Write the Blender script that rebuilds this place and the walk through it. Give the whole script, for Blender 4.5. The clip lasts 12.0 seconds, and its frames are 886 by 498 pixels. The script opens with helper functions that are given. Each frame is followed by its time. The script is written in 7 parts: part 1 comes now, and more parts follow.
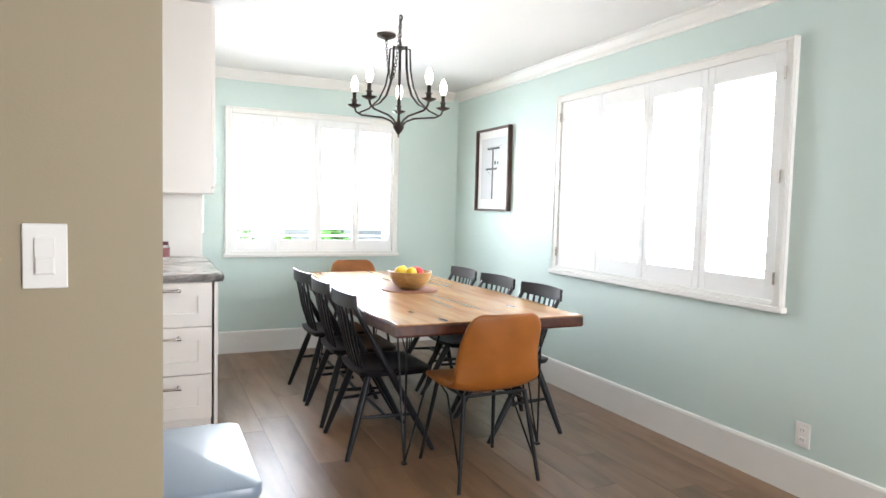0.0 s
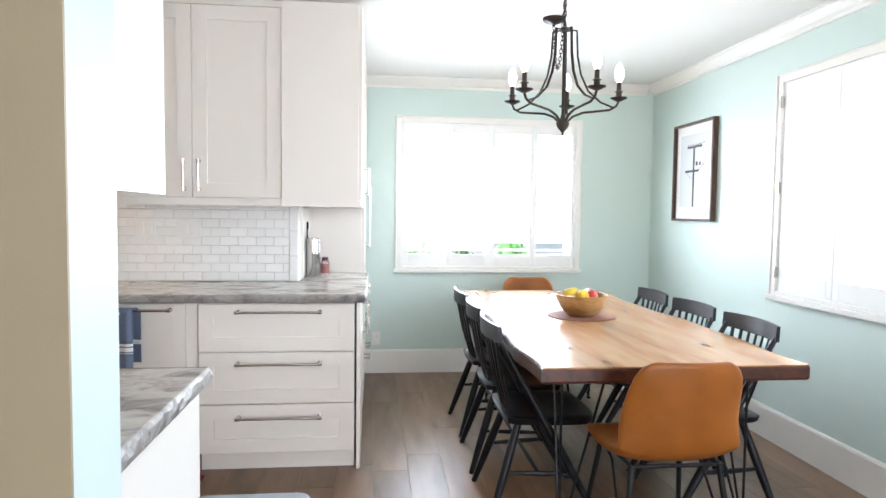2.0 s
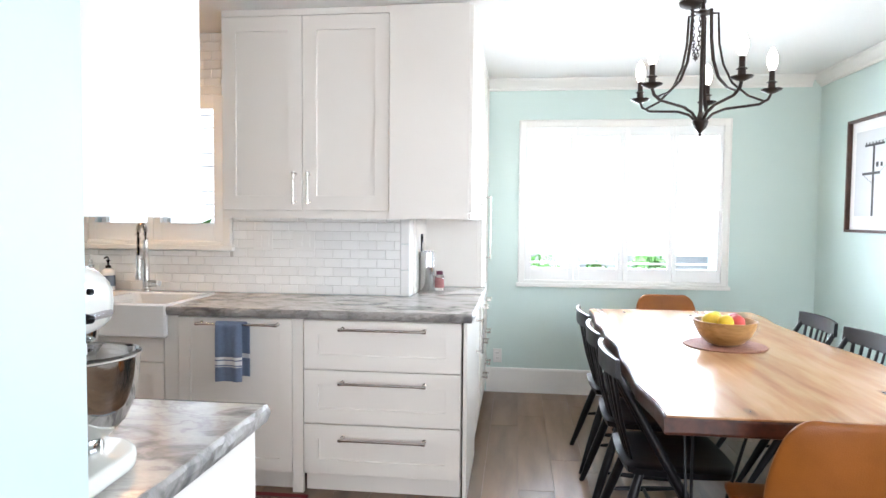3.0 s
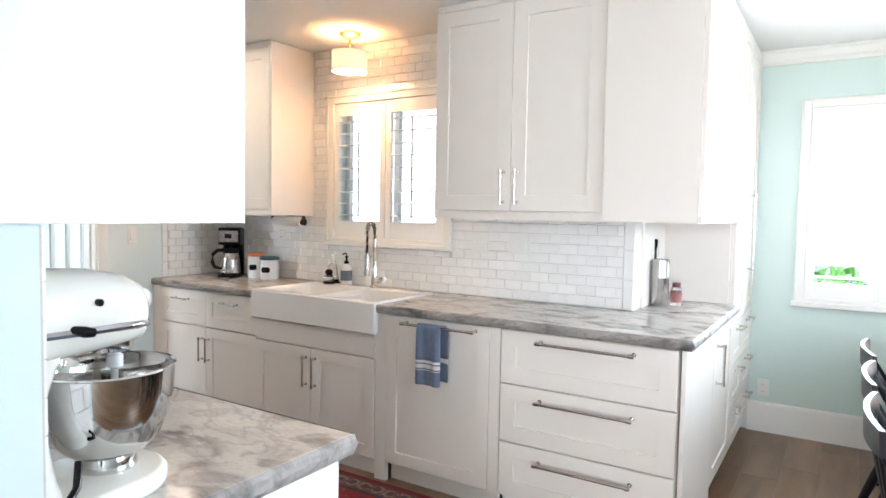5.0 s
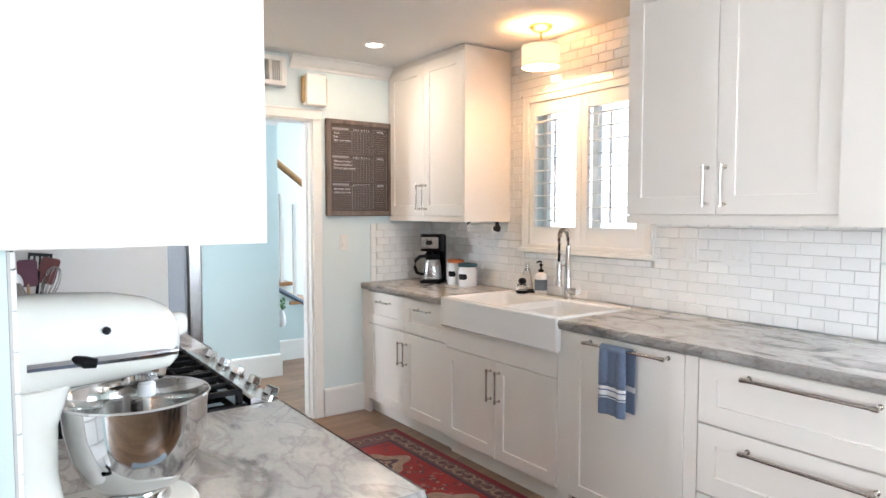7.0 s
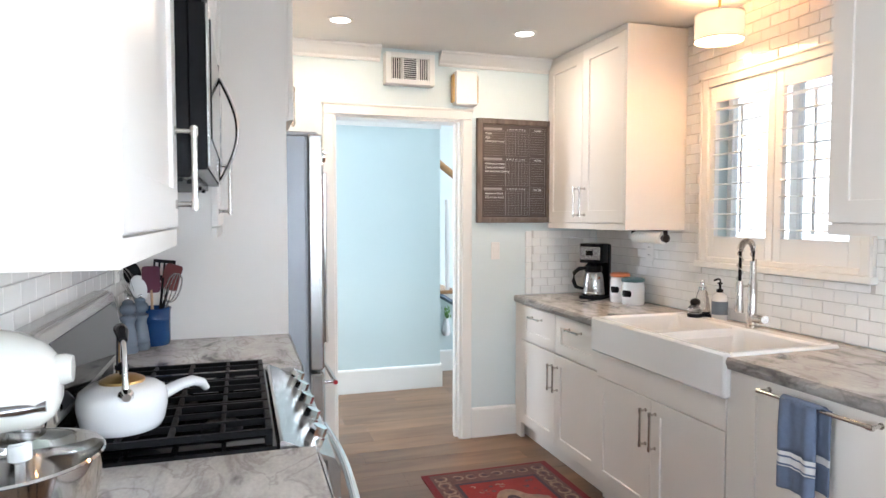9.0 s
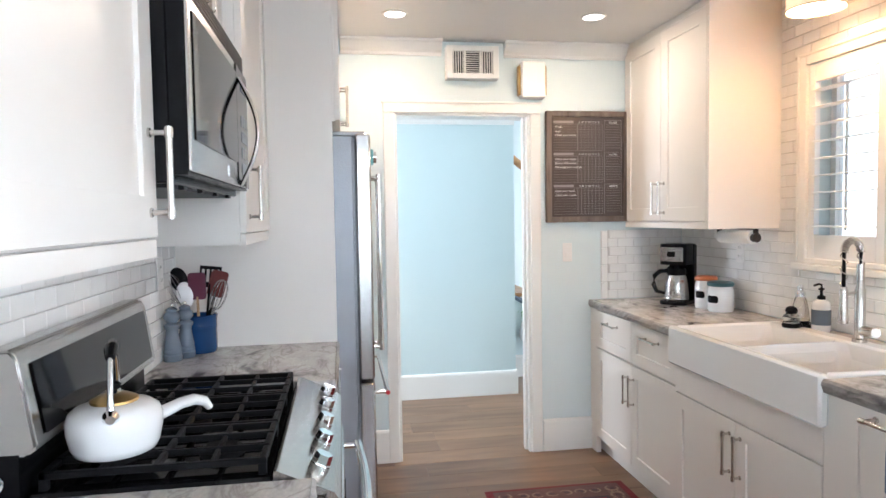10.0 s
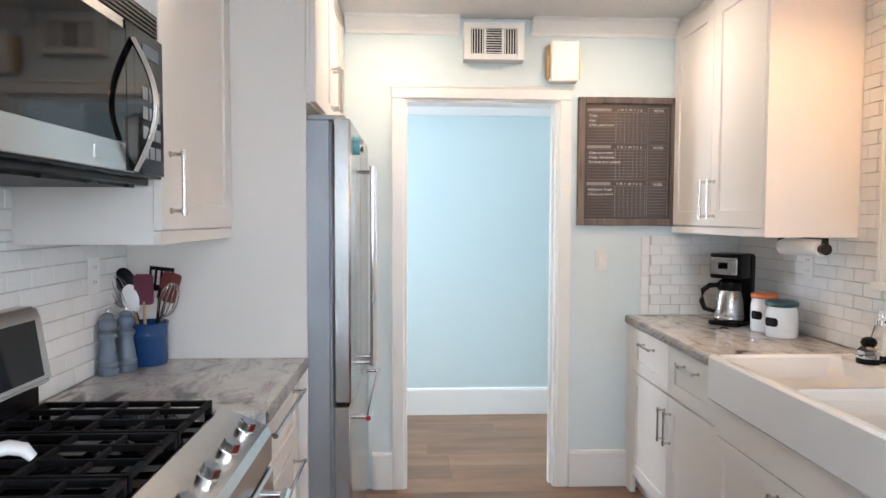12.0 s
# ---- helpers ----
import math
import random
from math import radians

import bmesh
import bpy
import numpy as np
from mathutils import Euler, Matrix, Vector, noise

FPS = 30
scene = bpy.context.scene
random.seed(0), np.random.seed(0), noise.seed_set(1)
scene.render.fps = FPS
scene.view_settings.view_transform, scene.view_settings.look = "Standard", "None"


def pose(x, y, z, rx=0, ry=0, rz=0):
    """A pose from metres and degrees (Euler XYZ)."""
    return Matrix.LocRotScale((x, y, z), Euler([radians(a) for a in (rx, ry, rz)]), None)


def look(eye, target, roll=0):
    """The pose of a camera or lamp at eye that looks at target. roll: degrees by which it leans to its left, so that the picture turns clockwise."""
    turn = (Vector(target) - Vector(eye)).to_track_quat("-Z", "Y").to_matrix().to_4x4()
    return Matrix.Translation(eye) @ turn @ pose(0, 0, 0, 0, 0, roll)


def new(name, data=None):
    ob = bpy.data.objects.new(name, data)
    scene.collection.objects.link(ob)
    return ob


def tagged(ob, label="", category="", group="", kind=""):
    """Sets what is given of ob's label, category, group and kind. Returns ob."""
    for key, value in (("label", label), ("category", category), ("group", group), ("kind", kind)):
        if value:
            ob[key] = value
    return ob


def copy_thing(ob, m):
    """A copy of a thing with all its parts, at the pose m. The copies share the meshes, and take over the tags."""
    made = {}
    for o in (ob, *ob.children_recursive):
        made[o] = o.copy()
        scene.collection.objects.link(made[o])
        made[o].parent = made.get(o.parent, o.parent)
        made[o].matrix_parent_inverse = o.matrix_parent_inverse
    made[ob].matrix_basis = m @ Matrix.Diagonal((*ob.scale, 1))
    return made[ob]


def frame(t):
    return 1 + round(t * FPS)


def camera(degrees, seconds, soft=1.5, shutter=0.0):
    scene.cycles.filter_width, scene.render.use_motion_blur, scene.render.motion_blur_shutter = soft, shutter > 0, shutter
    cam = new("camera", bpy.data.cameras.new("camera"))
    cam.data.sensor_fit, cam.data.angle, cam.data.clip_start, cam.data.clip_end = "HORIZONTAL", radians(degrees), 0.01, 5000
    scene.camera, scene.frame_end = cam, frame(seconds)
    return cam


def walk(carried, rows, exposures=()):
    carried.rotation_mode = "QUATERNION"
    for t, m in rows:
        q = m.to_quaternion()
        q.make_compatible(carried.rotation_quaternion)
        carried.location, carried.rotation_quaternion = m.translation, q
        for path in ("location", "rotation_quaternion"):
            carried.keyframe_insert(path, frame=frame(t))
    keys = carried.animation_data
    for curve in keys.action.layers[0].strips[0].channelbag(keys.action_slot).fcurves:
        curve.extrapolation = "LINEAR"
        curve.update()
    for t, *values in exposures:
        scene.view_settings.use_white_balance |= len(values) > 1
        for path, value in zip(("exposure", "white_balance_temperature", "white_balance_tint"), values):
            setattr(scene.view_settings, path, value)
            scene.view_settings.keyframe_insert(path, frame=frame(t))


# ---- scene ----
cam = camera(69.6, 12.0)
PATH = [
    (0, (-0.314, -3.734, 1.309), (0.521, -1.921, 1.182), 1.5),
    (0.5, (-0.202, -3.636, 1.316), (0.497, -1.767, 1.19), 1.1),
    (1, (-0.102, -3.531, 1.317), (0.461, -1.615, 1.194), 1.1),
    (1.5, (0.009, -3.406, 1.319), (0.414, -1.451, 1.199), 1.6),
    (2, (0.099, -3.269, 1.327), (0.313, -1.283, 1.218), 0.7),
    (2.5, (0.176, -3.133, 1.341), (0.167, -1.136, 1.234), 0.3),
    (3, (0.257, -3.0, 1.364), (0.027, -1.016, 1.269), 0.5),
    (5, (0.527, -2.571, 1.385), (-0.538, -0.883, 1.273), 1.0),
    (5.5, (0.568, -2.463, 1.385), (-0.656, -0.885, 1.276), 1.1),
    (6, (0.59, -2.361, 1.388), (-0.793, -0.919, 1.281), 0.6),
    (6.5, (0.599, -2.265, 1.398), (-0.916, -0.963, 1.29), -0.0),
    (7, (0.584, -2.167, 1.408), (-1.035, -0.999, 1.295), -0.0),
    (7.5, (0.545, -2.053, 1.41), (-1.163, -1.019, 1.298), 0.1),
    (9.5, (0.332, -1.58, 1.423), (-1.613, -1.125, 1.326), -0.4),
    (10, (0.257, -1.475, 1.428), (-1.716, -1.162, 1.329), -0.9),
    (10.5, (0.158, -1.396, 1.43), (-1.829, -1.194, 1.331), -0.6),
    (11, (0.06, -1.309, 1.43), (-1.933, -1.186, 1.329), 0.1),
    (11.5, (-0.038, -1.221, 1.432), (-2.032, -1.12, 1.329), 0.2),
    (12, (-0.122, -1.119, 1.424), (-2.118, -1.025, 1.326), 0.2),
]
walk(cam, [(t, look(eye, target, roll)) for t, eye, target, roll in PATH], exposures=[(0.0, 0.25, 6150, 13.5), (3.0, 0.32, 5880, 13.5), (5.0, 0.41, 5900, 12.8), (9.5, 0.51, 5790, 13.4), (12.0, 0.37, 5740, 13.8)])

# ---- the plan ----
XR, YB = 2.465, 2.02          # dining room: right wall and back wall
YS = 0.615                   # sink wall
XF = -3.42                   # far wall with the doorway
YL = -2.145                  # stove wall
ZC = 2.44                    # ceiling
XT = 0.03                    # face of the pantry side
YEND = -6.2                  # room behind

# ---- world, sun and lights ----
world = bpy.data.worlds.new("world")
scene.world = world
world.use_nodes = True
wn = world.node_tree
sky = wn.nodes.new("ShaderNodeTexSky")
sky.sky_type = "NISHITA"
sky.sun_disc = False
SUN_ELEV, SUN_AZ = 58.0, 80.0          # azimuth: degrees from +y towards +x
sky.sun_elevation, sky.sun_rotation = radians(SUN_ELEV), radians(SUN_AZ)
wn.links.new(sky.outputs[0], wn.nodes["Background"].inputs[0])
wn.nodes["Background"].inputs[1].default_value = 0.15


def lamp(name, kind, m, energy, color, **values):
    data = bpy.data.lights.new(name, kind)
    data.energy, data.color = energy, color
    if kind == "AREA":
        data.shape = values.get("shape", "RECTANGLE")
        data.size = values.get("size", 1.0)
        data.size_y = values.get("size_y", 1.0)
        data.spread = radians(values.get("spread", 180))
    elif kind == "SUN":
        data.angle = radians(0.5)
    else:
        data.shadow_soft_size = values.get("size", 0.03)
    ob = new(name, data)
    ob.matrix_world = m
    return ob


sx, sy = math.sin(radians(SUN_AZ)), math.cos(radians(SUN_AZ))
sz = math.tan(radians(SUN_ELEV))
lamp("sun", "SUN", look((8 * sx, 8 * sy, 8 * sz), (0, 0, 0)), 4.0, (1.0, 0.95, 0.86))
# area lamps standing in for sky light outside the windows
lamp("sky_right_window", "AREA", look((2.66, -0.55, 1.62), (0, -0.55, 1.45)), 102, (0.88, 0.96, 1.0), size=2.5, size_y=1.5)
lamp("sky_back_window", "AREA", look((1.06, 2.42, 1.70), (1.06, 0, 1.55)), 195, (0.92, 0.98, 1.0), size=1.8, size_y=1.25)
lamp("sky_kitchen_window", "AREA", look((-1.9, 1.45, 2.95), (-1.9, 0.6, 1.6)), 55, (0.95, 0.98, 1.0), size=1.3, size_y=1.0)
# fill light from an added, unseen south window
lamp("fill_south_opening", "AREA", look((1.55, YEND - 0.12, 1.30), (0.2, 0, 1.2)), 148, (1.0, 0.975, 0.945), size=1.66, size_y=1.85)
# fill lamps for hall and stairs, behind added window openings out of view
lamp("fill_hall", "AREA", look((-4.1, -2.70, 1.5), (-4.1, 0, 1.2)), 66, (0.94, 0.97, 1.0), size=0.95, size_y=1.2)
lamp("fill_stairs", "AREA", look((-5.0, 2.98, 1.5), (-5.0, 0, 1.2)), 90, (0.95, 0.98, 1.0), size=2.2, size_y=1.4)
# lamps of the place
WARM = (1.0, 0.64, 0.33)
lamp("bulb_in_drum_shade", "POINT", pose(-2.005, 0.368, 2.27), 0.5, WARM, size=0.03)
for lx, ly in ((-2.95, -1.19), (-2.89, -0.18)):
    lamp("recessed_bulb", "AREA", pose(lx, ly, 2.425), 5.0, (1.0, 0.75, 0.50), shape="DISK", size=0.09, size_y=0.09)

# ---- materials ----


def tree(name):
    m = bpy.data.materials.new(name)
    m.use_nodes = True
    return m, m.node_tree.nodes, m.node_tree.links, m.node_tree.nodes["Principled BSDF"]


def rgba(c):
    return (c[0], c[1], c[2], 1.0)


def surface(name, color, rough=0.5, metal=0.0, vary=0.06, scale=6.0, bump=0.02, bump_scale=120.0, coat=0.0, per_piece=0.0, spec=0.5):
    """Paint, metal or ceramic: a colour that drifts at two scales, with fine relief and uneven gloss."""
    m, n, l, b = tree(name)
    tc = n.new("ShaderNodeTexCoord")
    big, fine = n.new("ShaderNodeTexNoise"), n.new("ShaderNodeTexNoise")
    big.inputs["Scale"].default_value, big.inputs["Detail"].default_value = scale, 4
    fine.inputs["Scale"].default_value, fine.inputs["Detail"].default_value = bump_scale, 3
    for t in (big, fine):
        l.new(tc.outputs["Object"], t.inputs["Vector"])
    mix = n.new("ShaderNodeMix")
    mix.data_type = "RGBA"
    mix.inputs[6].default_value = rgba([c * (1 - vary) for c in color])
    mix.inputs[7].default_value = rgba([min(1, c * (1 + vary)) for c in color])
    l.new(big.outputs["Fac"], mix.inputs[0])
    last = mix.outputs[2]
    if per_piece:
        info = n.new("ShaderNodeObjectInfo")
        hsv = n.new("ShaderNodeHueSaturation")
        ramp = n.new("ShaderNodeMapRange")
        ramp.inputs[3].default_value, ramp.inputs[4].default_value = 1 - per_piece, 1 + per_piece
        l.new(info.outputs["Random"], ramp.inputs[0])
        l.new(ramp.outputs[0], hsv.inputs["Value"])
        l.new(last, hsv.inputs["Color"])
        last = hsv.outputs[0]
    l.new(last, b.inputs["Base Color"])
    rr = n.new("ShaderNodeMapRange")
    rr.inputs[3].default_value, rr.inputs[4].default_value = max(0.02, rough * 0.8), min(1, rough * 1.2)
    l.new(big.outputs["Fac"], rr.inputs[0])
    l.new(rr.outputs[0], b.inputs["Roughness"])
    b.inputs["Metallic"].default_value = metal
    b.inputs["Coat Weight"].default_value = coat
    b.inputs["Specular IOR Level"].default_value = spec
    if bump:
        bp = n.new("ShaderNodeBump")
        bp.inputs["Strength"].default_value, bp.inputs["Distance"].default_value = bump, 0.004
        l.new(fine.outputs["Fac"], bp.inputs["Height"])
        l.new(bp.outputs[0], b.inputs["Normal"])
    return m


def wood(name, dark, light, rough=0.4, along="Y", stretch=12.0, scale=3.0, per_piece=0.0, knots=0.0, bump=0.08, world_space=False):
    """Grain that runs along one axis, with broad figure and optional knots."""
    m, n, l, b = tree(name)
    tc = n.new("ShaderNodeTexCoord")
    mp = n.new("ShaderNodeMapping")
    s = [stretch, stretch, stretch]
    s["XYZ".index(along)] = 1.0
    mp.inputs["Scale"].default_value = s
    src = tc.outputs["Object"]
    if per_piece or world_space:
        geo, info = n.new("ShaderNodeNewGeometry"), n.new("ShaderNodeObjectInfo")
        comb = n.new("ShaderNodeVectorMath")
        comb.operation = "MULTIPLY_ADD"
        comb.inputs[1].default_value = (37.0, 91.0, 13.0)
        l.new(info.outputs["Random"], comb.inputs[0])
        l.new(geo.outputs["Position"], comb.inputs[2])
        src = comb.outputs[0]
    l.new(src, mp.inputs["Vector"])
    grain, figure = n.new("ShaderNodeTexNoise"), n.new("ShaderNodeTexNoise")
    grain.inputs["Scale"].default_value, grain.inputs["Detail"].default_value, grain.inputs["Distortion"].default_value = scale, 8, 0.25
    figure.inputs["Scale"].default_value, figure.inputs["Detail"].default_value = scale * 0.35, 3
    l.new(mp.outputs[0], grain.inputs["Vector"])
    l.new(mp.outputs[0], figure.inputs["Vector"])
    add = n.new("ShaderNodeMath")
    add.operation = "MULTIPLY_ADD"
    add.inputs[1].default_value = 0.55
    half = n.new("ShaderNodeMath")
    half.operation = "MULTIPLY"
    half.inputs[1].default_value = 0.5
    l.new(figure.outputs["Fac"], half.inputs[0])
    l.new(grain.outputs["Fac"], add.inputs[0])
    l.new(half.outputs[0], add.inputs[2])
    ramp = n.new("ShaderNodeValToRGB")
    ramp.color_ramp.elements[0].position, ramp.color_ramp.elements[1].position = 0.36, 0.64
    ramp.color_ramp.elements[0].color, ramp.color_ramp.elements[1].color = rgba(dark), rgba(light)
    l.new(add.outputs[0], ramp.inputs[0])
    last = ramp.outputs[0]
    if knots:
        vor = n.new("ShaderNodeTexVoronoi")
        vor.inputs["Scale"].default_value = 3.4
        kmap = n.new("ShaderNodeMapping")
        kmap.inputs["Scale"].default_value = (1.5, 0.62, 1.0)
        l.new(src, kmap.inputs["Vector"])
        l.new(kmap.outputs[0], vor.inputs["Vector"])
        kr = n.new("ShaderNodeMapRange")
        kr.inputs[1].default_value, kr.inputs[2].default_value = 0.05, 0.13
        kr.inputs[3].default_value, kr.inputs[4].default_value = knots, 0.0
        l.new(vor.outputs["Distance"], kr.inputs[0])
        km = n.new("ShaderNodeMix")
        km.data_type = "RGBA"
        km.inputs[7].default_value = rgba([c * 0.35 for c in dark])
        l.new(kr.outputs[0], km.inputs[0])
        l.new(last, km.inputs[6])
        last = km.outputs[2]
    if per_piece:
        hsv = n.new("ShaderNodeHueSaturation")
        vr = n.new("ShaderNodeMapRange")
        vr.inputs[3].default_value, vr.inputs[4].default_value = 1 - per_piece, 1 + per_piece
        l.new(info.outputs["Random"], vr.inputs[0])
        l.new(vr.outputs[0], hsv.inputs["Value"])
        l.new(last, hsv.inputs["Color"])
        last = hsv.outputs[0]
    l.new(last, b.inputs["Base Color"])
    rr = n.new("ShaderNodeMapRange")
    rr.inputs[3].default_value, rr.inputs[4].default_value = rough * 1.2, rough * 0.8
    l.new(grain.outputs["Fac"], rr.inputs[0])
    l.new(rr.outputs[0], b.inputs["Roughness"])
    bp = n.new("ShaderNodeBump")
    bp.inputs["Strength"].default_value, bp.inputs["Distance"].default_value = bump, 0.003
    l.new(grain.outputs["Fac"], bp.inputs["Height"])
    l.new(bp.outputs[0], b.inputs["Normal"])
    return m


def marble(name, tone=1.12, rough=0.20):
    m, n, l, b = tree(name)
    geo = n.new("ShaderNodeNewGeometry")
    mp = n.new("ShaderNodeMapping")
    mp.inputs["Rotation"].default_value = (0, 0, radians(28))
    mp.inputs["Scale"].default_value = (1.25, 2.4, 2.0)
    l.new(geo.outputs["Position"], mp.inputs["Vector"])
    n1, n2, n3 = n.new("ShaderNodeTexNoise"), n.new("ShaderNodeTexNoise"), n.new("ShaderNodeTexNoise")
    for t, s, d, w in ((n1, 4.2, 8, 0.7), (n2, 3.2, 9, 1.3), (n3, 55.0, 3, 0.0)):
        t.inputs["Scale"].default_value, t.inputs["Detail"].default_value, t.inputs["Distortion"].default_value = s, d, w
        l.new(mp.outputs[0], t.inputs["Vector"])
    r1 = n.new("ShaderNodeValToRGB")
    e = r1.color_ramp.elements
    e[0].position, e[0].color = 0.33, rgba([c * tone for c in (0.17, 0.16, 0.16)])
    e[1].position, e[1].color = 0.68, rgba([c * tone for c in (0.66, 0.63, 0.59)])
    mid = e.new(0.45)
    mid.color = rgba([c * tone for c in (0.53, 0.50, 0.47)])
    l.new(n1.outputs["Fac"], r1.inputs[0])
    # thin brown-grey veins where the second noise crosses its middle
    off, size_, vein = n.new("ShaderNodeMath"), n.new("ShaderNodeMath"), n.new("ShaderNodeMapRange")
    off.operation, size_.operation = "SUBTRACT", "ABSOLUTE"
    off.inputs[1].default_value = 0.5
    l.new(n2.outputs["Fac"], off.inputs[0])
    l.new(off.outputs[0], size_.inputs[0])
    vein.inputs[1].default_value, vein.inputs[2].default_value = 0.0, 0.035
    vein.inputs[3].default_value, vein.inputs[4].default_value = 0.40, 0.0
    l.new(size_.outputs[0], vein.inputs[0])
    mul = n.new("ShaderNodeMix")
    mul.data_type = "RGBA"
    mul.inputs[7].default_value = rgba([c * tone for c in (0.20, 0.165, 0.15)])
    l.new(vein.outputs[0], mul.inputs[0])
    l.new(r1.outputs[0], mul.inputs[6])
    speck = n.new("ShaderNodeMix")
    speck.data_type, speck.blend_type = "RGBA", "MULTIPLY"
    speck.inputs[0].default_value = 0.35
    l.new(mul.outputs[2], speck.inputs[6])
    l.new(n3.outputs["Fac"], speck.inputs[7])
    l.new(speck.outputs[2], b.inputs["Base Color"])
    b.inputs["Roughness"].default_value = rough
    bp = n.new("ShaderNodeBump")
    bp.inputs["Strength"].default_value, bp.inputs["Distance"].default_value = 0.05, 0.003
    l.new(n2.outputs["Fac"], bp.inputs["Height"])
    l.new(bp.outputs[0], b.inputs["Normal"])
    return m


def glow(name, color, strength):
    m, n, l, b = tree(name)
    b.inputs["Base Color"].default_value = rgba(color)
    b.inputs["Emission Color"].default_value = rgba(color)
    b.inputs["Emission Strength"].default_value = strength
    return m


def glass(name, color=(1, 1, 1), rough=0.0):
    m, n, l, b = tree(name)
    b.inputs["Base Color"].default_value = rgba(color)
    b.inputs["Transmission Weight"].default_value = 1.0
    b.inputs["Roughness"].default_value = rough
    b.inputs["IOR"].default_value = 1.45
    return m


MINT = surface("mint_wall_paint", (0.585, 0.695, 0.65), 0.55, vary=0.02, scale=1.5, bump=0.05, bump_scale=260)
PALE = surface("pale_wall_paint", (0.66, 0.74, 0.74), 0.55, vary=0.02, scale=1.5, bump=0.05, bump_scale=260)
BLUE = surface("blue_hall_paint", (0.585, 0.690, 0.690), 0.55, vary=0.02, scale=1.5, bump=0.05, bump_scale=260)
# wall paint darkened to taupe: warm shade put into the colour
WARM_SHADE_PAINT = surface("warm_shade_wall_paint", (0.325, 0.272, 0.182), 0.6, vary=0.03, scale=1.5, bump=0.06, bump_scale=220)
CEIL = surface("ceiling_paint", (0.80, 0.80, 0.78), 0.7, vary=0.02, scale=1.2, bump=0.06, bump_scale=180)
TRIM = surface("trim_paint", (0.80, 0.79, 0.75), 0.35, vary=0.02, scale=3, bump=0.015)
CAB = surface("cabinet_paint", (0.79, 0.75, 0.695), 0.33, vary=0.025, scale=3, bump=0.015, bump_scale=90)
SHUT = surface("shutter_paint", (0.84, 0.84, 0.82), 0.35, vary=0.02, scale=4, bump=0.01)
TILE = surface("glazed_white_tile", (0.83, 0.825, 0.80), 0.10, vary=0.02, scale=9, bump=0.05, bump_scale=24, per_piece=0.03)
GROUT = surface("grey_grout", (0.56, 0.54, 0.51), 0.9, vary=0.1, scale=30, bump=0.2)
MARBLE = marble("grey_veined_marble")
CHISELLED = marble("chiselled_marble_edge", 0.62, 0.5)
STEEL = surface("brushed_steel", (0.50, 0.49, 0.475), 0.24, metal=1.0, vary=0.05, scale=14, bump=0.03, bump_scale=300)
BOWL_STEEL = surface("polished_bowl_steel", (0.60, 0.595, 0.59), 0.07, metal=1.0, vary=0.04, scale=10, bump=0.0)
FRIDGE_SIDE = surface("grey_textured_steel", (0.30, 0.31, 0.33), 0.38, metal=0.6, vary=0.06, scale=8, bump=0.25, bump_scale=160)
NICKEL = surface("satin_nickel", (0.60, 0.57, 0.53), 0.24, metal=1.0, vary=0.04, scale=40, bump=0.0)
CHROME = surface("polished_chrome", (0.80, 0.80, 0.80), 0.07, metal=1.0, vary=0.03, scale=20, bump=0.0)
BRASS = surface("aged_brass", (0.50, 0.33, 0.13), 0.30, metal=1.0, vary=0.15, scale=30, bump=0.0)
BLACK_PAINT = surface("black_satin_paint", (0.008, 0.008, 0.010), 0.36, vary=0.3, scale=14, bump=0.03, bump_scale=80, spec=0.25)
BLACK_METAL = surface("black_powder_coat", (0.009, 0.009, 0.010), 0.45, vary=0.2, scale=30, bump=0.05, spec=0.25)
BLACK_PLASTIC = surface("black_plastic", (0.006, 0.006, 0.007), 0.24, vary=0.2, scale=30, bump=0.01, spec=0.14)
BLACK_GLASS = surface("black_glass", (0.005, 0.005, 0.006), 0.05, vary=0.1, scale=5, bump=0.0, spec=0.3)
CAST_IRON = surface("cast_iron", (0.006, 0.006, 0.007), 0.6, vary=0.3, scale=30, bump=0.3, bump_scale=220, spec=0.15)
BRONZE = surface("oil_rubbed_bronze", (0.035, 0.026, 0.022), 0.38, metal=0.7, vary=0.35, scale=20, bump=0.06)
ENAMEL = surface("white_enamel", (0.80, 0.80, 0.79), 0.10, vary=0.02, scale=6, bump=0.0, coat=0.3)
FIRECLAY = surface("white_fireclay", (0.80, 0.79, 0.77), 0.14, vary=0.02, scale=5, bump=0.02, bump_scale=30)
CREAM = surface("cream_enamel", (0.75, 0.74, 0.68), 0.16, vary=0.02, scale=6, bump=0.0, coat=0.4)
BLUE_GLAZE = surface("blue_stoneware", (0.012, 0.050, 0.155), 0.16, vary=0.2, scale=12, bump=0.03, bump_scale=40)
GREY_GLAZE = surface("grey_blue_stoneware", (0.135, 0.17, 0.215), 0.2, vary=0.12, scale=12, bump=0.03, bump_scale=40)
WHITE_PLASTIC = surface("white_plastic", (0.78, 0.77, 0.74), 0.35, vary=0.02, scale=20, bump=0.0)
PAPER = surface("white_paper", (0.82, 0.81, 0.78), 0.85, vary=0.03, scale=60, bump=0.2, bump_scale=300)
PRINT = surface("grey_print_paper", (0.62, 0.63, 0.63), 0.7, vary=0.05, scale=9, bump=0.05)
INK = surface("dark_ink", (0.06, 0.06, 0.06), 0.7, vary=0.3, scale=60, bump=0.0)
CHALK = surface("white_chalk", (0.78, 0.78, 0.76), 0.8, vary=0.15, scale=200, bump=0.0)
DIM_CHALK = surface("faint_chalk_line", (0.30, 0.28, 0.27), 0.8, vary=0.2, scale=200, bump=0.0)
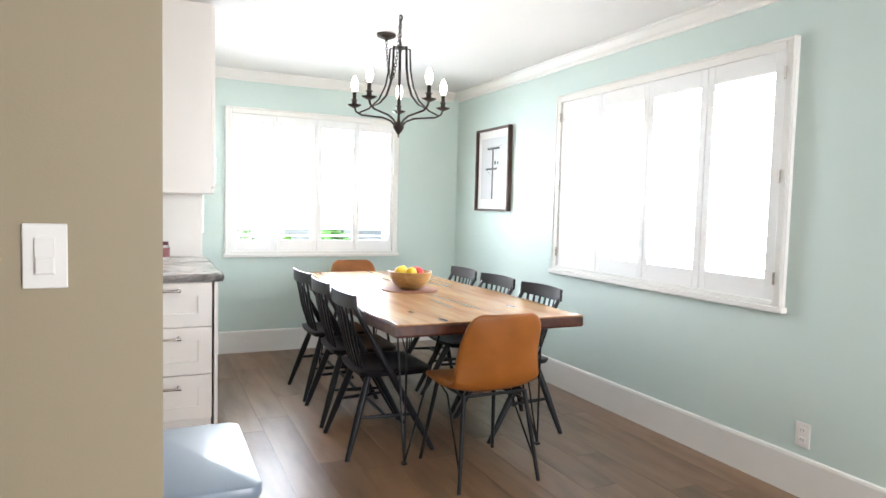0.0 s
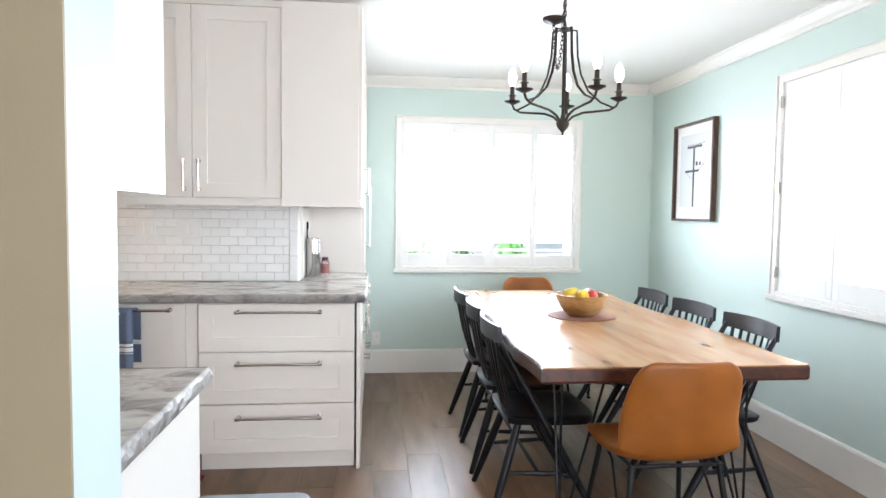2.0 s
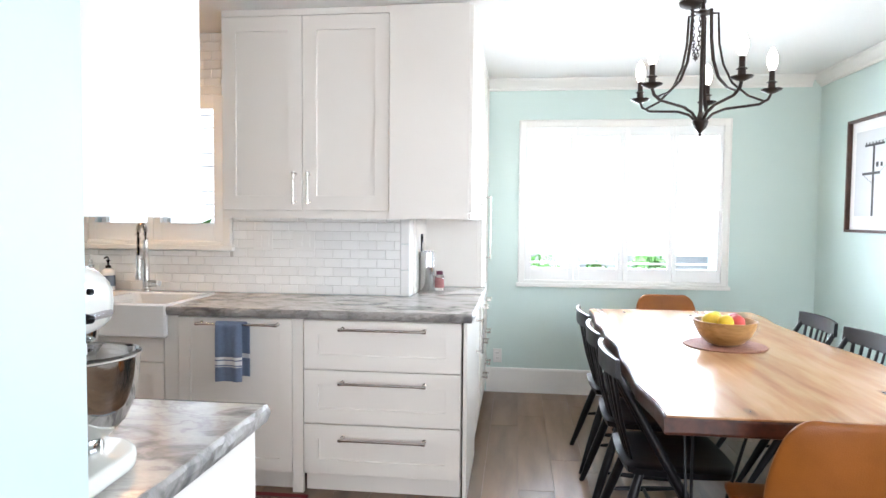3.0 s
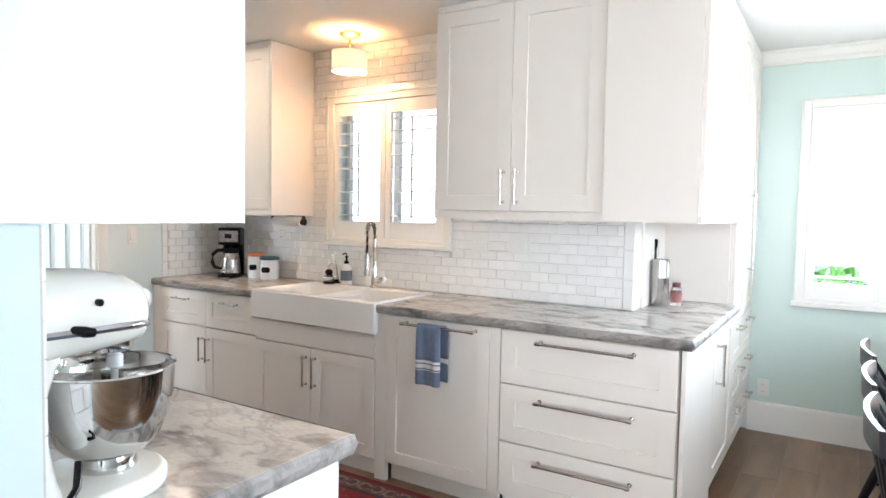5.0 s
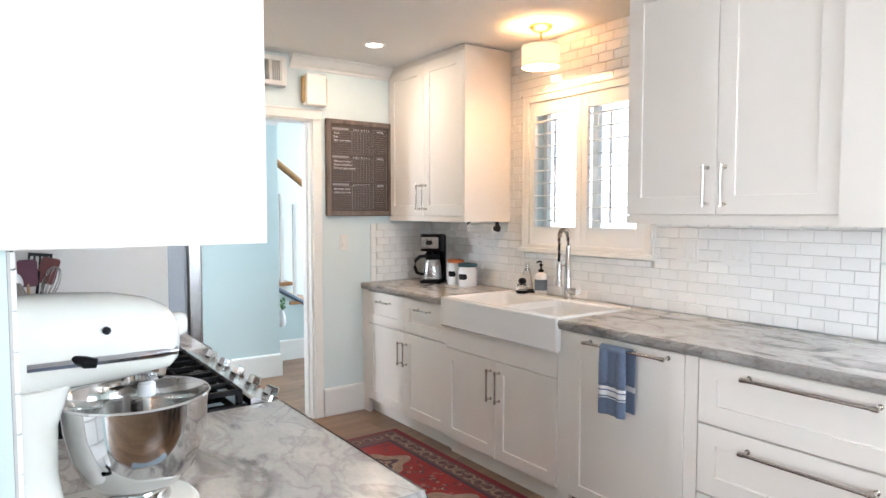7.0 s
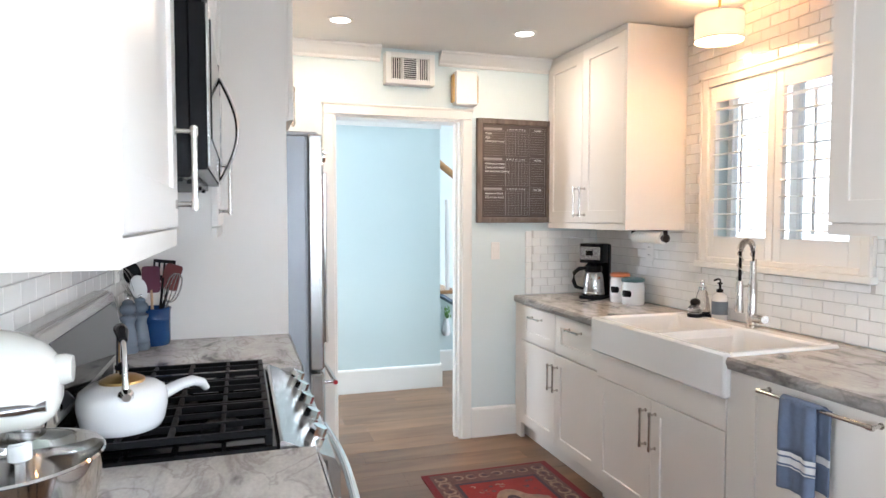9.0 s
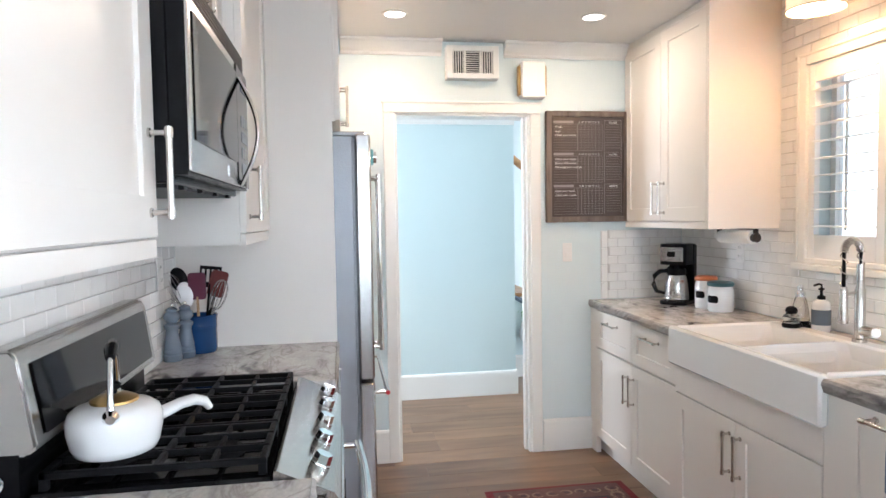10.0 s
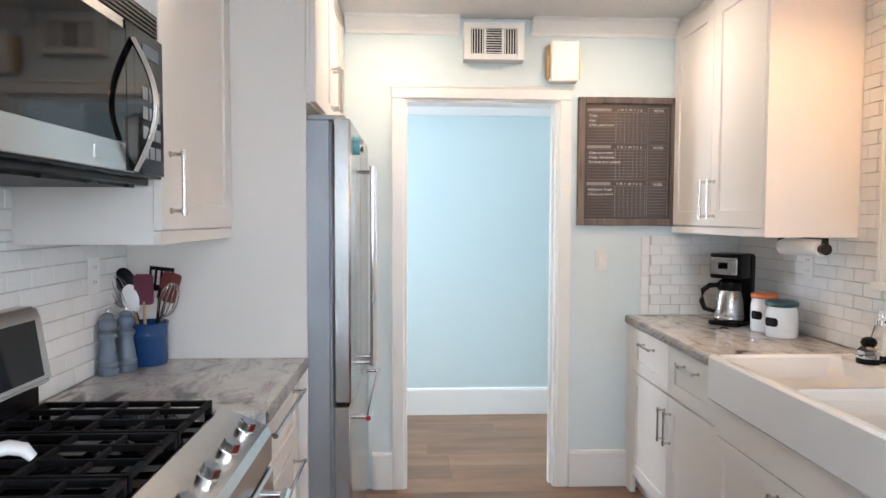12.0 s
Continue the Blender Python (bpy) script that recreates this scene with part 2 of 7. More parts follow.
SLATE = surface("brown_chalkboard", (0.072, 0.055, 0.050), 0.2, vary=0.15, scale=10, bump=0.03)
LEATHER = surface("cognac_leather", (0.285, 0.092, 0.014), 0.44, vary=0.32, scale=8, bump=0.25, bump_scale=260, spec=0.3)
TOWEL = surface("blue_grey_cotton", (0.14, 0.18, 0.27), 0.95, vary=0.18, scale=70, bump=0.6, bump_scale=420)
TOWEL_WHITE = surface("white_cotton", (0.72, 0.72, 0.72), 0.95, vary=0.08, scale=70, bump=0.6, bump_scale=420)
LINEN = surface("linen_shade", (0.80, 0.72, 0.58), 0.9, vary=0.05, scale=40, bump=0.3, bump_scale=300)
# glossy seat; the blue-grey is the window's reflection put into the base colour
SHEEN_SEAT = surface("lacquer_with_window_sheen", (0.20, 0.245, 0.30), 0.34, vary=0.06, scale=8, bump=0.0, coat=0.3)
# chrome toned down: the dark bluish reflection is put into its colour
REFLECTION_CHROME = surface("chrome_with_dark_reflection", (0.40, 0.40, 0.43), 0.14, metal=1.0, vary=0.1, scale=20, bump=0.0)
JAR_LABEL = surface("pinkish_label", (0.35, 0.14, 0.13), 0.6, vary=0.2, scale=60, bump=0.0)
RED_BITS = surface("red_plastic", (0.45, 0.02, 0.03), 0.3, vary=0.1, bump=0.0)
DEEP_RED = surface("dark_red_silicone", (0.13, 0.015, 0.012), 0.45, vary=0.1, bump=0.0)
MAROON = surface("maroon_silicone", (0.10, 0.012, 0.035), 0.45, vary=0.1, bump=0.0)
ORANGE = surface("orange_lid", (0.55, 0.14, 0.035), 0.35, vary=0.1, bump=0.0)
TEAL = surface("dark_teal_lid", (0.03, 0.09, 0.10), 0.35, vary=0.1, bump=0.0)
AQUA = surface("aqua_plastic", (0.18, 0.48, 0.52), 0.35, vary=0.1, bump=0.0)
CLEAR = glass("clear_glass")
GREEN = surface("green_leaf", (0.10, 0.26, 0.045), 0.5, vary=0.45, scale=5, bump=0.1)
FLOWER = surface("red_petal", (0.6, 0.03, 0.05), 0.5, vary=0.2, bump=0.0)
GROUND = surface("garden_ground", (0.30, 0.31, 0.24), 0.9, vary=0.3, scale=1.2, bump=0.3, bump_scale=20)
STUCCO = surface("white_stucco", (0.70, 0.70, 0.68), 0.9, vary=0.05, scale=2, bump=0.3, bump_scale=60)
OAK = wood("grey_brown_oak_plank", (0.110, 0.059, 0.031), (0.222, 0.127, 0.068), rough=0.31, along="Y", stretch=6, scale=2.0, per_piece=0.2, bump=0.012)
OAK.node_tree.nodes["Principled BSDF"].inputs["Specular IOR Level"].default_value = 0.5
TABLE_WOOD = wood("honey_pine_slab", (0.30, 0.135, 0.050), (0.52, 0.30, 0.145), rough=0.22, along="Y", stretch=8, scale=2.2, knots=0.85, bump=0.03, world_space=True)
BARK = wood("dark_live_edge", (0.030, 0.010, 0.006), (0.085, 0.026, 0.014), rough=0.35, along="Y", stretch=8, scale=4, bump=0.3)
WALNUT = wood("walnut_frame", (0.030, 0.013, 0.009), (0.095, 0.042, 0.026), rough=0.35, along="Z", stretch=10, scale=6)
GREYWOOD = wood("weathered_grey_wood", (0.075, 0.052, 0.040), (0.18, 0.135, 0.105), rough=0.6, along="Z", stretch=9, scale=6, bump=0.25)
RAILWOOD = wood("oak_handrail", (0.32, 0.16, 0.06), (0.50, 0.28, 0.12), rough=0.35, along="Y", stretch=8, scale=5)
ACACIA = wood("acacia_bowl", (0.24, 0.12, 0.035), (0.46, 0.27, 0.10), rough=0.3, along="X", stretch=6, scale=9)
WOVEN = wood("woven_placemat", (0.16, 0.055, 0.028), (0.30, 0.12, 0.06), rough=0.8, along="Z", stretch=2, scale=60, bump=0.6)
SPOONWOOD = wood("beech_spoon", (0.36, 0.22, 0.11), (0.52, 0.35, 0.19), rough=0.55, along="Z", stretch=9, scale=9)


def rug_cloth():
    m, n, l, b = tree("red_wool_rug")
    tc = n.new("ShaderNodeTexCoord")
    vor, noi = n.new("ShaderNodeTexVoronoi"), n.new("ShaderNodeTexNoise")
    vor.inputs["Scale"].default_value = 17
    noi.inputs["Scale"].default_value, noi.inputs["Detail"].default_value = 9, 6
    l.new(tc.outputs["Object"], vor.inputs["Vector"])
    l.new(tc.outputs["Object"], noi.inputs["Vector"])
    r = n.new("ShaderNodeValToRGB")
    e = r.color_ramp.elements
    e[0].position, e[0].color = 0.0, (0.20, 0.15, 0.09, 1)
    e[1].position, e[1].color = 0.26, (0.23, 0.022, 0.022, 1)
    k = e.new(0.14)
    k.color = (0.07, 0.035, 0.05, 1)
    l.new(vor.outputs["Distance"], r.inputs[0])
    hsv = n.new("ShaderNodeHueSaturation")
    mr = n.new("ShaderNodeMapRange")
    mr.inputs[3].default_value, mr.inputs[4].default_value = 0.6, 1.5
    l.new(noi.outputs["Fac"], mr.inputs[0])
    l.new(mr.outputs[0], hsv.inputs["Value"])
    l.new(r.outputs[0], hsv.inputs["Color"])
    l.new(hsv.outputs[0], b.inputs["Base Color"])
    b.inputs["Roughness"].default_value = 0.95
    fine = n.new("ShaderNodeTexNoise")
    fine.inputs["Scale"].default_value = 400
    l.new(tc.outputs["Object"], fine.inputs["Vector"])
    bp = n.new("ShaderNodeBump")
    bp.inputs["Strength"].default_value, bp.inputs["Distance"].default_value = 0.7, 0.004
    l.new(fine.outputs["Fac"], bp.inputs["Height"])
    l.new(bp.outputs[0], b.inputs["Normal"])
    return m


RUG = rug_cloth()
RUG_BORDER = surface("rug_border_wool", (0.12, 0.060, 0.055), 0.95, vary=0.5, scale=22, bump=0.6, bump_scale=400)
RUG_CREAM = surface("rug_tan_wool", (0.27, 0.185, 0.135), 0.95, vary=0.6, scale=26, bump=0.6, bump_scale=400)
RUG_RED = surface("rug_edge_wool", (0.16, 0.012, 0.02), 0.95, vary=0.3, scale=30, bump=0.6, bump_scale=400)
RUG_DARK = surface("rug_dark_wool", (0.05, 0.03, 0.045), 0.95, vary=0.3, scale=30, bump=0.6, bump_scale=400)

# ---- mesh helpers ----


def box(bm, x0, x1, y0, y1, z0, z1, bevel=0.0, seg=1):
    made = bmesh.ops.create_cube(bm, size=1.0, matrix=Matrix.LocRotScale(((x0 + x1) / 2, (y0 + y1) / 2, (z0 + z1) / 2), None, (abs(x1 - x0), abs(y1 - y0), abs(z1 - z0))))
    if bevel:
        edges = list({e for v in made["verts"] for e in v.link_edges})
        bmesh.ops.bevel(bm, geom=edges, offset=bevel, segments=seg, affect="EDGES", profile=0.6)
    return bm


def boxes(*rows, bevel=0.0):
    bm = bmesh.new()
    for r in rows:
        box(bm, *r, bevel=bevel)
    return bm


def rod(bm, a, b, ra, rb=None, n=10, caps=True):
    a, b = Vector(a), Vector(b)
    d = b - a
    m = Matrix.Translation((a + b) / 2) @ d.to_track_quat("Z", "Y").to_matrix().to_4x4()
    bmesh.ops.create_cone(bm, cap_ends=caps, segments=n, radius1=ra, radius2=ra if rb is None else rb, depth=d.length, matrix=m)
    return bm


def tube(bm, points, radius, n=8, closed=False, flat=1.0):
    """A round (or flattened) bar swept along points; radius: one value or one for each point."""
    pts = [Vector(p) for p in points]
    rad = radius if isinstance(radius, (list, tuple)) else [radius] * len(pts)
    rings, up = [], Vector((0, 0, 1))
    for i, p in enumerate(pts):
        a = pts[i - 1] if i or closed else p
        b = pts[(i + 1) % len(pts)] if i < len(pts) - 1 or closed else p
        d = (b - a).normalized()
        side = d.cross(up)
        if side.length < 1e-3:
            side = d.cross(Vector((1, 0, 0)))
        side.normalize()
        top = side.cross(d).normalized()
        rings.append([bm.verts.new(p + rad[i] * (math.cos(k * math.tau / n) * side + flat * math.sin(k * math.tau / n) * top)) for k in range(n)])
    count = len(rings) if closed else len(rings) - 1
    for i in range(count):
        r, s = rings[i], rings[(i + 1) % len(rings)]
        for k in range(n):
            bm.faces.new((r[k], r[(k + 1) % n], s[(k + 1) % n], s[k]))
    if not closed:
        bm.faces.new(rings[0][::-1])
        bm.faces.new(rings[-1])
    return bm


def lathe(bm, profile, n=24, at=(0, 0, 0), squash=1.0):
    """A turned shape: profile of (radius, height)."""
    at = Vector(at)
    rings = []
    for r, z in profile:
        if r < 1e-5:
            rings.append([bm.verts.new(at + Vector((0, 0, z)))])
        else:
            rings.append([bm.verts.new(at + Vector((r * math.cos(k * math.tau / n), squash * r * math.sin(k * math.tau / n), z))) for k in range(n)])
    for r, s in zip(rings, rings[1:]):
        for k in range(n):
            j = (k + 1) % n
            if len(r) == 1 and len(s) == 1:
                continue
            if len(r) == 1:
                bm.faces.new((r[0], s[j], s[k]))
            elif len(s) == 1:
                bm.faces.new((r[k], r[j], s[0]))
            else:
                bm.faces.new((r[k], r[j], s[j], s[k]))
    return bm


def slab(bm, outline, z0, z1, bevel=0.0, seg=2):
    """An outline in x, y pulled up from z0 to z1, its rim eased."""
    low = [bm.verts.new((x, y, z0)) for x, y in outline]
    face = bm.faces.new(low)
    up = bmesh.ops.extrude_face_region(bm, geom=[face])
    verts = [v for v in up["geom"] if isinstance(v, bmesh.types.BMVert)]
    bmesh.ops.translate(bm, verts=verts, vec=(0, 0, z1 - z0))
    if bevel:
        edges = [e for e in bm.edges if all(abs(v.co.z - z1) < 1e-6 or abs(v.co.z - z0) < 1e-6 for v in e.verts) and abs(e.verts[0].co.z - e.verts[1].co.z) < 1e-6]
        bmesh.ops.bevel(bm, geom=edges, offset=bevel, segments=seg, affect="EDGES", profile=0.5)
    return bm


def rounded(x0, x1, y0, y1, r, n=6):
    """Outline of a rectangle with round corners."""
    out = []
    for cx, cy, a in ((x1 - r, y1 - r, 0), (x0 + r, y1 - r, 90), (x0 + r, y0 + r, 180), (x1 - r, y0 + r, 270)):
        for k in range(n + 1):
            t = radians(a + 90 * k / n)
            out.append((cx + r * math.cos(t), cy + r * math.sin(t)))
    return out


def ball(bm, at, r, squash=(1, 1, 1), u=14, v=9):
    bmesh.ops.create_uvsphere(bm, u_segments=u, v_segments=v, radius=r, matrix=Matrix.LocRotScale(at, None, squash))
    return bm


def part(name, bm, material, parent=None, label="", smooth=False):
    """Links a bmesh as one mesh object under a thing or under a part."""
    me = bpy.data.meshes.new(name)
    bmesh.ops.recalc_face_normals(bm, faces=bm.faces)
    bm.to_mesh(me)
    bm.free()
    me.materials.append(material)
    if smooth:
        me.polygons.foreach_set("use_smooth", [True] * len(me.polygons))
        me.set_sharp_from_angle(angle=radians(40))
    ob = new(name, me)
    if parent is not None:
        ob.parent = parent
    if label:
        ob["label"] = label
    return ob


def thing(name, label, category, m=None, group="", kind=""):
    ob = new(name)
    ob.empty_display_size = 0.1
    if m is not None:
        ob.matrix_world = m
    return tagged(ob, label, category, group, kind)


def solo(name, bm, material, label, category, kind="", group="", smooth=False, m=None):
    ob = part(name, bm, material, smooth=smooth)
    if m is not None:
        ob.matrix_world = m
    return tagged(ob, label, category, group, kind)


IDENT = Matrix.Identity(4)

# ---- walls, floor lines, ceilings ----


def wall_with_holes(name, m, x0, x1, z0, z1, thick, holes, material, label):
    """A wall in its own frame: x along it, its face at y = 0, its thickness towards +y; holes are (x0, x1, z0, z1) in x order."""
    rows, x = [], x0
    for a, b, lo, hi in holes:
        rows.append((x, a, 0, thick, z0, z1))
        if lo > z0:
            rows.append((a, b, 0, thick, z0, lo))
        if hi < z1:
            rows.append((a, b, 0, thick, hi, z1))
        x = b
    rows.append((x, x1, 0, thick, z0, z1))
    return solo(name, boxes(*rows), material, label, "wall", kind="structure", m=m)


RIGHT = Matrix.Translation((XR, 0, 0)) @ Matrix.Rotation(radians(-90), 4, "Z")   # local x runs to -y, room at local -y
BACK = Matrix.Translation((0, YB, 0))
SINKW = Matrix.Translation((0, YS, 0))
FARW = Matrix.Translation((XF, 0, 0)) @ Matrix.Rotation(radians(90), 4, "Z")     # local x runs to +y

wall_with_holes("wall_east", RIGHT, -YB - 0.15, -YEND, 0, ZC + 0.1, 0.15, [(-0.22, 1.60, 0.913, 2.108)], MINT, "mint green painted wall with a wide shuttered window")
wall_with_holes("wall_north", BACK, -0.355, XR, 0, ZC + 0.1, 0.15, [(0.33, 1.78, 0.907, 2.07)], MINT, "mint green painted wall behind the dining table")
wall_with_holes("wall_sink", SINKW, XF - 0.12, -0.355, 0, ZC + 0.1, 0.15, [(-2.32, -1.475, 1.24, 2.07)], PALE, "pale wall behind the kitchen sink")
wall_with_holes("wall_far", FARW, YL - 0.257, YS + 0.15, 0, ZC + 0.1, 0.12, [(-1.165, -0.363, 0, 2.03)], PALE, "pale painted wall with an open doorway")
solo("wall_nook", boxes((-0.55, -0.355, YS + 0.15, YB + 0.15, 0, ZC + 0.1)), PALE, "pale wall closing the cabinet nook", "wall", kind="structure")
solo("wall_stove", boxes((XF, -0.3725, YL - 0.257, YL, 0, ZC + 0.1)), PALE, "pale painted wall behind the stove", "wall", kind="structure")
solo("wall_partition_end", boxes((-0.372, -0.294, -2.402, -2.238, 0, ZC + 0.1), bevel=0.004), BLUE, "pale blue painted end of the partition wall", "wall", kind="structure")
solo("wall_partition", boxes((-3.9, -0.292, -2.408, -2.4025, 0, ZC + 0.1)), WARM_SHADE_PAINT, "partition wall with warm shade in its paint colour and a light switch", "wall", kind="structure")
SOUTH = Matrix.Translation((0, YEND, 0)) @ Matrix.Rotation(radians(180), 4, "Z")
# unseen closing wall; its window is added to let the fill light in
wall_with_holes("wall_south", SOUTH, -XR - 0.15, 4.0, 0, ZC + 0.1, 0.15, [(-2.40, -0.70, 0.35, 2.25)], WARM_SHADE_PAINT, "unseen closing wall with an added window opening behind the viewer")
solo("added_south_window", boxes((0.70, 0.75, YEND - 0.10, YEND - 0.04, 0.35, 2.25), (2.35, 2.40, YEND - 0.10, YEND - 0.04, 0.35, 2.25), (0.75, 2.35, YEND - 0.10, YEND - 0.04, 0.35, 0.40), (0.75, 2.35, YEND - 0.10, YEND - 0.04, 2.20, 2.25), (1.52, 1.58, YEND - 0.10, YEND - 0.04, 0.40, 2.20)), SHUT, "white frame of the added, unseen south window", "window", kind="structure")
solo("wall_west", boxes((-4.05, -3.9, YEND, -2.408, 0, ZC + 0.1)), WARM_SHADE_PAINT, "plain wall closing the room behind", "wall", kind="structure")
solo("ceiling", boxes((-6.6, XR + 0.15, YEND - 0.15, YB + 0.15, ZC, ZC + 0.08)), CEIL, "white painted flat ceiling", "ceiling", kind="structure")

# hall beyond the doorway
solo("wall_hall", boxes((-4.80, -4.68, -2.6, -0.113, 0, ZC)), BLUE, "light blue hall wall with a tall baseboard", "wall", kind="structure")
wall_with_holes("wall_hall_south", Matrix.Translation((0, -2.6, 0)) @ Matrix.Rotation(radians(180), 4, "Z"), -XF + 0.12, 4.68, 0, ZC, 0.12, [(3.62, 4.58, 0.9, 2.1)], BLUE, "light blue hall wall with an added, unseen window opening")
solo("wall_stairwell", boxes((-6.5, -6.38, -2.72, 3.0, 0, ZC)), PALE, "pale wall behind the stairs", "wall", kind="structure")
wall_with_holes("wall_stair_side", Matrix.Translation((0, 2.9, 0)), -6.38, XF - 0.12, 0, ZC, 0.10, [(-6.1, -3.9, 0.8, 2.2)], PALE, "pale wall with an added, unseen window opening at the end of the stair hall")
solo("wall_hall_return", boxes((XF - 0.24, XF - 0.12, YS + 0.15, 2.9, 0, ZC)), PALE, "pale wall beside the stair hall", "wall", kind="structure")
solo("ceiling_hall", boxes((-6.6, XF, YB + 0.15, 3.0, ZC, ZC + 0.08)), CEIL, "white painted hall ceiling", "ceiling", kind="structure")


def stepped(bm, profile, a, b, out):
    """A moulding: profile of (out, z) swept from a to b (x, y), standing out along out."""
    a, b, out = Vector((*a, 0)), Vector((*b, 0)), Vector((*out, 0))
    rings = [[bm.verts.new(p + out * d + Vector((0, 0, z))) for d, z in profile] for p in (a, b)]
    k = len(profile)
    for i in range(k):
        j = (i + 1) % k
        bm.faces.new((rings[0][i], rings[0][j], rings[1][j], rings[1][i]))
    bm.faces.new(rings[0][::-1])
    bm.faces.new(rings[1])
    return bm


BASE = [(0, 0), (0.016, 0), (0.016, 0.178), (0.012, 0.190), (0.004, 0.194), (0, 0.194)]
CROWN = [(0, 2.355), (0.010, 2.357), (0.014, 2.372), (0.030, 2.384), (0.048, 2.408), (0.056, 2.422), (0.066, 2.426), (0.068, ZC - 0.001), (0, ZC - 0.001)]


def trim(name, profile, a, b, out, label="white painted baseboard"):
    return solo(name, stepped(bmesh.new(), profile, a, b, out), TRIM, label, name.split("_")[0], kind="structure")


trim("baseboard_east", BASE, (XR, YEND), (XR, YB), (-1, 0))
trim("baseboard_north", BASE, (0.03, YB), (XR - 0.016, YB), (0, -1))
trim("baseboard_far_a", BASE, (XF, -0.293), (XF, 0.045), (1, 0))
trim("baseboard_far_b", BASE, (XF, -1.33), (XF, -1.225), (1, 0))
trim("baseboard_hall", BASE, (-4.68, -2.6), (-4.68, -0.113), (1, 0))
trim("baseboard_hall_end", BASE, (-4.664, -0.113), (-4.80, -0.113), (0, 1))
trim("baseboard_partition", BASE, (-3.9, -2.408), (-0.295, -2.408), (0, -1))
trim("crown_east", CROWN, (XR, YEND), (XR, YB), (-1, 0), "white stepped crown moulding")
trim("crown_north", CROWN, (0.03, YB), (XR - 0.068, YB), (0, -1), "white stepped crown moulding")
trim("crown_far_a", CROWN, (XF, -1.46), (XF, -0.885), (1, 0), "white stepped crown moulding")
trim("crown_far_b", CROWN, (XF, -0.515), (XF, 0.235), (1, 0), "white stepped crown moulding")
HALL_CROWN = [(0, 2.15), (0.02, 2.15), (0.05, 2.20), (0.09, 2.26), (0.09, 2.30), (0, 2.30)]
trim("crown_hall", HALL_CROWN, (-4.68, -2.6), (-4.68, -0.113), (1, 0), "white hall moulding")

# doorway casing
casing = thing("door_frame_1", "white painted casing round an open doorway", "door frame", FARW, kind="structure")
part("casing_side", boxes((-1.228, -1.165, -0.018, 0.0, 0, 2.03), bevel=0.003), TRIM, casing)
part("casing_side", boxes((-0.363, -0.300, -0.018, 0.0, 0, 2.03), bevel=0.003), TRIM, casing)
part("casing_head", boxes((-1.228, -0.300, -0.020, 0.0, 2.03, 2.093), (-1.235, -0.293, -0.026, 0.0, 2.083, 2.097), bevel=0.003), TRIM, casing)
part("jamb", boxes((-1.165, -1.150, -0.004, 0.13, 0, 2.03), (-0.378, -0.363, -0.004, 0.13, 0, 2.03), (-1.150, -0.378, -0.004, 0.13, 2.015, 2.03), (-0.392, -0.378, 0.04, 0.075, 0, 2.015)), TRIM, casing)

# ---- windows with plantation shutters ----


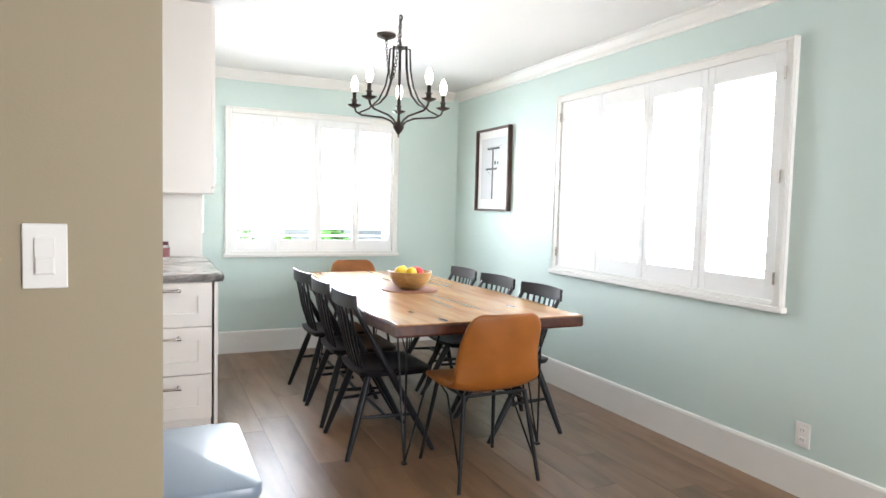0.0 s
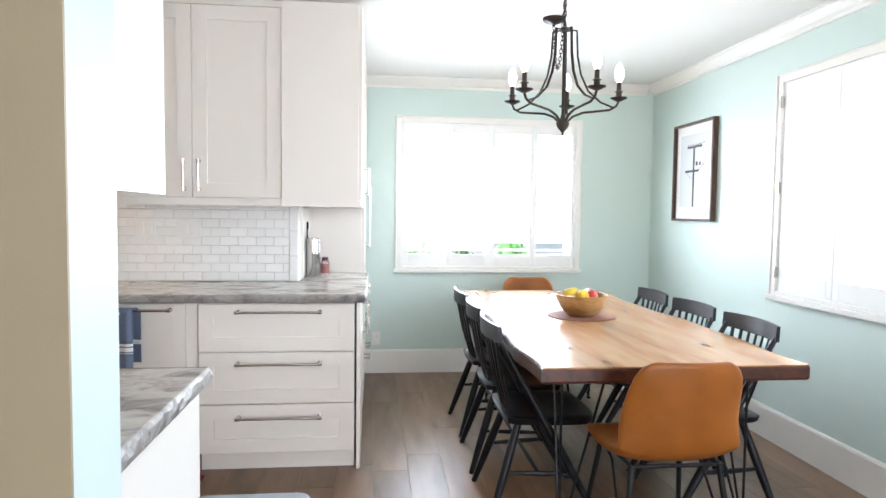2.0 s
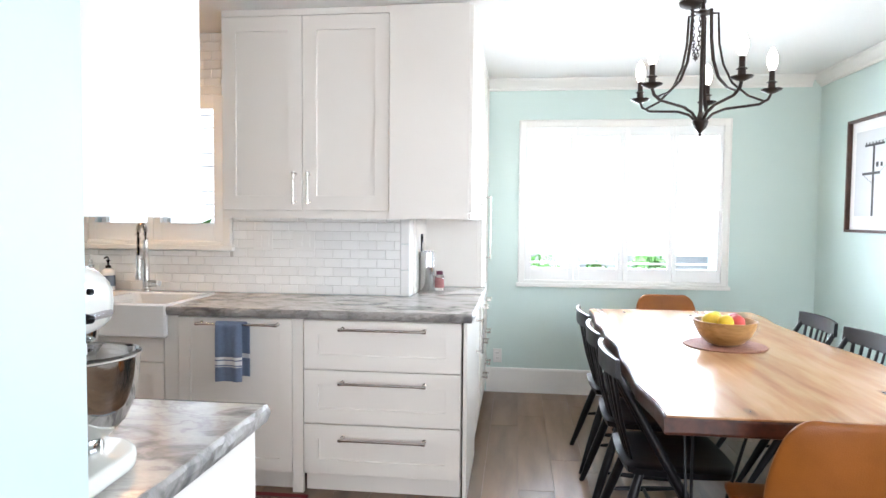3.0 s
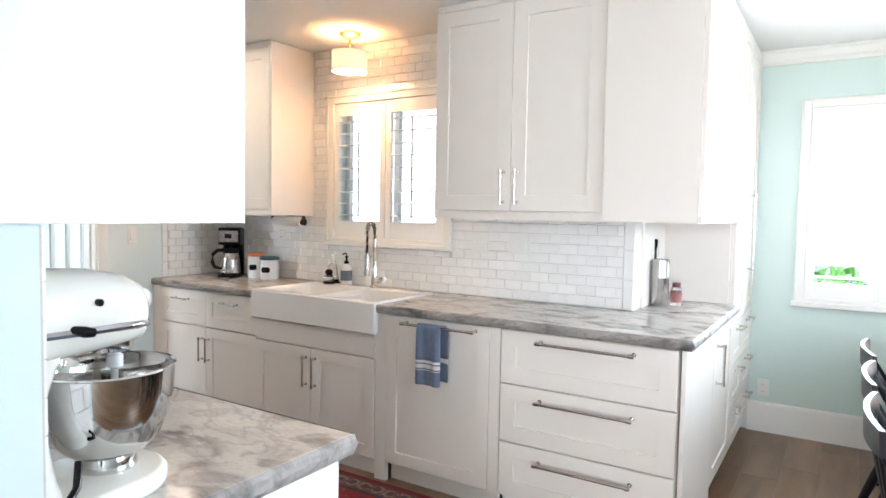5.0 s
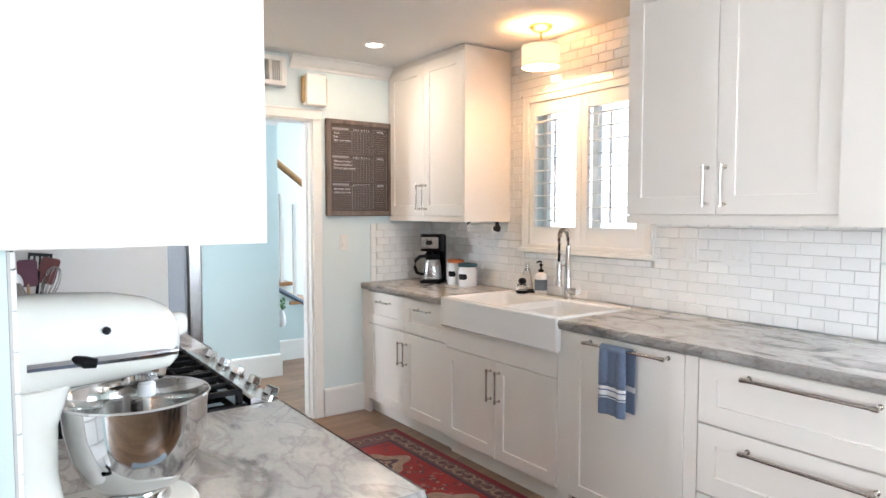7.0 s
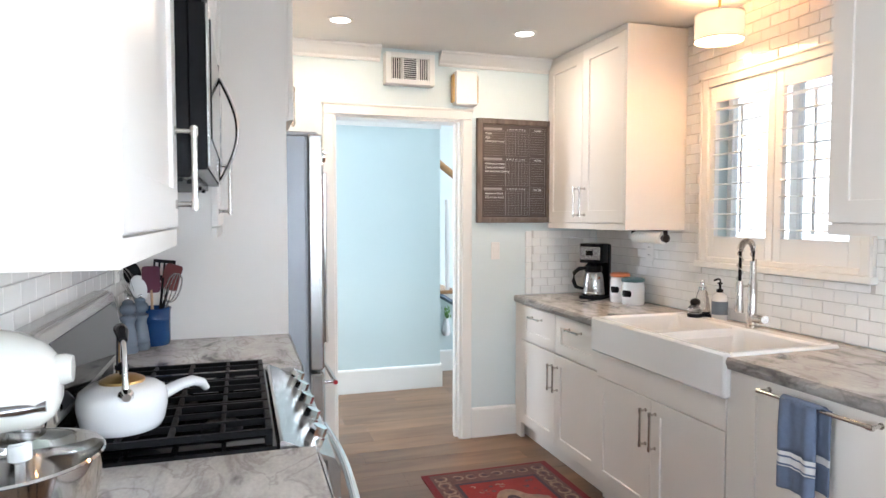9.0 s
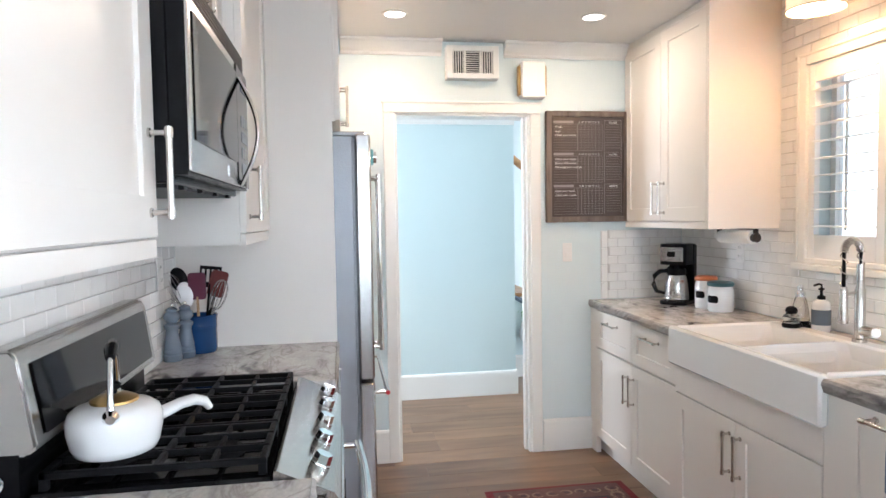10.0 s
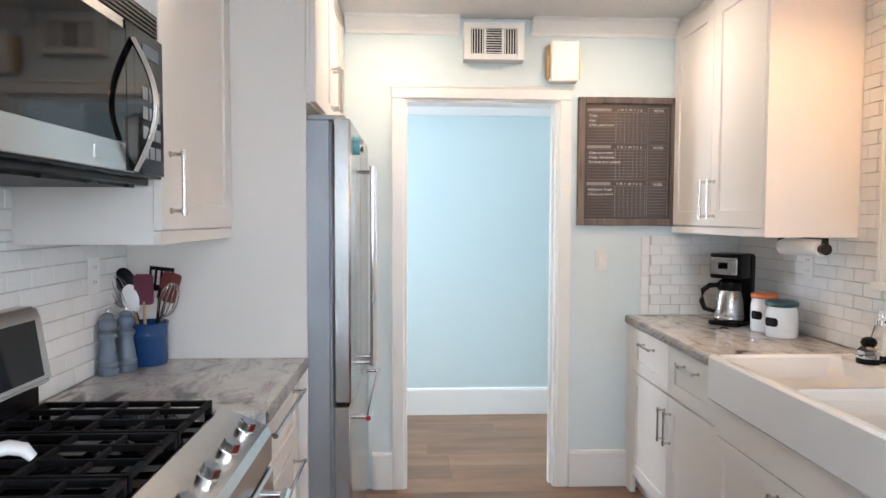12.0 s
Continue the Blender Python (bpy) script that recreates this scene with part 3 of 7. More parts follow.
def shutter_window(name, label, m, x0, x1, z0, z1, spans, oz0, oz1, pitch=0.076, tilt=14.0, rod_side=None, hinges=False):
    """x0..z1: outside of the casing; spans: the open widths of the panels; oz0, oz1: the louvred height."""
    w = thing(name, label, "window", m, kind="structure")
    c = 0.055
    part("casing_side", boxes((x0, x0 + c, -0.026, 0, z0 + 0.03, z1), (x0 + 0.004, x0 + 0.016, -0.034, -0.026, z0 + 0.03, z1), bevel=0.003), TRIM, w)
    part("casing_side", boxes((x1 - c, x1, -0.026, 0, z0 + 0.03, z1), (x1 - 0.016, x1 - 0.004, -0.034, -0.026, z0 + 0.03, z1), bevel=0.003), TRIM, w)
    part("casing_head", boxes((x0 + c, x1 - c, -0.026, 0, z1 - c, z1), (x0 + 0.016, x1 - 0.016, -0.034, -0.026, z1 - 0.016, z1 - 0.004), bevel=0.003), TRIM, w)
    part("window_sill", boxes((x0 + c, x1 - c, -0.026, 0, z0 + 0.03, z0 + c), (x0 - 0.012, x1 + 0.012, -0.045, 0, z0, z0 + 0.03), bevel=0.004), TRIM, w)
    edges = [x0 + c] + [(a[1] + b[0]) / 2 for a, b in zip(spans, spans[1:])] + [x1 - c]
    zl, zh = z0 + c, z1 - c
    for (a, b), lo, hi in zip(spans, edges, edges[1:]):
        lo, hi = lo + 0.0015, hi - 0.0015
        p = part("shutter_panel", boxes((lo, a, -0.012, 0.016, zl, zh), (b, hi, -0.012, 0.016, zl, zh), (a, b, -0.012, 0.016, zl, oz0), (a, b, -0.012, 0.016, oz1, zh), bevel=0.002), SHUT, w)
        count = max(2, round((oz1 - oz0) / pitch))
        step = (oz1 - oz0) / count
        for k in range(count):
            z = oz0 + (k + 0.5) * step
            bm = bmesh.new()
            outline = [(0.036 * math.cos(t), 0.0045 * math.sin(t)) for t in [i * math.tau / 10 for i in range(10)]]
            ring = [[bm.verts.new((x, y * math.cos(radians(tilt)) - h * math.sin(radians(tilt)) + 0.004, z + y * math.sin(radians(tilt)) + h * math.cos(radians(tilt)))) for y, h in outline] for x in (a + 0.002, b - 0.002)]
            for i in range(10):
                j = (i + 1) % 10
                bm.faces.new((ring[0][i], ring[0][j], ring[1][j], ring[1][i]))
            bm.faces.new(ring[0][::-1])
            bm.faces.new(ring[1])
            part("louver", bm, SHUT, p)
        if hinges and (lo == edges[0] + 0.0015 or hi == edges[-1] - 0.0015):
            hx = hi + 0.004 if hi == edges[-1] - 0.0015 else lo - 0.004
            for f in (0.09, 0.5, 0.91):
                z = zl + (zh - zl) * f
                part("hinge", boxes((hx - 0.006, hx + 0.006, -0.031, -0.0125, z - 0.032, z + 0.032), bevel=0.002), NICKEL, w, "small metal hinge")
        if rod_side:
            x = a + (b - a) * rod_side
            part("tilt_rod", boxes((x - 0.006, x + 0.006, 0.036, 0.048, oz0 + 0.02, oz1 - 0.02), bevel=0.002), SHUT, p)
    # sash and glass behind the shutters
    gx0, gx1, gz0, gz1 = x0 + 0.07, x1 - 0.07, z0 + 0.08, z1 - 0.07
    mid = (gx0 + gx1) / 2
    part("window_frame", boxes((gx0, gx0 + 0.03, 0.09, 0.13, gz0, gz1), (gx1 - 0.03, gx1, 0.09, 0.13, gz0, gz1), (gx0 + 0.03, gx1 - 0.03, 0.09, 0.13, gz0, gz0 + 0.03), (gx0 + 0.03, gx1 - 0.03, 0.09, 0.13, gz1 - 0.03, gz1), (mid - 0.02, mid + 0.02, 0.09, 0.13, gz0 + 0.03, gz1 - 0.03)), SHUT, w)
    for a, b in ((gx0 + 0.03, mid - 0.02), (mid + 0.02, gx1 - 0.03)):
        g = part("pane", boxes((a, b, 0.108, 0.112, gz0 + 0.03, gz1 - 0.03)), CLEAR, w)
        g.visible_shadow = False
    return w


shutter_window("window_1", "white four-panel plantation shutters over a bright window", RIGHT, -0.285, 1.657, 0.847, 2.163, [(-0.18, 0.176), (0.268, 0.63), (0.716, 1.078), (1.17, 1.54)], 1.003, 2.013, tilt=10, hinges=True)
shutter_window("window_2", "white four-panel plantation shutters with garden green behind", BACK, 0.265, 1.840, 0.842, 2.13, [(0.369, 0.654), (0.735, 1.023), (1.103, 1.396), (1.460, 1.754)], 0.992, 2.0, tilt=4)
shutter_window("window_3", "white two-panel plantation shutters above the sink", SINKW, -2.385, -1.415, 1.165, 2.135, [(-2.29, -1.955), (-1.868, -1.53)], 1.325, 2.0, tilt=2, rod_side=0.36)

# outside: ground, garden and a neighbouring wall
solo("ground", boxes((-60, 60, -60, 60, -0.35, -0.30)), GROUND, "garden ground outside the house", "ground", kind="structure")


def bush(name, label, at, size, count, seed, flowers=0):
    rnd = random.Random(seed)
    b = thing(name, label, "bush", Matrix.Translation(at))
    bm = bmesh.new()
    for k in range(6):
        a = rnd.random() * math.tau
        tube(bm, [(0, 0, 0), (0.12 * size[0] * math.cos(a), 0.12 * size[1] * math.sin(a), size[2] * 0.4), (0.35 * size[0] * math.cos(a), 0.35 * size[1] * math.sin(a), size[2] * 0.85)], [0.014, 0.01, 0.004], n=5)
    part("stem", bm, BARK, b)
    bm = bmesh.new()
    for k in range(count):
        d = Vector((rnd.gauss(0, 1), rnd.gauss(0, 1), rnd.gauss(0, 1))).normalized() * (0.45 + 0.55 * rnd.random())
        p = Vector((d.x * size[0] / 2, d.y * size[1] / 2, size[2] * (0.62 + 0.38 * d.z)))
        s = 0.035 + 0.04 * rnd.random()
        m = Matrix.Translation(p) @ Euler((rnd.random() * 6, rnd.random() * 6, rnd.random() * 6)).to_matrix().to_4x4()
        vs = [bm.verts.new(m @ Vector(v)) for v in ((-s, 0, 0), (0, -s * 0.45, 0.1 * s), (s, 0, 0), (0, s * 0.45, 0.1 * s))]
        bm.faces.new(vs)
    part("foliage", bm, GREEN, b)
    if flowers:
        for k in range(flowers):
            a = rnd.random() * math.tau
            bm = bmesh.new()
            ball(bm, (0.4 * size[0] * math.cos(a), 0.4 * size[1] * math.sin(a), size[2] * (0.95 + 0.1 * rnd.random())), 0.03, u=8, v=5)
            part("flower", bm, FLOWER, b)
    return b


bush("garden_bush", "leafy green garden bush below the dining window", (0.50, 2.75, -0.30), (0.5, 0.5, 1.38), 900, 3)
bush("garden_bush", "leafy bright green garden bush below the dining window", (1.40, 2.80, -0.30), (0.55, 0.5, 1.44), 900, 5)
bush("garden_bush", "low green garden bush below the dining window", (0.95, 2.85, -0.30), (0.5, 0.5, 1.32), 700, 6)
bush("flowering_bush", "green garden bush with red flowers outside the kitchen", (-1.62, 1.35, -0.30), (0.55, 0.5, 1.75), 900, 8, flowers=9)
bush("garden_bush", "leafy green bush outside the kitchen window", (-2.02, 1.45, -0.30), (0.5, 0.5, 1.66), 800, 9)
solo("neighbour_wall", boxes((-6, 9, 7.0, 7.3, -0.3, 3.2)), STUCCO, "white stucco garden wall outside", "wall", kind="structure")

bm = bmesh.new()
arc = [(-3.40, 0.80), (-3.40, 2.4), (-3.1, 2.85), (-2.6, 3.0), (-0.62, 3.0)]
low, high = [bm.verts.new((x, y, -0.30)) for x, y in arc], [bm.verts.new((x, y, 3.4)) for x, y in arc]
for k in range(4):
    bm.faces.new((low[k], low[k + 1], high[k + 1], high[k]))
solo("backdrop", bm, glow("bright_daylight", (0.93, 0.97, 1.0), 1.35), "plain bright daylight beyond the kitchen window", "backdrop", kind="structure")

# ---- cabinets ----


def bar_handle(parent, a, b, off, r=0.006, name="handle"):
    """A bar between two posts, standing off along -y."""
    a, b = Vector(a), Vector(b)
    d = (b - a).normalized()
    bm = bmesh.new()
    rod(bm, a + Vector((0, -off, 0)) - d * 0.012, b + Vector((0, -off, 0)) + d * 0.012, r, n=12)
    for p in (a, b):
        rod(bm, p, p + Vector((0, -off, 0)), r * 0.9, n=10)
        rod(bm, p + Vector((0, -off, 0)) - d * 0.009, p + Vector((0, -off, 0)) + d * 0.009, r * 1.35, n=12)
        rod(bm, p + Vector((0, -0.004, 0)), p, r * 1.5, n=12)
    return part(name, bm, NICKEL, parent, "satin nickel bar handle", smooth=True)


def shaker(name, unit, x0, x1, z0, z1, rail=0.062, y=0.0, flat=False):
    """A framed front whose face lies at y, 2 cm thick."""
    t, g = 0.020, 0.0015
    x0, x1, z0, z1 = x0 + g, x1 - g, z0 + g, z1 - g
    bm = bmesh.new()
    if flat:
        box(bm, x0, x1, y, y + t, z0, z1, bevel=0.002)
    else:
        r, e = min(rail, (z1 - z0) * 0.33), 0.0016
        loops = []
        for inset, d in ((0, t), (0, e), (e, 0), (r - 0.0005, 0), (r, 0.0005), (r, 0.008), (r + 0.001, 0.009)):
            loops.append([bm.verts.new(p) for p in ((x0 + inset, y + d, z0 + inset), (x1 - inset, y + d, z0 + inset), (x1 - inset, y + d, z1 - inset), (x0 + inset, y + d, z1 - inset))])
        bm.faces.new(loops[0])
        bm.faces.new(loops[-1])
        for p, q in zip(loops, loops[1:]):
            for k in range(4):
                bm.faces.new((p[k], p[(k + 1) % 4], q[(k + 1) % 4], q[k]))
    return part(name, bm, CAB, unit)


def carcass(unit, x0, x1, z0, z1, depth, name="body"):
    return part(name, boxes((x0, x1, 0.021, depth, z0, z1)), CAB, unit)


BASE_GROUP, WALL_GROUP = "base cabinets", "wall cabinets"
D = YS - 0.005
# sink run, seen from the south; fronts at y = 0
cab = thing("base_cabinet", "off-white shaker base cabinet with two drawers and two doors", "cabinet", Matrix.Translation((0, 0.012, 0)), BASE_GROUP)
carcass(cab, -3.33, -2.402, 0.10, 0.872, D - 0.012)
part("filler", boxes((XF + 0.002, -3.332, 0.002, 0.03, 0.0, 0.872)), CAB, cab)
part("toe_kick", boxes((XF + 0.002, -2.402, 0.055, 0.075, 0.0, 0.10)), CAB, cab)
for a, b in ((-3.33, -2.866), (-2.866, -2.402)):
    dr = shaker("drawer", cab, a, b, 0.645, 0.866)
    bar_handle(dr, ((a + b) / 2 - 0.064, 0, 0.806), ((a + b) / 2 + 0.064, 0, 0.806), 0.032, r=0.005)
    do = shaker("door", cab, a, b, 0.10, 0.638)
    hx = b - 0.032 if a < -3 else a + 0.032
    bar_handle(do, (hx, 0, 0.435), (hx, 0, 0.565), 0.032, r=0.005)

cab = thing("sink_cabinet", "off-white shaker cabinet with two doors below the farmhouse sink", "cabinet", IDENT, BASE_GROUP)
part("body", boxes((-2.398, -1.502, 0.021, D, 0.10, 0.62), (-2.398, -1.502, 0.021, 0.06, 0.62, 0.748)), CAB, cab)
part("apron_panel", boxes((-2.398, -1.502, 0.0, 0.020, 0.630, 0.750), bevel=0.002), CAB, cab)
part("toe_kick", boxes((-2.398, -1.502, 0.045, 0.065, 0.0, 0.10)), CAB, cab)
for a, b in ((-2.398, -1.950), (-1.950, -1.502)):
    do = shaker("door", cab, a, b, 0.10, 0.626)
    hx = b - 0.034 if a < -2 else a + 0.034
    bar_handle(do, (hx, 0, 0.42), (hx, 0, 0.57), 0.032, r=0.0055)

cab = thing("dishwasher", "dishwasher behind an off-white shaker panel with a long bar handle", "dishwasher", IDENT)
carcass(cab, -1.424, -0.836, 0.10, 0.870, 0.585)
part("filler", boxes((-1.499, -1.427, 0.004, 0.03, 0.0, 0.872)), CAB, cab)
part("filler", boxes((-0.833, -0.779, 0.004, 0.03, 0.0, 0.872)), CAB, cab)
part("toe_kick", boxes((-1.426, -0.834, 0.055, 0.075, 0.0, 0.10)), CAB, cab)
do = shaker("door", cab, -1.426, -0.834, 0.10, 0.866)
bar_handle(do, (-1.300, 0, 0.838), (-0.905, 0, 0.838), 0.045, r=0.0065)

cab = thing("drawer_cabinet", "off-white shaker base cabinet with three wide drawers", "cabinet", IDENT, BASE_GROUP)
carcass(cab, -0.775, 0.0, 0.10, 0.872, D)
part("toe_kick", boxes((-0.777, 0.0, 0.055, 0.075, 0.0, 0.10)), CAB, cab)
for z0, z1, h in ((0.10, 0.350, 0.300), (0.354, 0.618, 0.575), (0.622, 0.866, 0.838)):
    dr = shaker("drawer", cab, -0.775, 0.0, z0, z1, rail=0.072)
    bar_handle(dr, (-0.578, 0, h - 0.012), (-0.174, 0, h - 0.012), 0.045, r=0.0065)

# wall cabinets over the sink run; fronts at y = 0.205
UP = Matrix.Translation((0, 0.220, 0))
UD = YS - 0.220 - 0.002
cab = thing("wall_cabinet", "off-white shaker wall cabinet with two tall doors", "cabinet", UP, WALL_GROUP)
carcass(cab, -1.293, -0.397, 1.395, 2.405, UD)
part("valance", boxes((-1.293, -0.397, 0.004, 0.024, 1.360, 1.395), (-1.293, -0.397, -0.002, 0.024, 1.388, 1.396)), CAB, cab)
part("top_filler", boxes((-1.293, -0.397, 0.006, 0.026, 2.405, ZC - 0.002)), CAB, cab)
for a, b in ((-1.293, -0.856), (-0.856, -0.397)):
    do = shaker("door", cab, a, b, 1.400, 2.402, rail=0.075)
    hx = b - 0.038 if a < -1 else a + 0.038
    bar_handle(do, (hx, 0, 1.445), (hx, 0, 1.590), 0.034, r=0.006)
UPL = Matrix.Translation((0, 0.235, 0))
cab = thing("wall_cabinet", "off-white shaker wall cabinet in the kitchen corner", "cabinet", UPL, WALL_GROUP)
carcass(cab, XF + 0.004, -2.521, 1.385, 2.405, YS - 0.237)
part("side_panel", boxes((-2.535, -2.519, 0.0, YS - 0.237, 1.352, 2.432), bevel=0.001), CAB, cab)
part("valance", boxes((XF + 0.004, -2.537, 0.004, 0.024, 1.352, 1.385)), CAB, cab)
part("top_filler", boxes((XF + 0.004, -2.537, 0.006, 0.026, 2.405, ZC - 0.002)), CAB, cab)
for a, b in ((XF + 0.006, -2.975), (-2.975, -2.537)):
    do = shaker("door", cab, a, b, 1.388, 2.402, rail=0.07)
    hx = b - 0.036 if a < -3 else a + 0.036
    bar_handle(do, (hx, 0, 1.435), (hx, 0, 1.590), 0.034, r=0.006)

# pantry side, facing the dining table
SIDE = Matrix.Translation((XT, 0, 0)) @ Matrix.Rotation(radians(90), 4, "Z")     # local x = world y, front towards +x
cab = thing("corner_wall_cabinet", "off-white cabinet box hanging over the counter corner", "cabinet", SIDE, WALL_GROUP)
part("body", boxes((0.206, 1.196, 0.021, 0.424, 1.36, ZC - 0.004)), CAB, cab)
do = shaker("door", cab, 0.210, 1.194, 1.395, ZC - 0.012, rail=0.07)
part("valance", boxes((0.208, 1.196, 0.004, 0.020, 1.362, 1.392)), CAB, cab)
bar_handle(do, (0.62, 0, 1.445), (0.62, 0, 1.590), 0.034)
cab = thing("base_cabinet", "off-white base cabinet facing the dining room with one door", "cabinet", SIDE, BASE_GROUP)
part("body", boxes((0.622, 1.196, 0.021, 0.374, 0.10, 0.872)), CAB, cab)
part("end_panel", boxes((0.002, 0.618, 0.0, 0.019, 0.002, 0.872), bevel=0.001), CAB, cab)
part("toe_kick", boxes((0.622, 1.196, 0.05, 0.07, 0.0, 0.10)), CAB, cab)
do = shaker("door", cab, 0.62, 1.196, 0.10, 0.866, rail=0.065)
bar_handle(do, (0.70, 0, 0.590), (0.70, 0, 0.770), 0.034)
cab = thing("pantry_cabinet", "tall off-white pantry with doors over stacked drawers", "cabinet", SIDE)
part("body", boxes((1.202, YB - 0.006, 0.021, 0.374, 0.10, ZC - 0.003)), CAB, cab)
part("toe_kick", boxes((1.202, YB - 0.006, 0.05, 0.07, 0.0, 0.10)), CAB, cab)
for a, b in ((1.202, 1.598), (1.598, YB - 0.008)):
    for z0, z1 in ((0.10, 0.325), (0.329, 0.565), (0.569, 0.805)):
        dr = shaker("drawer", cab, a, b, z0, z1, rail=0.06)
        mx = (a + b) / 2
        bar_handle(dr, (mx - 0.064, 0, z1 - 0.045), (mx + 0.064, 0, z1 - 0.045), 0.034)
    do = shaker("door", cab, a, b, 0.809, ZC - 0.012, rail=0.07)
    if a > 1.5:
        bar_handle(do, (a + 0.038, 0, 1.085), (a + 0.038, 0, 1.520), 0.036)

# stove side, facing north; local x runs to the west
LP = Matrix.Translation((0, -1.572, 0)) @ Matrix.Rotation(radians(180), 4, "Z")
LB = Matrix.Translation((0, -1.535, 0)) @ Matrix.Rotation(radians(180), 4, "Z")
LD = -YL - 1.535 - 0.004
cab = thing("peninsula_cabinet", "off-white base cabinet with a plain white end panel", "cabinet", LP, BASE_GROUP)
part("body", boxes((0.370, 1.012, 0.021, LD - 0.037, 0.10, 0.872)), CAB, cab)
part("end_panel", boxes((0.353, 0.369, 0.0, LD + 0.055, 0.0, 0.872), bevel=0.001), CAB, cab)
part("toe_kick", boxes((0.370, 1.012, 0.05, 0.07, 0.0, 0.10)), CAB, cab)
for a, b in ((0.370, 0.691), (0.691, 1.012)):
    do = shaker("door", cab, a, b, 0.10, 0.866)
    hx = b - 0.034 if a < 0.5 else a + 0.034
    bar_handle(do, (hx, 0, 0.66), (hx, 0, 0.80), 0.032)
cab = thing("drawer_cabinet", "off-white base cabinet with three drawers beside the stove", "cabinet", LB, BASE_GROUP)
part("body", boxes((1.798, 2.436, 0.021, LD, 0.10, 0.872)), CAB, cab)
part("toe_kick", boxes((1.798, 2.436, 0.05, 0.07, 0.0, 0.10)), CAB, cab)
for z0, z1 in ((0.10, 0.350), (0.354, 0.618), (0.622, 0.866)):
    dr = shaker("drawer", cab, 1.798, 2.436, z0, z1)
    bar_handle(dr, (1.88, 0, z1 - 0.045), (2.33, 0, z1 - 0.045), 0.038)
LU = Matrix.Translation((0, -1.818, 0)) @ Matrix.Rotation(radians(180), 4, "Z")
LUD = -YL - 1.818 - 0.004
cab = thing("wall_cabinet", "off-white shaker wall cabinet ending beside the partition", "cabinet", LU, WALL_GROUP)
part("body", boxes((0.373, 1.018, 0.021, LUD, 1.395, 2.405)), CAB, cab)
part("side_panel", boxes((0.355, 0.371, 0.0, LUD + 0.092, 1.362, ZC - 0.004), bevel=0.001), CAB, cab)
part("valance", boxes((0.373, 1.018, 0.003, 0.022, 1.362, 1.395)), CAB, cab)
part("top_filler", boxes((0.373, 1.018, 0.006, 0.026, 2.405, ZC - 0.002)), CAB, cab)
do = shaker("door", cab, 0.373, 1.020, 1.398, 2.402, rail=0.075)
bar_handle(do, (0.978, 0, 1.445), (0.978, 0, 1.590), 0.036)
cab = thing("wall_cabinet", "off-white two-door wall cabinet above the microwave", "cabinet", LU, WALL_GROUP)
part("body", boxes((1.024, 1.790, 0.021, LUD, 1.930, ZC - 0.004)), CAB, cab)
for a, b in ((1.024, 1.407), (1.407, 1.790)):
    do = shaker("door", cab, a, b, 1.934, ZC - 0.012, rail=0.07)
    hx = b - 0.036 if a < 1.2 else a + 0.036
    bar_handle(do, (hx, 0, 1.965), (hx, 0, 2.10), 0.036)
LU2 = Matrix.Translation((0, -1.765, 0)) @ Matrix.Rotation(radians(180), 4, "Z")
cab = thing("wall_cabinet", "off-white single-door wall cabinet between microwave and fridge", "cabinet", LU2, WALL_GROUP)
part("body", boxes((1.796, 2.436, 0.021, -YL - 1.765 - 0.004, 1.352, ZC - 0.004)), CAB, cab)
part("valance", boxes((1.796, 2.436, 0.004, 0.020, 1.352, 1.385)), CAB, cab)
do = shaker("door", cab, 1.796, 2.436, 1.388, ZC - 0.012, rail=0.07)
bar_handle(do, (1.858, 0, 1.44), (1.858, 0, 1.59), 0.036)
solo("fridge_gable", boxes((-2.459, -2.440, YL + 0.003, -1.503, 0.0, ZC - 0.003), bevel=0.001), CAB, "tall off-white panel between cabinet and fridge", "cabinet panel")
LF = Matrix.Translation((0, -1.470, 0)) @ Matrix.Rotation(radians(180), 4, "Z")
cab = thing("wall_cabinet", "off-white two-door cabinet above the refrigerator", "cabinet", LF, WALL_GROUP)
part("body", boxes((2.462, 3.415, 0.021, 0.66, 1.835, ZC - 0.004)), CAB, cab)
for a, b in ((2.462, 2.938), (2.938, 3.415)):
    do = shaker("door", cab, a, b, 1.840, ZC - 0.010, rail=0.06)
    hx = b - 0.034 if a < 2.6 else a + 0.034
    bar_handle(do, (hx, 0, 1.895), (hx, 0, 2.06), 0.036)

# ---- worktops ----
bm = slab(bmesh.new(), [(XF + 0.003, 0.008), (-2.405, -0.014), (-2.405, 0.520), (-1.472, 0.520), (-1.472, -0.022), (0.052, -0.022), (0.052, 1.198), (-0.352, 1.198), (-0.352, YS - 0.002), (XF + 0.003, YS - 0.002)], 0.873, 0.915, bevel=0.004)


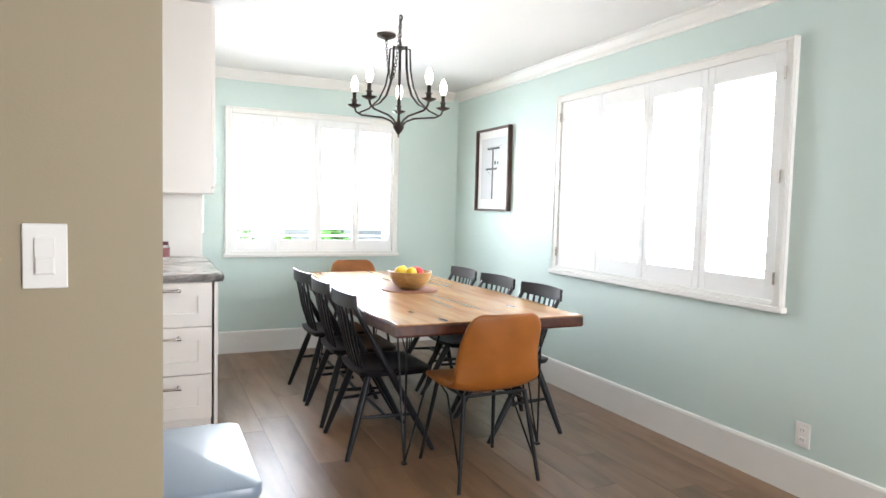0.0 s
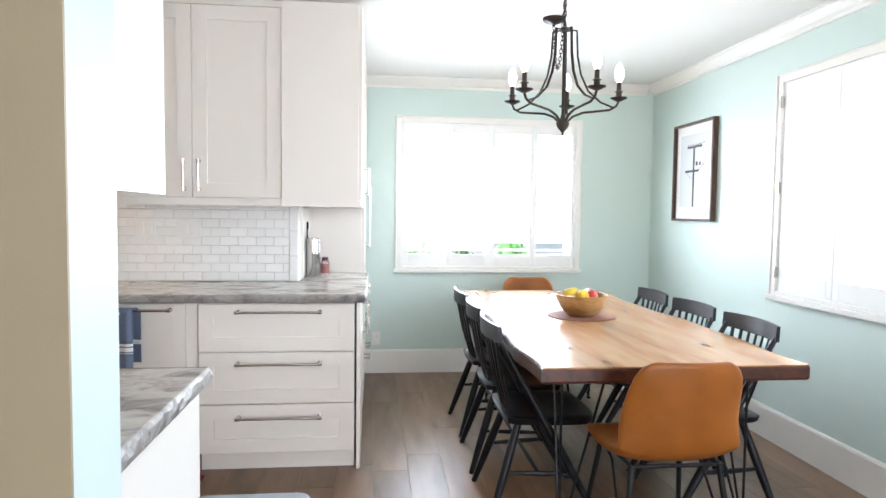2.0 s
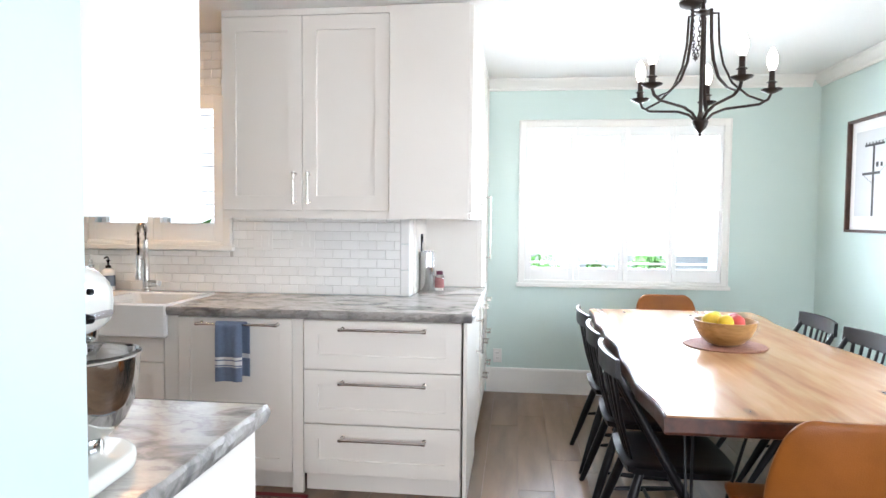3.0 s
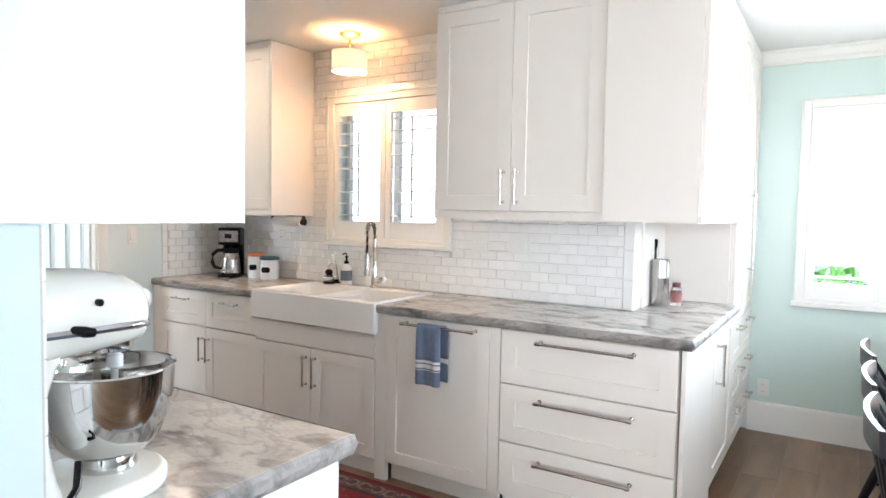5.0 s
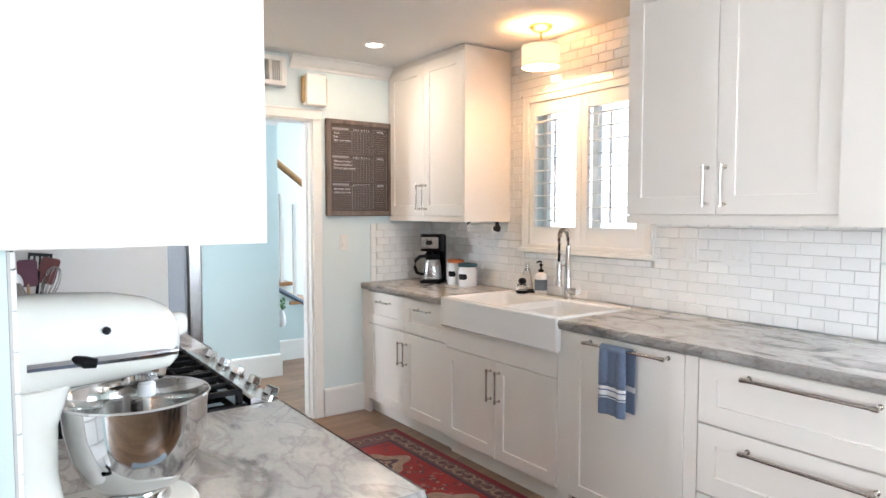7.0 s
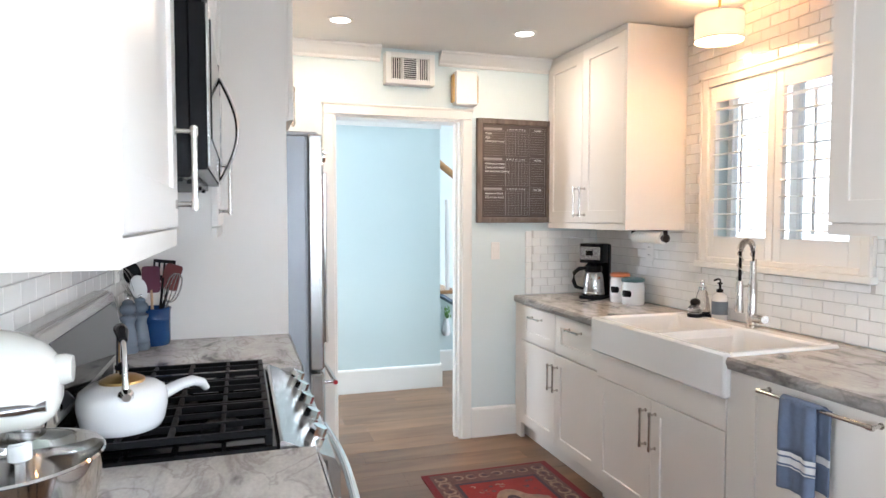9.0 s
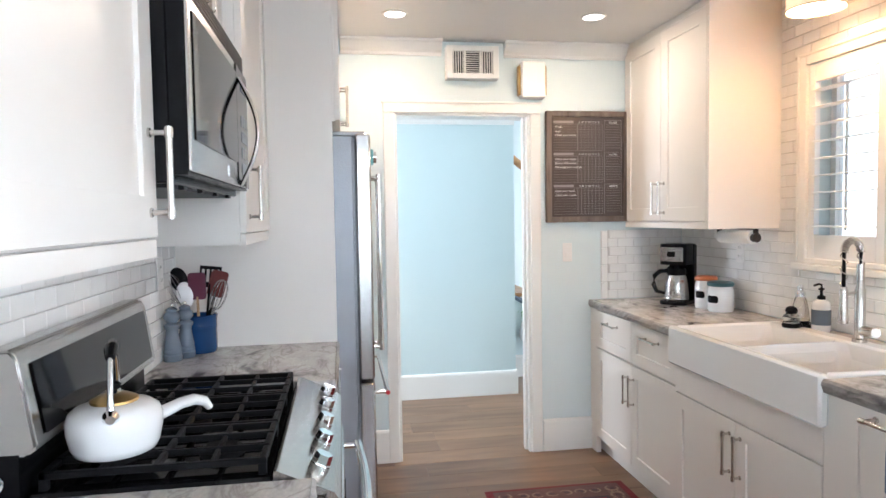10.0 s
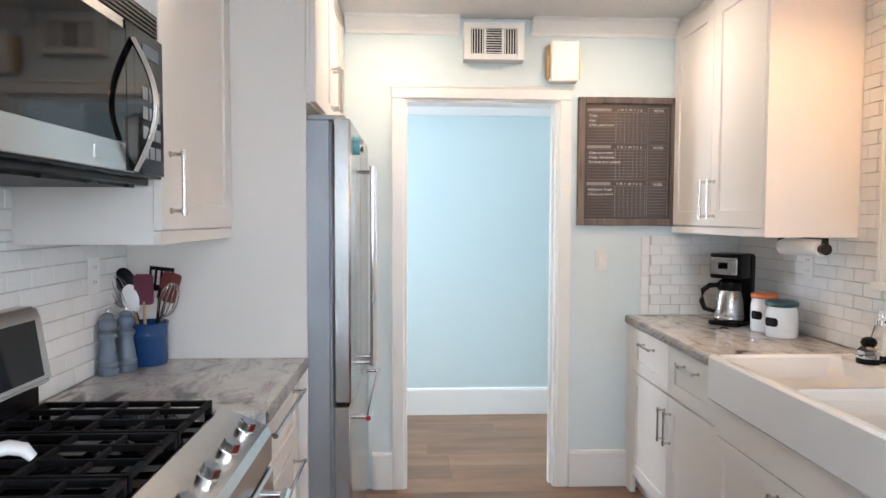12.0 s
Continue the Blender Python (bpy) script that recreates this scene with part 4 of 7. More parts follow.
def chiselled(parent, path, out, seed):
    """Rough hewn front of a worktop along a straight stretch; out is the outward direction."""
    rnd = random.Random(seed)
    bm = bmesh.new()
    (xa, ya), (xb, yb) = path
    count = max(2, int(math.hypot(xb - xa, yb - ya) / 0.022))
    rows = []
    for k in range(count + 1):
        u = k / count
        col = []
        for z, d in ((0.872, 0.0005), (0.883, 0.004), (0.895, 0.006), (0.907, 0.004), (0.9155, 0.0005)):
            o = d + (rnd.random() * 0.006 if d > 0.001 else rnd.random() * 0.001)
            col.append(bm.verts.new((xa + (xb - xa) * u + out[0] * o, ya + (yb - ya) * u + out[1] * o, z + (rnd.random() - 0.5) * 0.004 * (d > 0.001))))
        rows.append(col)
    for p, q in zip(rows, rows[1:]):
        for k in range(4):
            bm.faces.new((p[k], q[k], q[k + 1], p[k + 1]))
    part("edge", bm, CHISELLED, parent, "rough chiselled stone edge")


top = solo("sink_worktop", bm, MARBLE, "grey veined stone worktop with a rough chiselled edge", "worktop")
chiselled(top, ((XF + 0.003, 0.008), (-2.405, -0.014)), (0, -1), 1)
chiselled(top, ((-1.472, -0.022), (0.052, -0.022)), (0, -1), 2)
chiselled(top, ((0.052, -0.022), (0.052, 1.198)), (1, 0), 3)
bm = slab(bmesh.new(), [(-1.016, -1.545), (-1.016, YL + 0.003), (-0.3715, YL + 0.003), (-0.3715, -2.236), (-0.336, -2.236), (-0.336, -1.545)], 0.873, 0.915, bevel=0.004)
top = solo("peninsula_worktop", bm, MARBLE, "grey veined stone worktop carrying a stand mixer", "worktop")
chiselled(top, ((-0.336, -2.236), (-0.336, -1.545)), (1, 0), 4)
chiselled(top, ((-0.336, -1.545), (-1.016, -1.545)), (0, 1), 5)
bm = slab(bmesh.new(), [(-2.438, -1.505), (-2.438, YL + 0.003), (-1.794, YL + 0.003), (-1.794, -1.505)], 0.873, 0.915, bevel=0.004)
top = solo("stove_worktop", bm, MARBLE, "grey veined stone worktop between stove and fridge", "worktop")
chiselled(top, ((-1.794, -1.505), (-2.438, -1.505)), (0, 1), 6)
# white panels lining the counter nook
solo("nook_panel", boxes((-0.354, -0.340, 0.735, 1.180, 0.917, 1.358)), CAB, "plain off-white panel lining the counter nook", "panel", kind="structure")
solo("nook_panel_back", boxes((-0.340, 0.0, 1.183, 1.198, 0.917, 1.358)), CAB, "plain off-white panel lining the counter nook", "panel", kind="structure")

# ---- dining room ----


tb = thing("dining_table", "honey pine live-edge dining table on black hairpin legs", "table")
rnd = random.Random(11)
left = [(0.715 + 0.008 * math.sin(5 * y + 1) + 0.006 * math.sin(13 * y) + 0.03 * max(0, (y + 0.4) / 1.8), y) for y in [-0.99 + 2.41 * k / 30 for k in range(31)]]
right = [(1.800 + 0.016 * math.sin(4 * y + 2) + 0.008 * math.sin(11 * y + 1), y) for y in [1.42 - 2.41 * k / 30 for k in range(31)]]
outline = right + left
bm = slab(bmesh.new(), [(x + (0.006 if x < 1.2 else -0.006), min(max(y, -0.985), 1.415)) for x, y in outline], 0.754, 0.762, bevel=0.003)
part("tabletop", bm, TABLE_WOOD, tb, "knotty honey-coloured plank top")
under = [(x + (0.012 if x < 1.2 else -0.012), y) for x, y in [(p[0], min(max(p[1], -0.982), 1.412)) for p in outline]]
bm = slab(bmesh.new(), [(x + (-0.012 if x < 1.2 else 0.012), y) for x, y in under], 0.696, 0.759, bevel=0.012)
part("live_edge", bm, BARK, tb, "dark bark-brown live edge")
for fx, fy, ix, iy in ((0.86, -0.78, 1, 1), (1.66, -0.78, -1, 1), (0.90, 1.18, 1, -1), (1.66, 1.18, -1, -1)):
    bm = bmesh.new()
    for ox, oy in ((0, 0), (0.20 * ix, 0.02 * iy), (0.02 * ix, 0.20 * iy)):
        tube(bm, [(fx, fy, 0.006), (fx + 0.25 * ox, fy + 0.25 * oy, 0.17), (fx + ox, fy + oy, 0.699)], 0.0055, n=6)
    box(bm, min(fx, fx + 0.22 * ix), max(fx, fx + 0.22 * ix), min(fy, fy + 0.22 * iy), max(fy, fy + 0.22 * iy), 0.694, 0.6995)
    box(bm, fx - 0.012, fx + 0.012, fy - 0.012, fy + 0.012, 0.0, 0.012)
    part("leg", bm, BLACK_METAL, tb, "black hairpin leg")


def windsor(m):
    """Slat-back chair; faces local +y, centre of the seat over the origin."""
    c = thing("dining_chair", "black painted wooden spindle-back dining chair", "chair", m, "chairs round the table")
    bm = bmesh.new()
    nx, ny = 14, 12
    top = [[None] * (ny + 1) for _ in range(nx + 1)]
    low = [[None] * (ny + 1) for _ in range(nx + 1)]
    for i in range(nx + 1):
        for j in range(ny + 1):
            v = j / ny
            half = 0.185 + 0.045 * math.sin(math.pi * min(1, v * 0.62 + 0.12))
            u = i / nx * 2 - 1
            x = u * half * (1 - 0.08 * (abs(u) ** 6) * (1 if v in (0, 1) else 0))
            y = -0.20 + 0.42 * v - 0.03 * u * u * (v - 0.4)
            dish = 0.014 * (1 - u * u) * math.sin(math.pi * (0.15 + 0.7 * (1 - v)))
            edge = 0.007 if (i in (0, nx) or j in (0, ny)) else 0
            top[i][j] = bm.verts.new((x, y, 0.457 - dish - edge))
            low[i][j] = bm.verts.new((x * 0.96, y * 0.97, 0.424))
    for i in range(nx):
        for j in range(ny):
            bm.faces.new((top[i][j], top[i + 1][j], top[i + 1][j + 1], top[i][j + 1]))
            bm.faces.new((low[i][j], low[i][j + 1], low[i + 1][j + 1], low[i + 1][j]))
    rim = [(i, 0) for i in range(nx)] + [(nx, j) for j in range(ny)] + [(i, ny) for i in range(nx, 0, -1)] + [(0, j) for j in range(ny, 0, -1)]
    for (a, b), (e, f) in zip(rim, rim[1:] + rim[:1]):
        bm.faces.new((top[a][b], low[a][b], low[e][f], top[e][f]))
    part("seat", bm, BLACK_PAINT, c, smooth=True)
    feet = {}
    for sx_, sy_ in ((-1, -1), (1, -1), (-1, 1), (1, 1)):
        a = Vector((0.135 * sx_, -0.125 if sy_ < 0 else 0.13, 0.430))
        b = Vector((0.225 * sx_, -0.265 if sy_ < 0 else 0.215, 0.0))
        feet[(sx_, sy_)] = (a, b)
        bm = bmesh.new()
        if sy_ < 0:
            tube(bm, [a.lerp(b, k / 5) for k in range(6)], [0.015, 0.019, 0.0205, 0.0195, 0.0165, 0.013], n=10)
        else:
            # one straight stick from the crest rail past the seat's side to the front foot
            e = Vector((0.202 * sx_, -0.236, 0.80))
            feet[(sx_, sy_)] = (b.lerp(e, 0.54), b)
            tube(bm, [b.lerp(e, k / 8) for k in range(9)], [0.013, 0.0165, 0.0195, 0.0205, 0.0205, 0.019, 0.017, 0.0145, 0.012], n=10)
        part("leg", bm, BLACK_PAINT, c, smooth=True)
    mids = {k: v[0].lerp(v[1], 0.52) for k, v in feet.items()}
    for s in (-1, 1):
        bm = bmesh.new()
        a, b = mids[(s, -1)], mids[(s, 1)]
        tube(bm, [a.lerp(b, k / 4) for k in range(5)], [0.007, 0.010, 0.012, 0.010, 0.007], n=8)
        part("stretcher", bm, BLACK_PAINT, c, smooth=True)
    a, b = mids[(-1, -1)].lerp(mids[(-1, 1)], 0.5), mids[(1, -1)].lerp(mids[(1, 1)], 0.5)
    bm = bmesh.new()
    tube(bm, [a.lerp(b, k / 4) for k in range(5)], [0.007, 0.010, 0.012, 0.010, 0.007], n=8)
    part("stretcher", bm, BLACK_PAINT, c, smooth=True)
    # bowed crest rail
    bm = bmesh.new()
    n = 12
    ring = []
    for i in range(n + 1):
        u = i / n * 2 - 1
        x = 0.222 * u
        y = -0.262 + 0.030 * u * u
        h0, h1 = 0.782 + 0.003 * u * u, 0.858 - 0.004 * u * u
        ring.append([bm.verts.new(p) for p in ((x, y - 0.009, h0), (x, y + 0.009, h0), (x, y + 0.004, h1), (x, y - 0.012, h1))])
    for r, s in zip(ring, ring[1:]):
        for k in range(4):
            bm.faces.new((r[k], r[(k + 1) % 4], s[(k + 1) % 4], s[k]))
    bm.faces.new(ring[0][::-1])
    bm.faces.new(ring[-1])
    bmesh.ops.bevel(bm, geom=[e for e in bm.edges if e.is_manifold and e.calc_face_angle(0) > 0.9], offset=0.004, segments=2, affect="EDGES")
    part("crest_rail", bm, BLACK_PAINT, c, smooth=True)
    for i in range(6):
        u = (i - 2.5) / 3.3
        wide = 0.0125
        bm = bmesh.new()
        tube(bm, [(0.150 * u, -0.165 + 0.012 * u * u, 0.445), (0.172 * u, -0.212 + 0.016 * u * u, 0.60), (0.196 * u, -0.254 + 0.026 * u * u, 0.788)], [wide * 0.8, wide, wide * 0.8], n=8, flat=0.5)
        part("spindle", bm, BLACK_PAINT, c, smooth=True)
    return c


first = windsor(pose(0.865, -0.415, 0, 0, 0, -90))
for cx, cy, turn in ((0.870, 0.115, -91.5), (0.875, 0.660, -88.5), (1.625, -0.455, 89), (1.630, 0.085, 91), (1.630, 0.620, 88)):
    copy_thing(first, pose(cx, cy, 0, 0, 0, turn))


def shell_chair(m, label):
    """Upholstered shell on a thin black frame; faces local +y."""
    c = thing("leather_chair", label, "chair", m, "chairs round the table")
    spine = [(0.215, 0.448), (0.20, 0.462), (0.12, 0.462), (0.02, 0.452), (-0.08, 0.446), (-0.155, 0.452), (-0.200, 0.485), (-0.222, 0.54), (-0.238, 0.62), (-0.252, 0.70), (-0.262, 0.77), (-0.266, 0.815), (-0.266, 0.832)]
    half = [0.19, 0.215, 0.232, 0.236, 0.236, 0.234, 0.230, 0.226, 0.220, 0.212, 0.200, 0.172, 0.130]
    rise = [0.0, 0.004, 0.012, 0.020, 0.030, 0.040, 0.030, 0.02, 0.014, 0.010, 0.006, 0.003, 0.0]
    bm = bmesh.new()
    nx = 14
    grid = []
    for (y, z), w, r in zip(spine, half, rise):
        back = max(0.0, min(1.0, (z - 0.47) / 0.1)) if y < -0.15 else 0.0
        row = []
        for i in range(nx + 1):
            u = i / nx * 2 - 1
            row.append(bm.verts.new((w * u, y + (0.070 - 0.05 * max(0.0, min(1.0, (z - 0.6) / 0.2))) * back * abs(u) ** 2.2, z + r * abs(u) ** 3)))
        grid.append(row)
    for a, b in zip(grid, grid[1:]):
        for i in range(nx):
            bm.faces.new((a[i], a[i + 1], b[i + 1], b[i]))
    s = part("shell", bm, LEATHER, c, "cognac brown leather shell", smooth=True)
    md = s.modifiers.new("padding", "SOLIDIFY")
    md.thickness, md.offset = 0.026, 0.0
    sub = s.modifiers.new("soft", "SUBSURF")
    sub.levels = sub.render_levels = 1
    for sx_, sy_ in ((-1, -1), (1, -1), (-1, 1), (1, 1)):
        bm = bmesh.new()
        tube(bm, [(0.165 * sx_, 0.15 * sy_ - 0.01, 0.435), (0.215 * sx_, (0.225 if sy_ > 0 else 0.235) * sy_, 0.0)], [0.0115, 0.009], n=10)
        part("leg", bm, BLACK_METAL, c, smooth=True)
    bm = bmesh.new()
    for sy_ in (-1, 1):
        tube(bm, [(-0.165, 0.15 * sy_ - 0.01, 0.43), (0.165, 0.15 * sy_ - 0.01, 0.43)], 0.008, n=8)
    for sx_ in (-1, 1):
        tube(bm, [(0.165 * sx_, -0.16, 0.43), (0.165 * sx_, 0.14, 0.43)], 0.008, n=8)
        tube(bm, [(0.205 * sx_, -0.215, 0.09), (0.175 * sx_, 0.0, 0.40), (0.165 * sx_, 0.13, 0.43)], 0.005, n=6)
    part("underframe", bm, BLACK_METAL, c, smooth=True)
    return c


chair = shell_chair(pose(1.185, -0.955, 0, 0, 0, 0), "cognac brown leather shell chair with thin black legs")
copy_thing(chair, pose(1.32, 1.47, 0, 0, 0, 180))

mat_ = solo("placemat", lathe(bmesh.new(), [(0, 0), (0.188, 0), (0.192, 0.003), (0.188, 0.006), (0.15, 0.005), (0, 0.005)], n=40), WOVEN, "round reddish-brown woven placemat on the table", "placemat", m=Matrix.Translation((1.262, 0.20, 0.762)))
solo("fruit_bowl", lathe(bmesh.new(), [(0, 0.0), (0.06, 0.0), (0.085, 0.012), (0.118, 0.045), (0.138, 0.085), (0.146, 0.118), (0.141, 0.119), (0.130, 0.085), (0.110, 0.048), (0.07, 0.02), (0, 0.014)], n=36), ACACIA, "golden wooden bowl full of fruit", "bowl", smooth=True, m=Matrix.Translation((1.262, 0.20, 0.768)))
LEMON = surface("lemon_peel", (0.72, 0.50, 0.03), 0.45, vary=0.12, scale=20, bump=0.3, bump_scale=120)
APPLE = surface("red_apple_skin", (0.50, 0.05, 0.04), 0.3, vary=0.4, scale=12, bump=0.0)
PEAR = surface("green_pear_skin", (0.45, 0.50, 0.08), 0.4, vary=0.2, scale=14, bump=0.05)
for k, (fx, fy, fz, r, mt, nm, ln) in enumerate(((-0.062, 0.0, 0.118, 0.036, LEMON, "lemon", 1.25), (-0.012, -0.055, 0.116, 0.034, LEMON, "lemon", 1.25), (0.045, -0.03, 0.112, 0.038, APPLE, "apple", 0.94), (0.06, 0.045, 0.112, 0.037, APPLE, "apple", 0.94), (-0.03, 0.06, 0.112, 0.036, PEAR, "pear", 1.15), (0.0, 0.0, 0.070, 0.038, APPLE, "apple", 0.94))):
    bm = ball(bmesh.new(), (0, 0, 0), r, (ln, 1, 1), u=16, v=12)
    solo(nm, bm, mt, {"lemon": "bright yellow lemon in the wooden bowl", "apple": "red and yellow apple in the wooden bowl", "pear": "green pear in the wooden bowl"}[nm], "fruit", smooth=True, m=pose(1.262 + fx, 0.20 + fy, 0.768 + fz, 0, 20 * k, 55 * k))

# picture
pic = thing("framed_picture", "framed pale print of utility poles in a walnut frame", "picture", RIGHT)
px0, px1, pz0, pz1 = -1.542, -0.952, 1.298, 2.028
part("frame", boxes((px0, px0 + 0.018, -0.042, -0.001, pz0, pz1), (px1 - 0.018, px1, -0.042, -0.001, pz0, pz1), (px0 + 0.018, px1 - 0.018, -0.042, -0.001, pz0, pz0 + 0.018), (px0 + 0.018, px1 - 0.018, -0.042, -0.001, pz1 - 0.018, pz1), bevel=0.002), WALNUT, pic)
part("mat_board", boxes((px0 + 0.018, px1 - 0.018, -0.014, -0.004, pz0 + 0.018, pz1 - 0.018)), PAPER, pic)
part("print", boxes((px0 + 0.075, px1 - 0.075, -0.0165, -0.0142, pz0 + 0.105, pz1 - 0.085)), PRINT, pic)
bm = bmesh.new()
cxp = (px0 + px1) / 2 - 0.01
box(bm, cxp - 0.010, cxp + 0.010, -0.0185, -0.0167, pz0 + 0.105, pz1 - 0.18)
box(bm, cxp - 0.10, cxp + 0.115, -0.0187, -0.0167, 1.840, 1.854)
box(bm, cxp - 0.125, cxp + 0.075, -0.0187, -0.0167, 1.662, 1.678)
for k in range(6):
    box(bm, cxp - 0.09 + 0.036 * k, cxp - 0.082 + 0.036 * k, -0.0187, -0.0167, 1.854, 1.867)
for a, b in (((-0.11, 1.662), (0.0, 1.602)), ((0.07, 1.672), (0.17, 1.732)), ((-0.10, 1.842), (0.16, 1.872))):
    rod(bm, (cxp + a[0], -0.0176, a[1]), (cxp + b[0], -0.0176, b[1]), 0.0012, n=4)
box(bm, cxp + 0.03, cxp + 0.055, -0.0187, -0.0167, 1.707, 1.737)
box(bm, cxp + 0.08, cxp + 0.10, -0.0187, -0.0167, 1.707, 1.732)
part("pole_drawing", bm, INK, pic)

# chandelier on a swagged chain
CX, CY = 1.03, -0.137
ch = thing("chandelier", "five-arm dark bronze chandelier with candle bulbs", "chandelier", Matrix.Translation((CX, CY, 0)))
bm = lathe(bmesh.new(), [(0, 1.722), (0.006, 1.726), (0.004, 1.740), (0.014, 1.752), (0.024, 1.762), (0.030, 1.775), (0.034, 1.788), (0.026, 1.800), (0.014, 1.812), (0.008, 1.83), (0.007, 2.22), (0.012, 2.235), (0.030, 2.24), (0.030, 2.252), (0.010, 2.262), (0.006, 2.29), (0, 2.292)], n=20)
part("stem", bm, BRONZE, ch, smooth=True)
for k in range(5):
    a = radians(69.5 + 72 * k)
    ca, sa = math.cos(a), math.sin(a)

    def at(r, z):
        return (r * ca, r * sa, z)

    bm = tube(bmesh.new(), [at(0.018, 1.790), at(0.05, 1.822), at(0.10, 1.842), at(0.17, 1.850), at(0.235, 1.858), at(0.270, 1.878), at(0.282, 1.905)], 0.0075, n=8, flat=0.8)
    part("arm", bm, BRONZE, ch, smooth=True)
    bm = tube(bmesh.new(), [at(0.030, 2.245), at(0.062, 2.244), at(0.064, 2.20), at(0.068, 2.12), at(0.086, 2.03), at(0.125, 1.95), at(0.19, 1.895), at(0.25, 1.872)], 0.0085, n=8, flat=0.55)
    part("strap", bm, BRONZE, ch, smooth=True)
    c = part("candle_cup", lathe(bmesh.new(), [(0, 1.900), (0.012, 1.902), (0.040, 1.915), (0.043, 1.920), (0.015, 1.920), (0.014, 1.945), (0.022, 1.949), (0.014, 1.953), (0.0115, 1.957), (0.0115, 1.998), (0, 1.999)], n=18, at=at(0.282, 0)), BRONZE, ch, smooth=True)
    part("bulb", lathe(bmesh.new(), [(0.010, 1.998), (0.015, 2.010), (0.021, 2.030), (0.021, 2.050), (0.015, 2.072), (0.007, 2.088), (0, 2.094)], n=16, at=at(0.282, 0)), glow("warm_bulb", (1.0, 0.88, 0.70), 22) if k == 0 else bpy.data.materials["warm_bulb"], c, "lit candle bulb", smooth=True)


def chain(parent, points, link=0.028, r=0.0026):
    """Links strung along a line of points."""
    pts = [Vector(p) for p in points]
    lengths = [0.0]
    for a, b in zip(pts, pts[1:]):
        lengths.append(lengths[-1] + (b - a).length)
    bm = bmesh.new()
    s, k = link / 2, 0
    while s < lengths[-1]:
        i = max(j for j in range(len(pts) - 1) if lengths[j] <= s)
        f = (s - lengths[i]) / (lengths[i + 1] - lengths[i])
        p, d = pts[i].lerp(pts[i + 1], f), (pts[i + 1] - pts[i]).normalized()
        rot = Matrix.Translation(p) @ d.to_track_quat("X", "Z").to_matrix().to_4x4() @ Matrix.Rotation(radians(90 * (k % 2)), 4, "X")
        loop = [rot @ Vector((link * 0.62 * math.cos(t), link * 0.30 * math.sin(t), 0)) for t in [j * math.tau / 10 for j in range(10)]]
        tube(bm, loop, r, n=5, closed=True)
        s += link * 0.86
        k += 1
    return part("chain", bm, BRONZE, parent, smooth=True)


chain(ch, [(0, 0, 2.288), (0, 0, 2.425)])
part("ceiling_hook", tube(bmesh.new(), [(0, 0, ZC), (0, 0, 2.435), (0.012, 0, 2.430), (0.013, 0, 2.418), (0, 0, 2.412)], 0.004, n=6), BRONZE, ch)
part("canopy", lathe(bmesh.new(), [(0, 2.392), (0.008, 2.394), (0.010, 2.404), (0.030, 2.410), (0.058, 2.422), (0.064, 2.432), (0.064, ZC), (0, ZC)], n=24, at=(0.07, 0.45, 0)), BRONZE, ch, "round ceiling canopy", smooth=True)
swag = [(0.07 * (1 - t), 0.45 * (1 - t), 2.395 + 0.03 * t - 4 * 0.30 * t * (1 - t)) for t in [k / 16 for k in range(17)]]
chain(ch, swag, link=0.026, r=0.0022)


def plate(name, label, m, x0, x1, z0, z1, kind_):
    """A wall plate at y = 0 in a wall's frame, with a rocker, paddle or socket faces."""
    p = thing(name, label, name.replace("_", " ").split(" ")[-1], m)
    bm = boxes((x0, x1, -0.006, -0.0005, z0, z1), bevel=0.002)
    part("cover_plate", bm, WHITE_PLASTIC, p)
    cx, cz, h, w = (x0 + x1) / 2, (z0 + z1) / 2, z1 - z0, x1 - x0
    if kind_ == "outlet":
        for s in (-1, 1):
            q = part("socket_face", boxes((cx - 0.017, cx + 0.017, -0.0085, -0.006, cz + s * 0.2 * h - 0.014, cz + s * 0.2 * h + 0.014), bevel=0.002), WHITE_PLASTIC, p)
            part("slot", boxes((cx - 0.008, cx - 0.006, -0.009, -0.0085, cz + s * 0.2 * h - 0.004, cz + s * 0.2 * h + 0.006), (cx + 0.006, cx + 0.008, -0.009, -0.0085, cz + s * 0.2 * h - 0.004, cz + s * 0.2 * h + 0.006)), BLACK_PLASTIC, q)
    else:
        n = 2 if kind_ == "double" else 1
        for k in range(n):
            ox = cx + (k - (n - 1) / 2) * 0.046
            part("rocker", boxes((ox - 0.016, ox + 0.016, -0.010, -0.006, cz - 0.033, cz + 0.033), (ox - 0.014, ox + 0.014, -0.013, -0.010, cz - 0.031, cz - 0.002), bevel=0.001), WHITE_PLASTIC, p)
    return p


plate("wall_outlet", "white duplex outlet low on the mint wall", RIGHT, 1.752, 1.826, 0.236, 0.352, "outlet")
plate("wall_outlet", "white duplex outlet low on the wall beside the pantry", BACK, 0.082, 0.150, 0.232, 0.342, "outlet")
PARTS = Matrix.Translation((0, -2.408, 0))
plate("light_switch", "white rocker light switch on the warm-shaded partition", PARTS, -0.519, -0.449, 1.148, 1.264, "single")
plate("light_switch", "white rocker light switch beside the doorway", FARW, -0.163, -0.104, 1.150, 1.262, "single")
TILED = Matrix.Translation((0, YS - 0.0105, 0))
plate("wall_switch", "white double switch plate on the tile", TILED, -1.285, -1.168, 1.168, 1.283, "double")
plate("wall_outlet", "white double plate on the tile", TILED, -1.046, -0.912, 1.168, 1.283, "double")
plate("wall_outlet", "white outlet on the tile beside the canisters", TILED, -2.850, -2.778, 1.165, 1.280, "outlet")
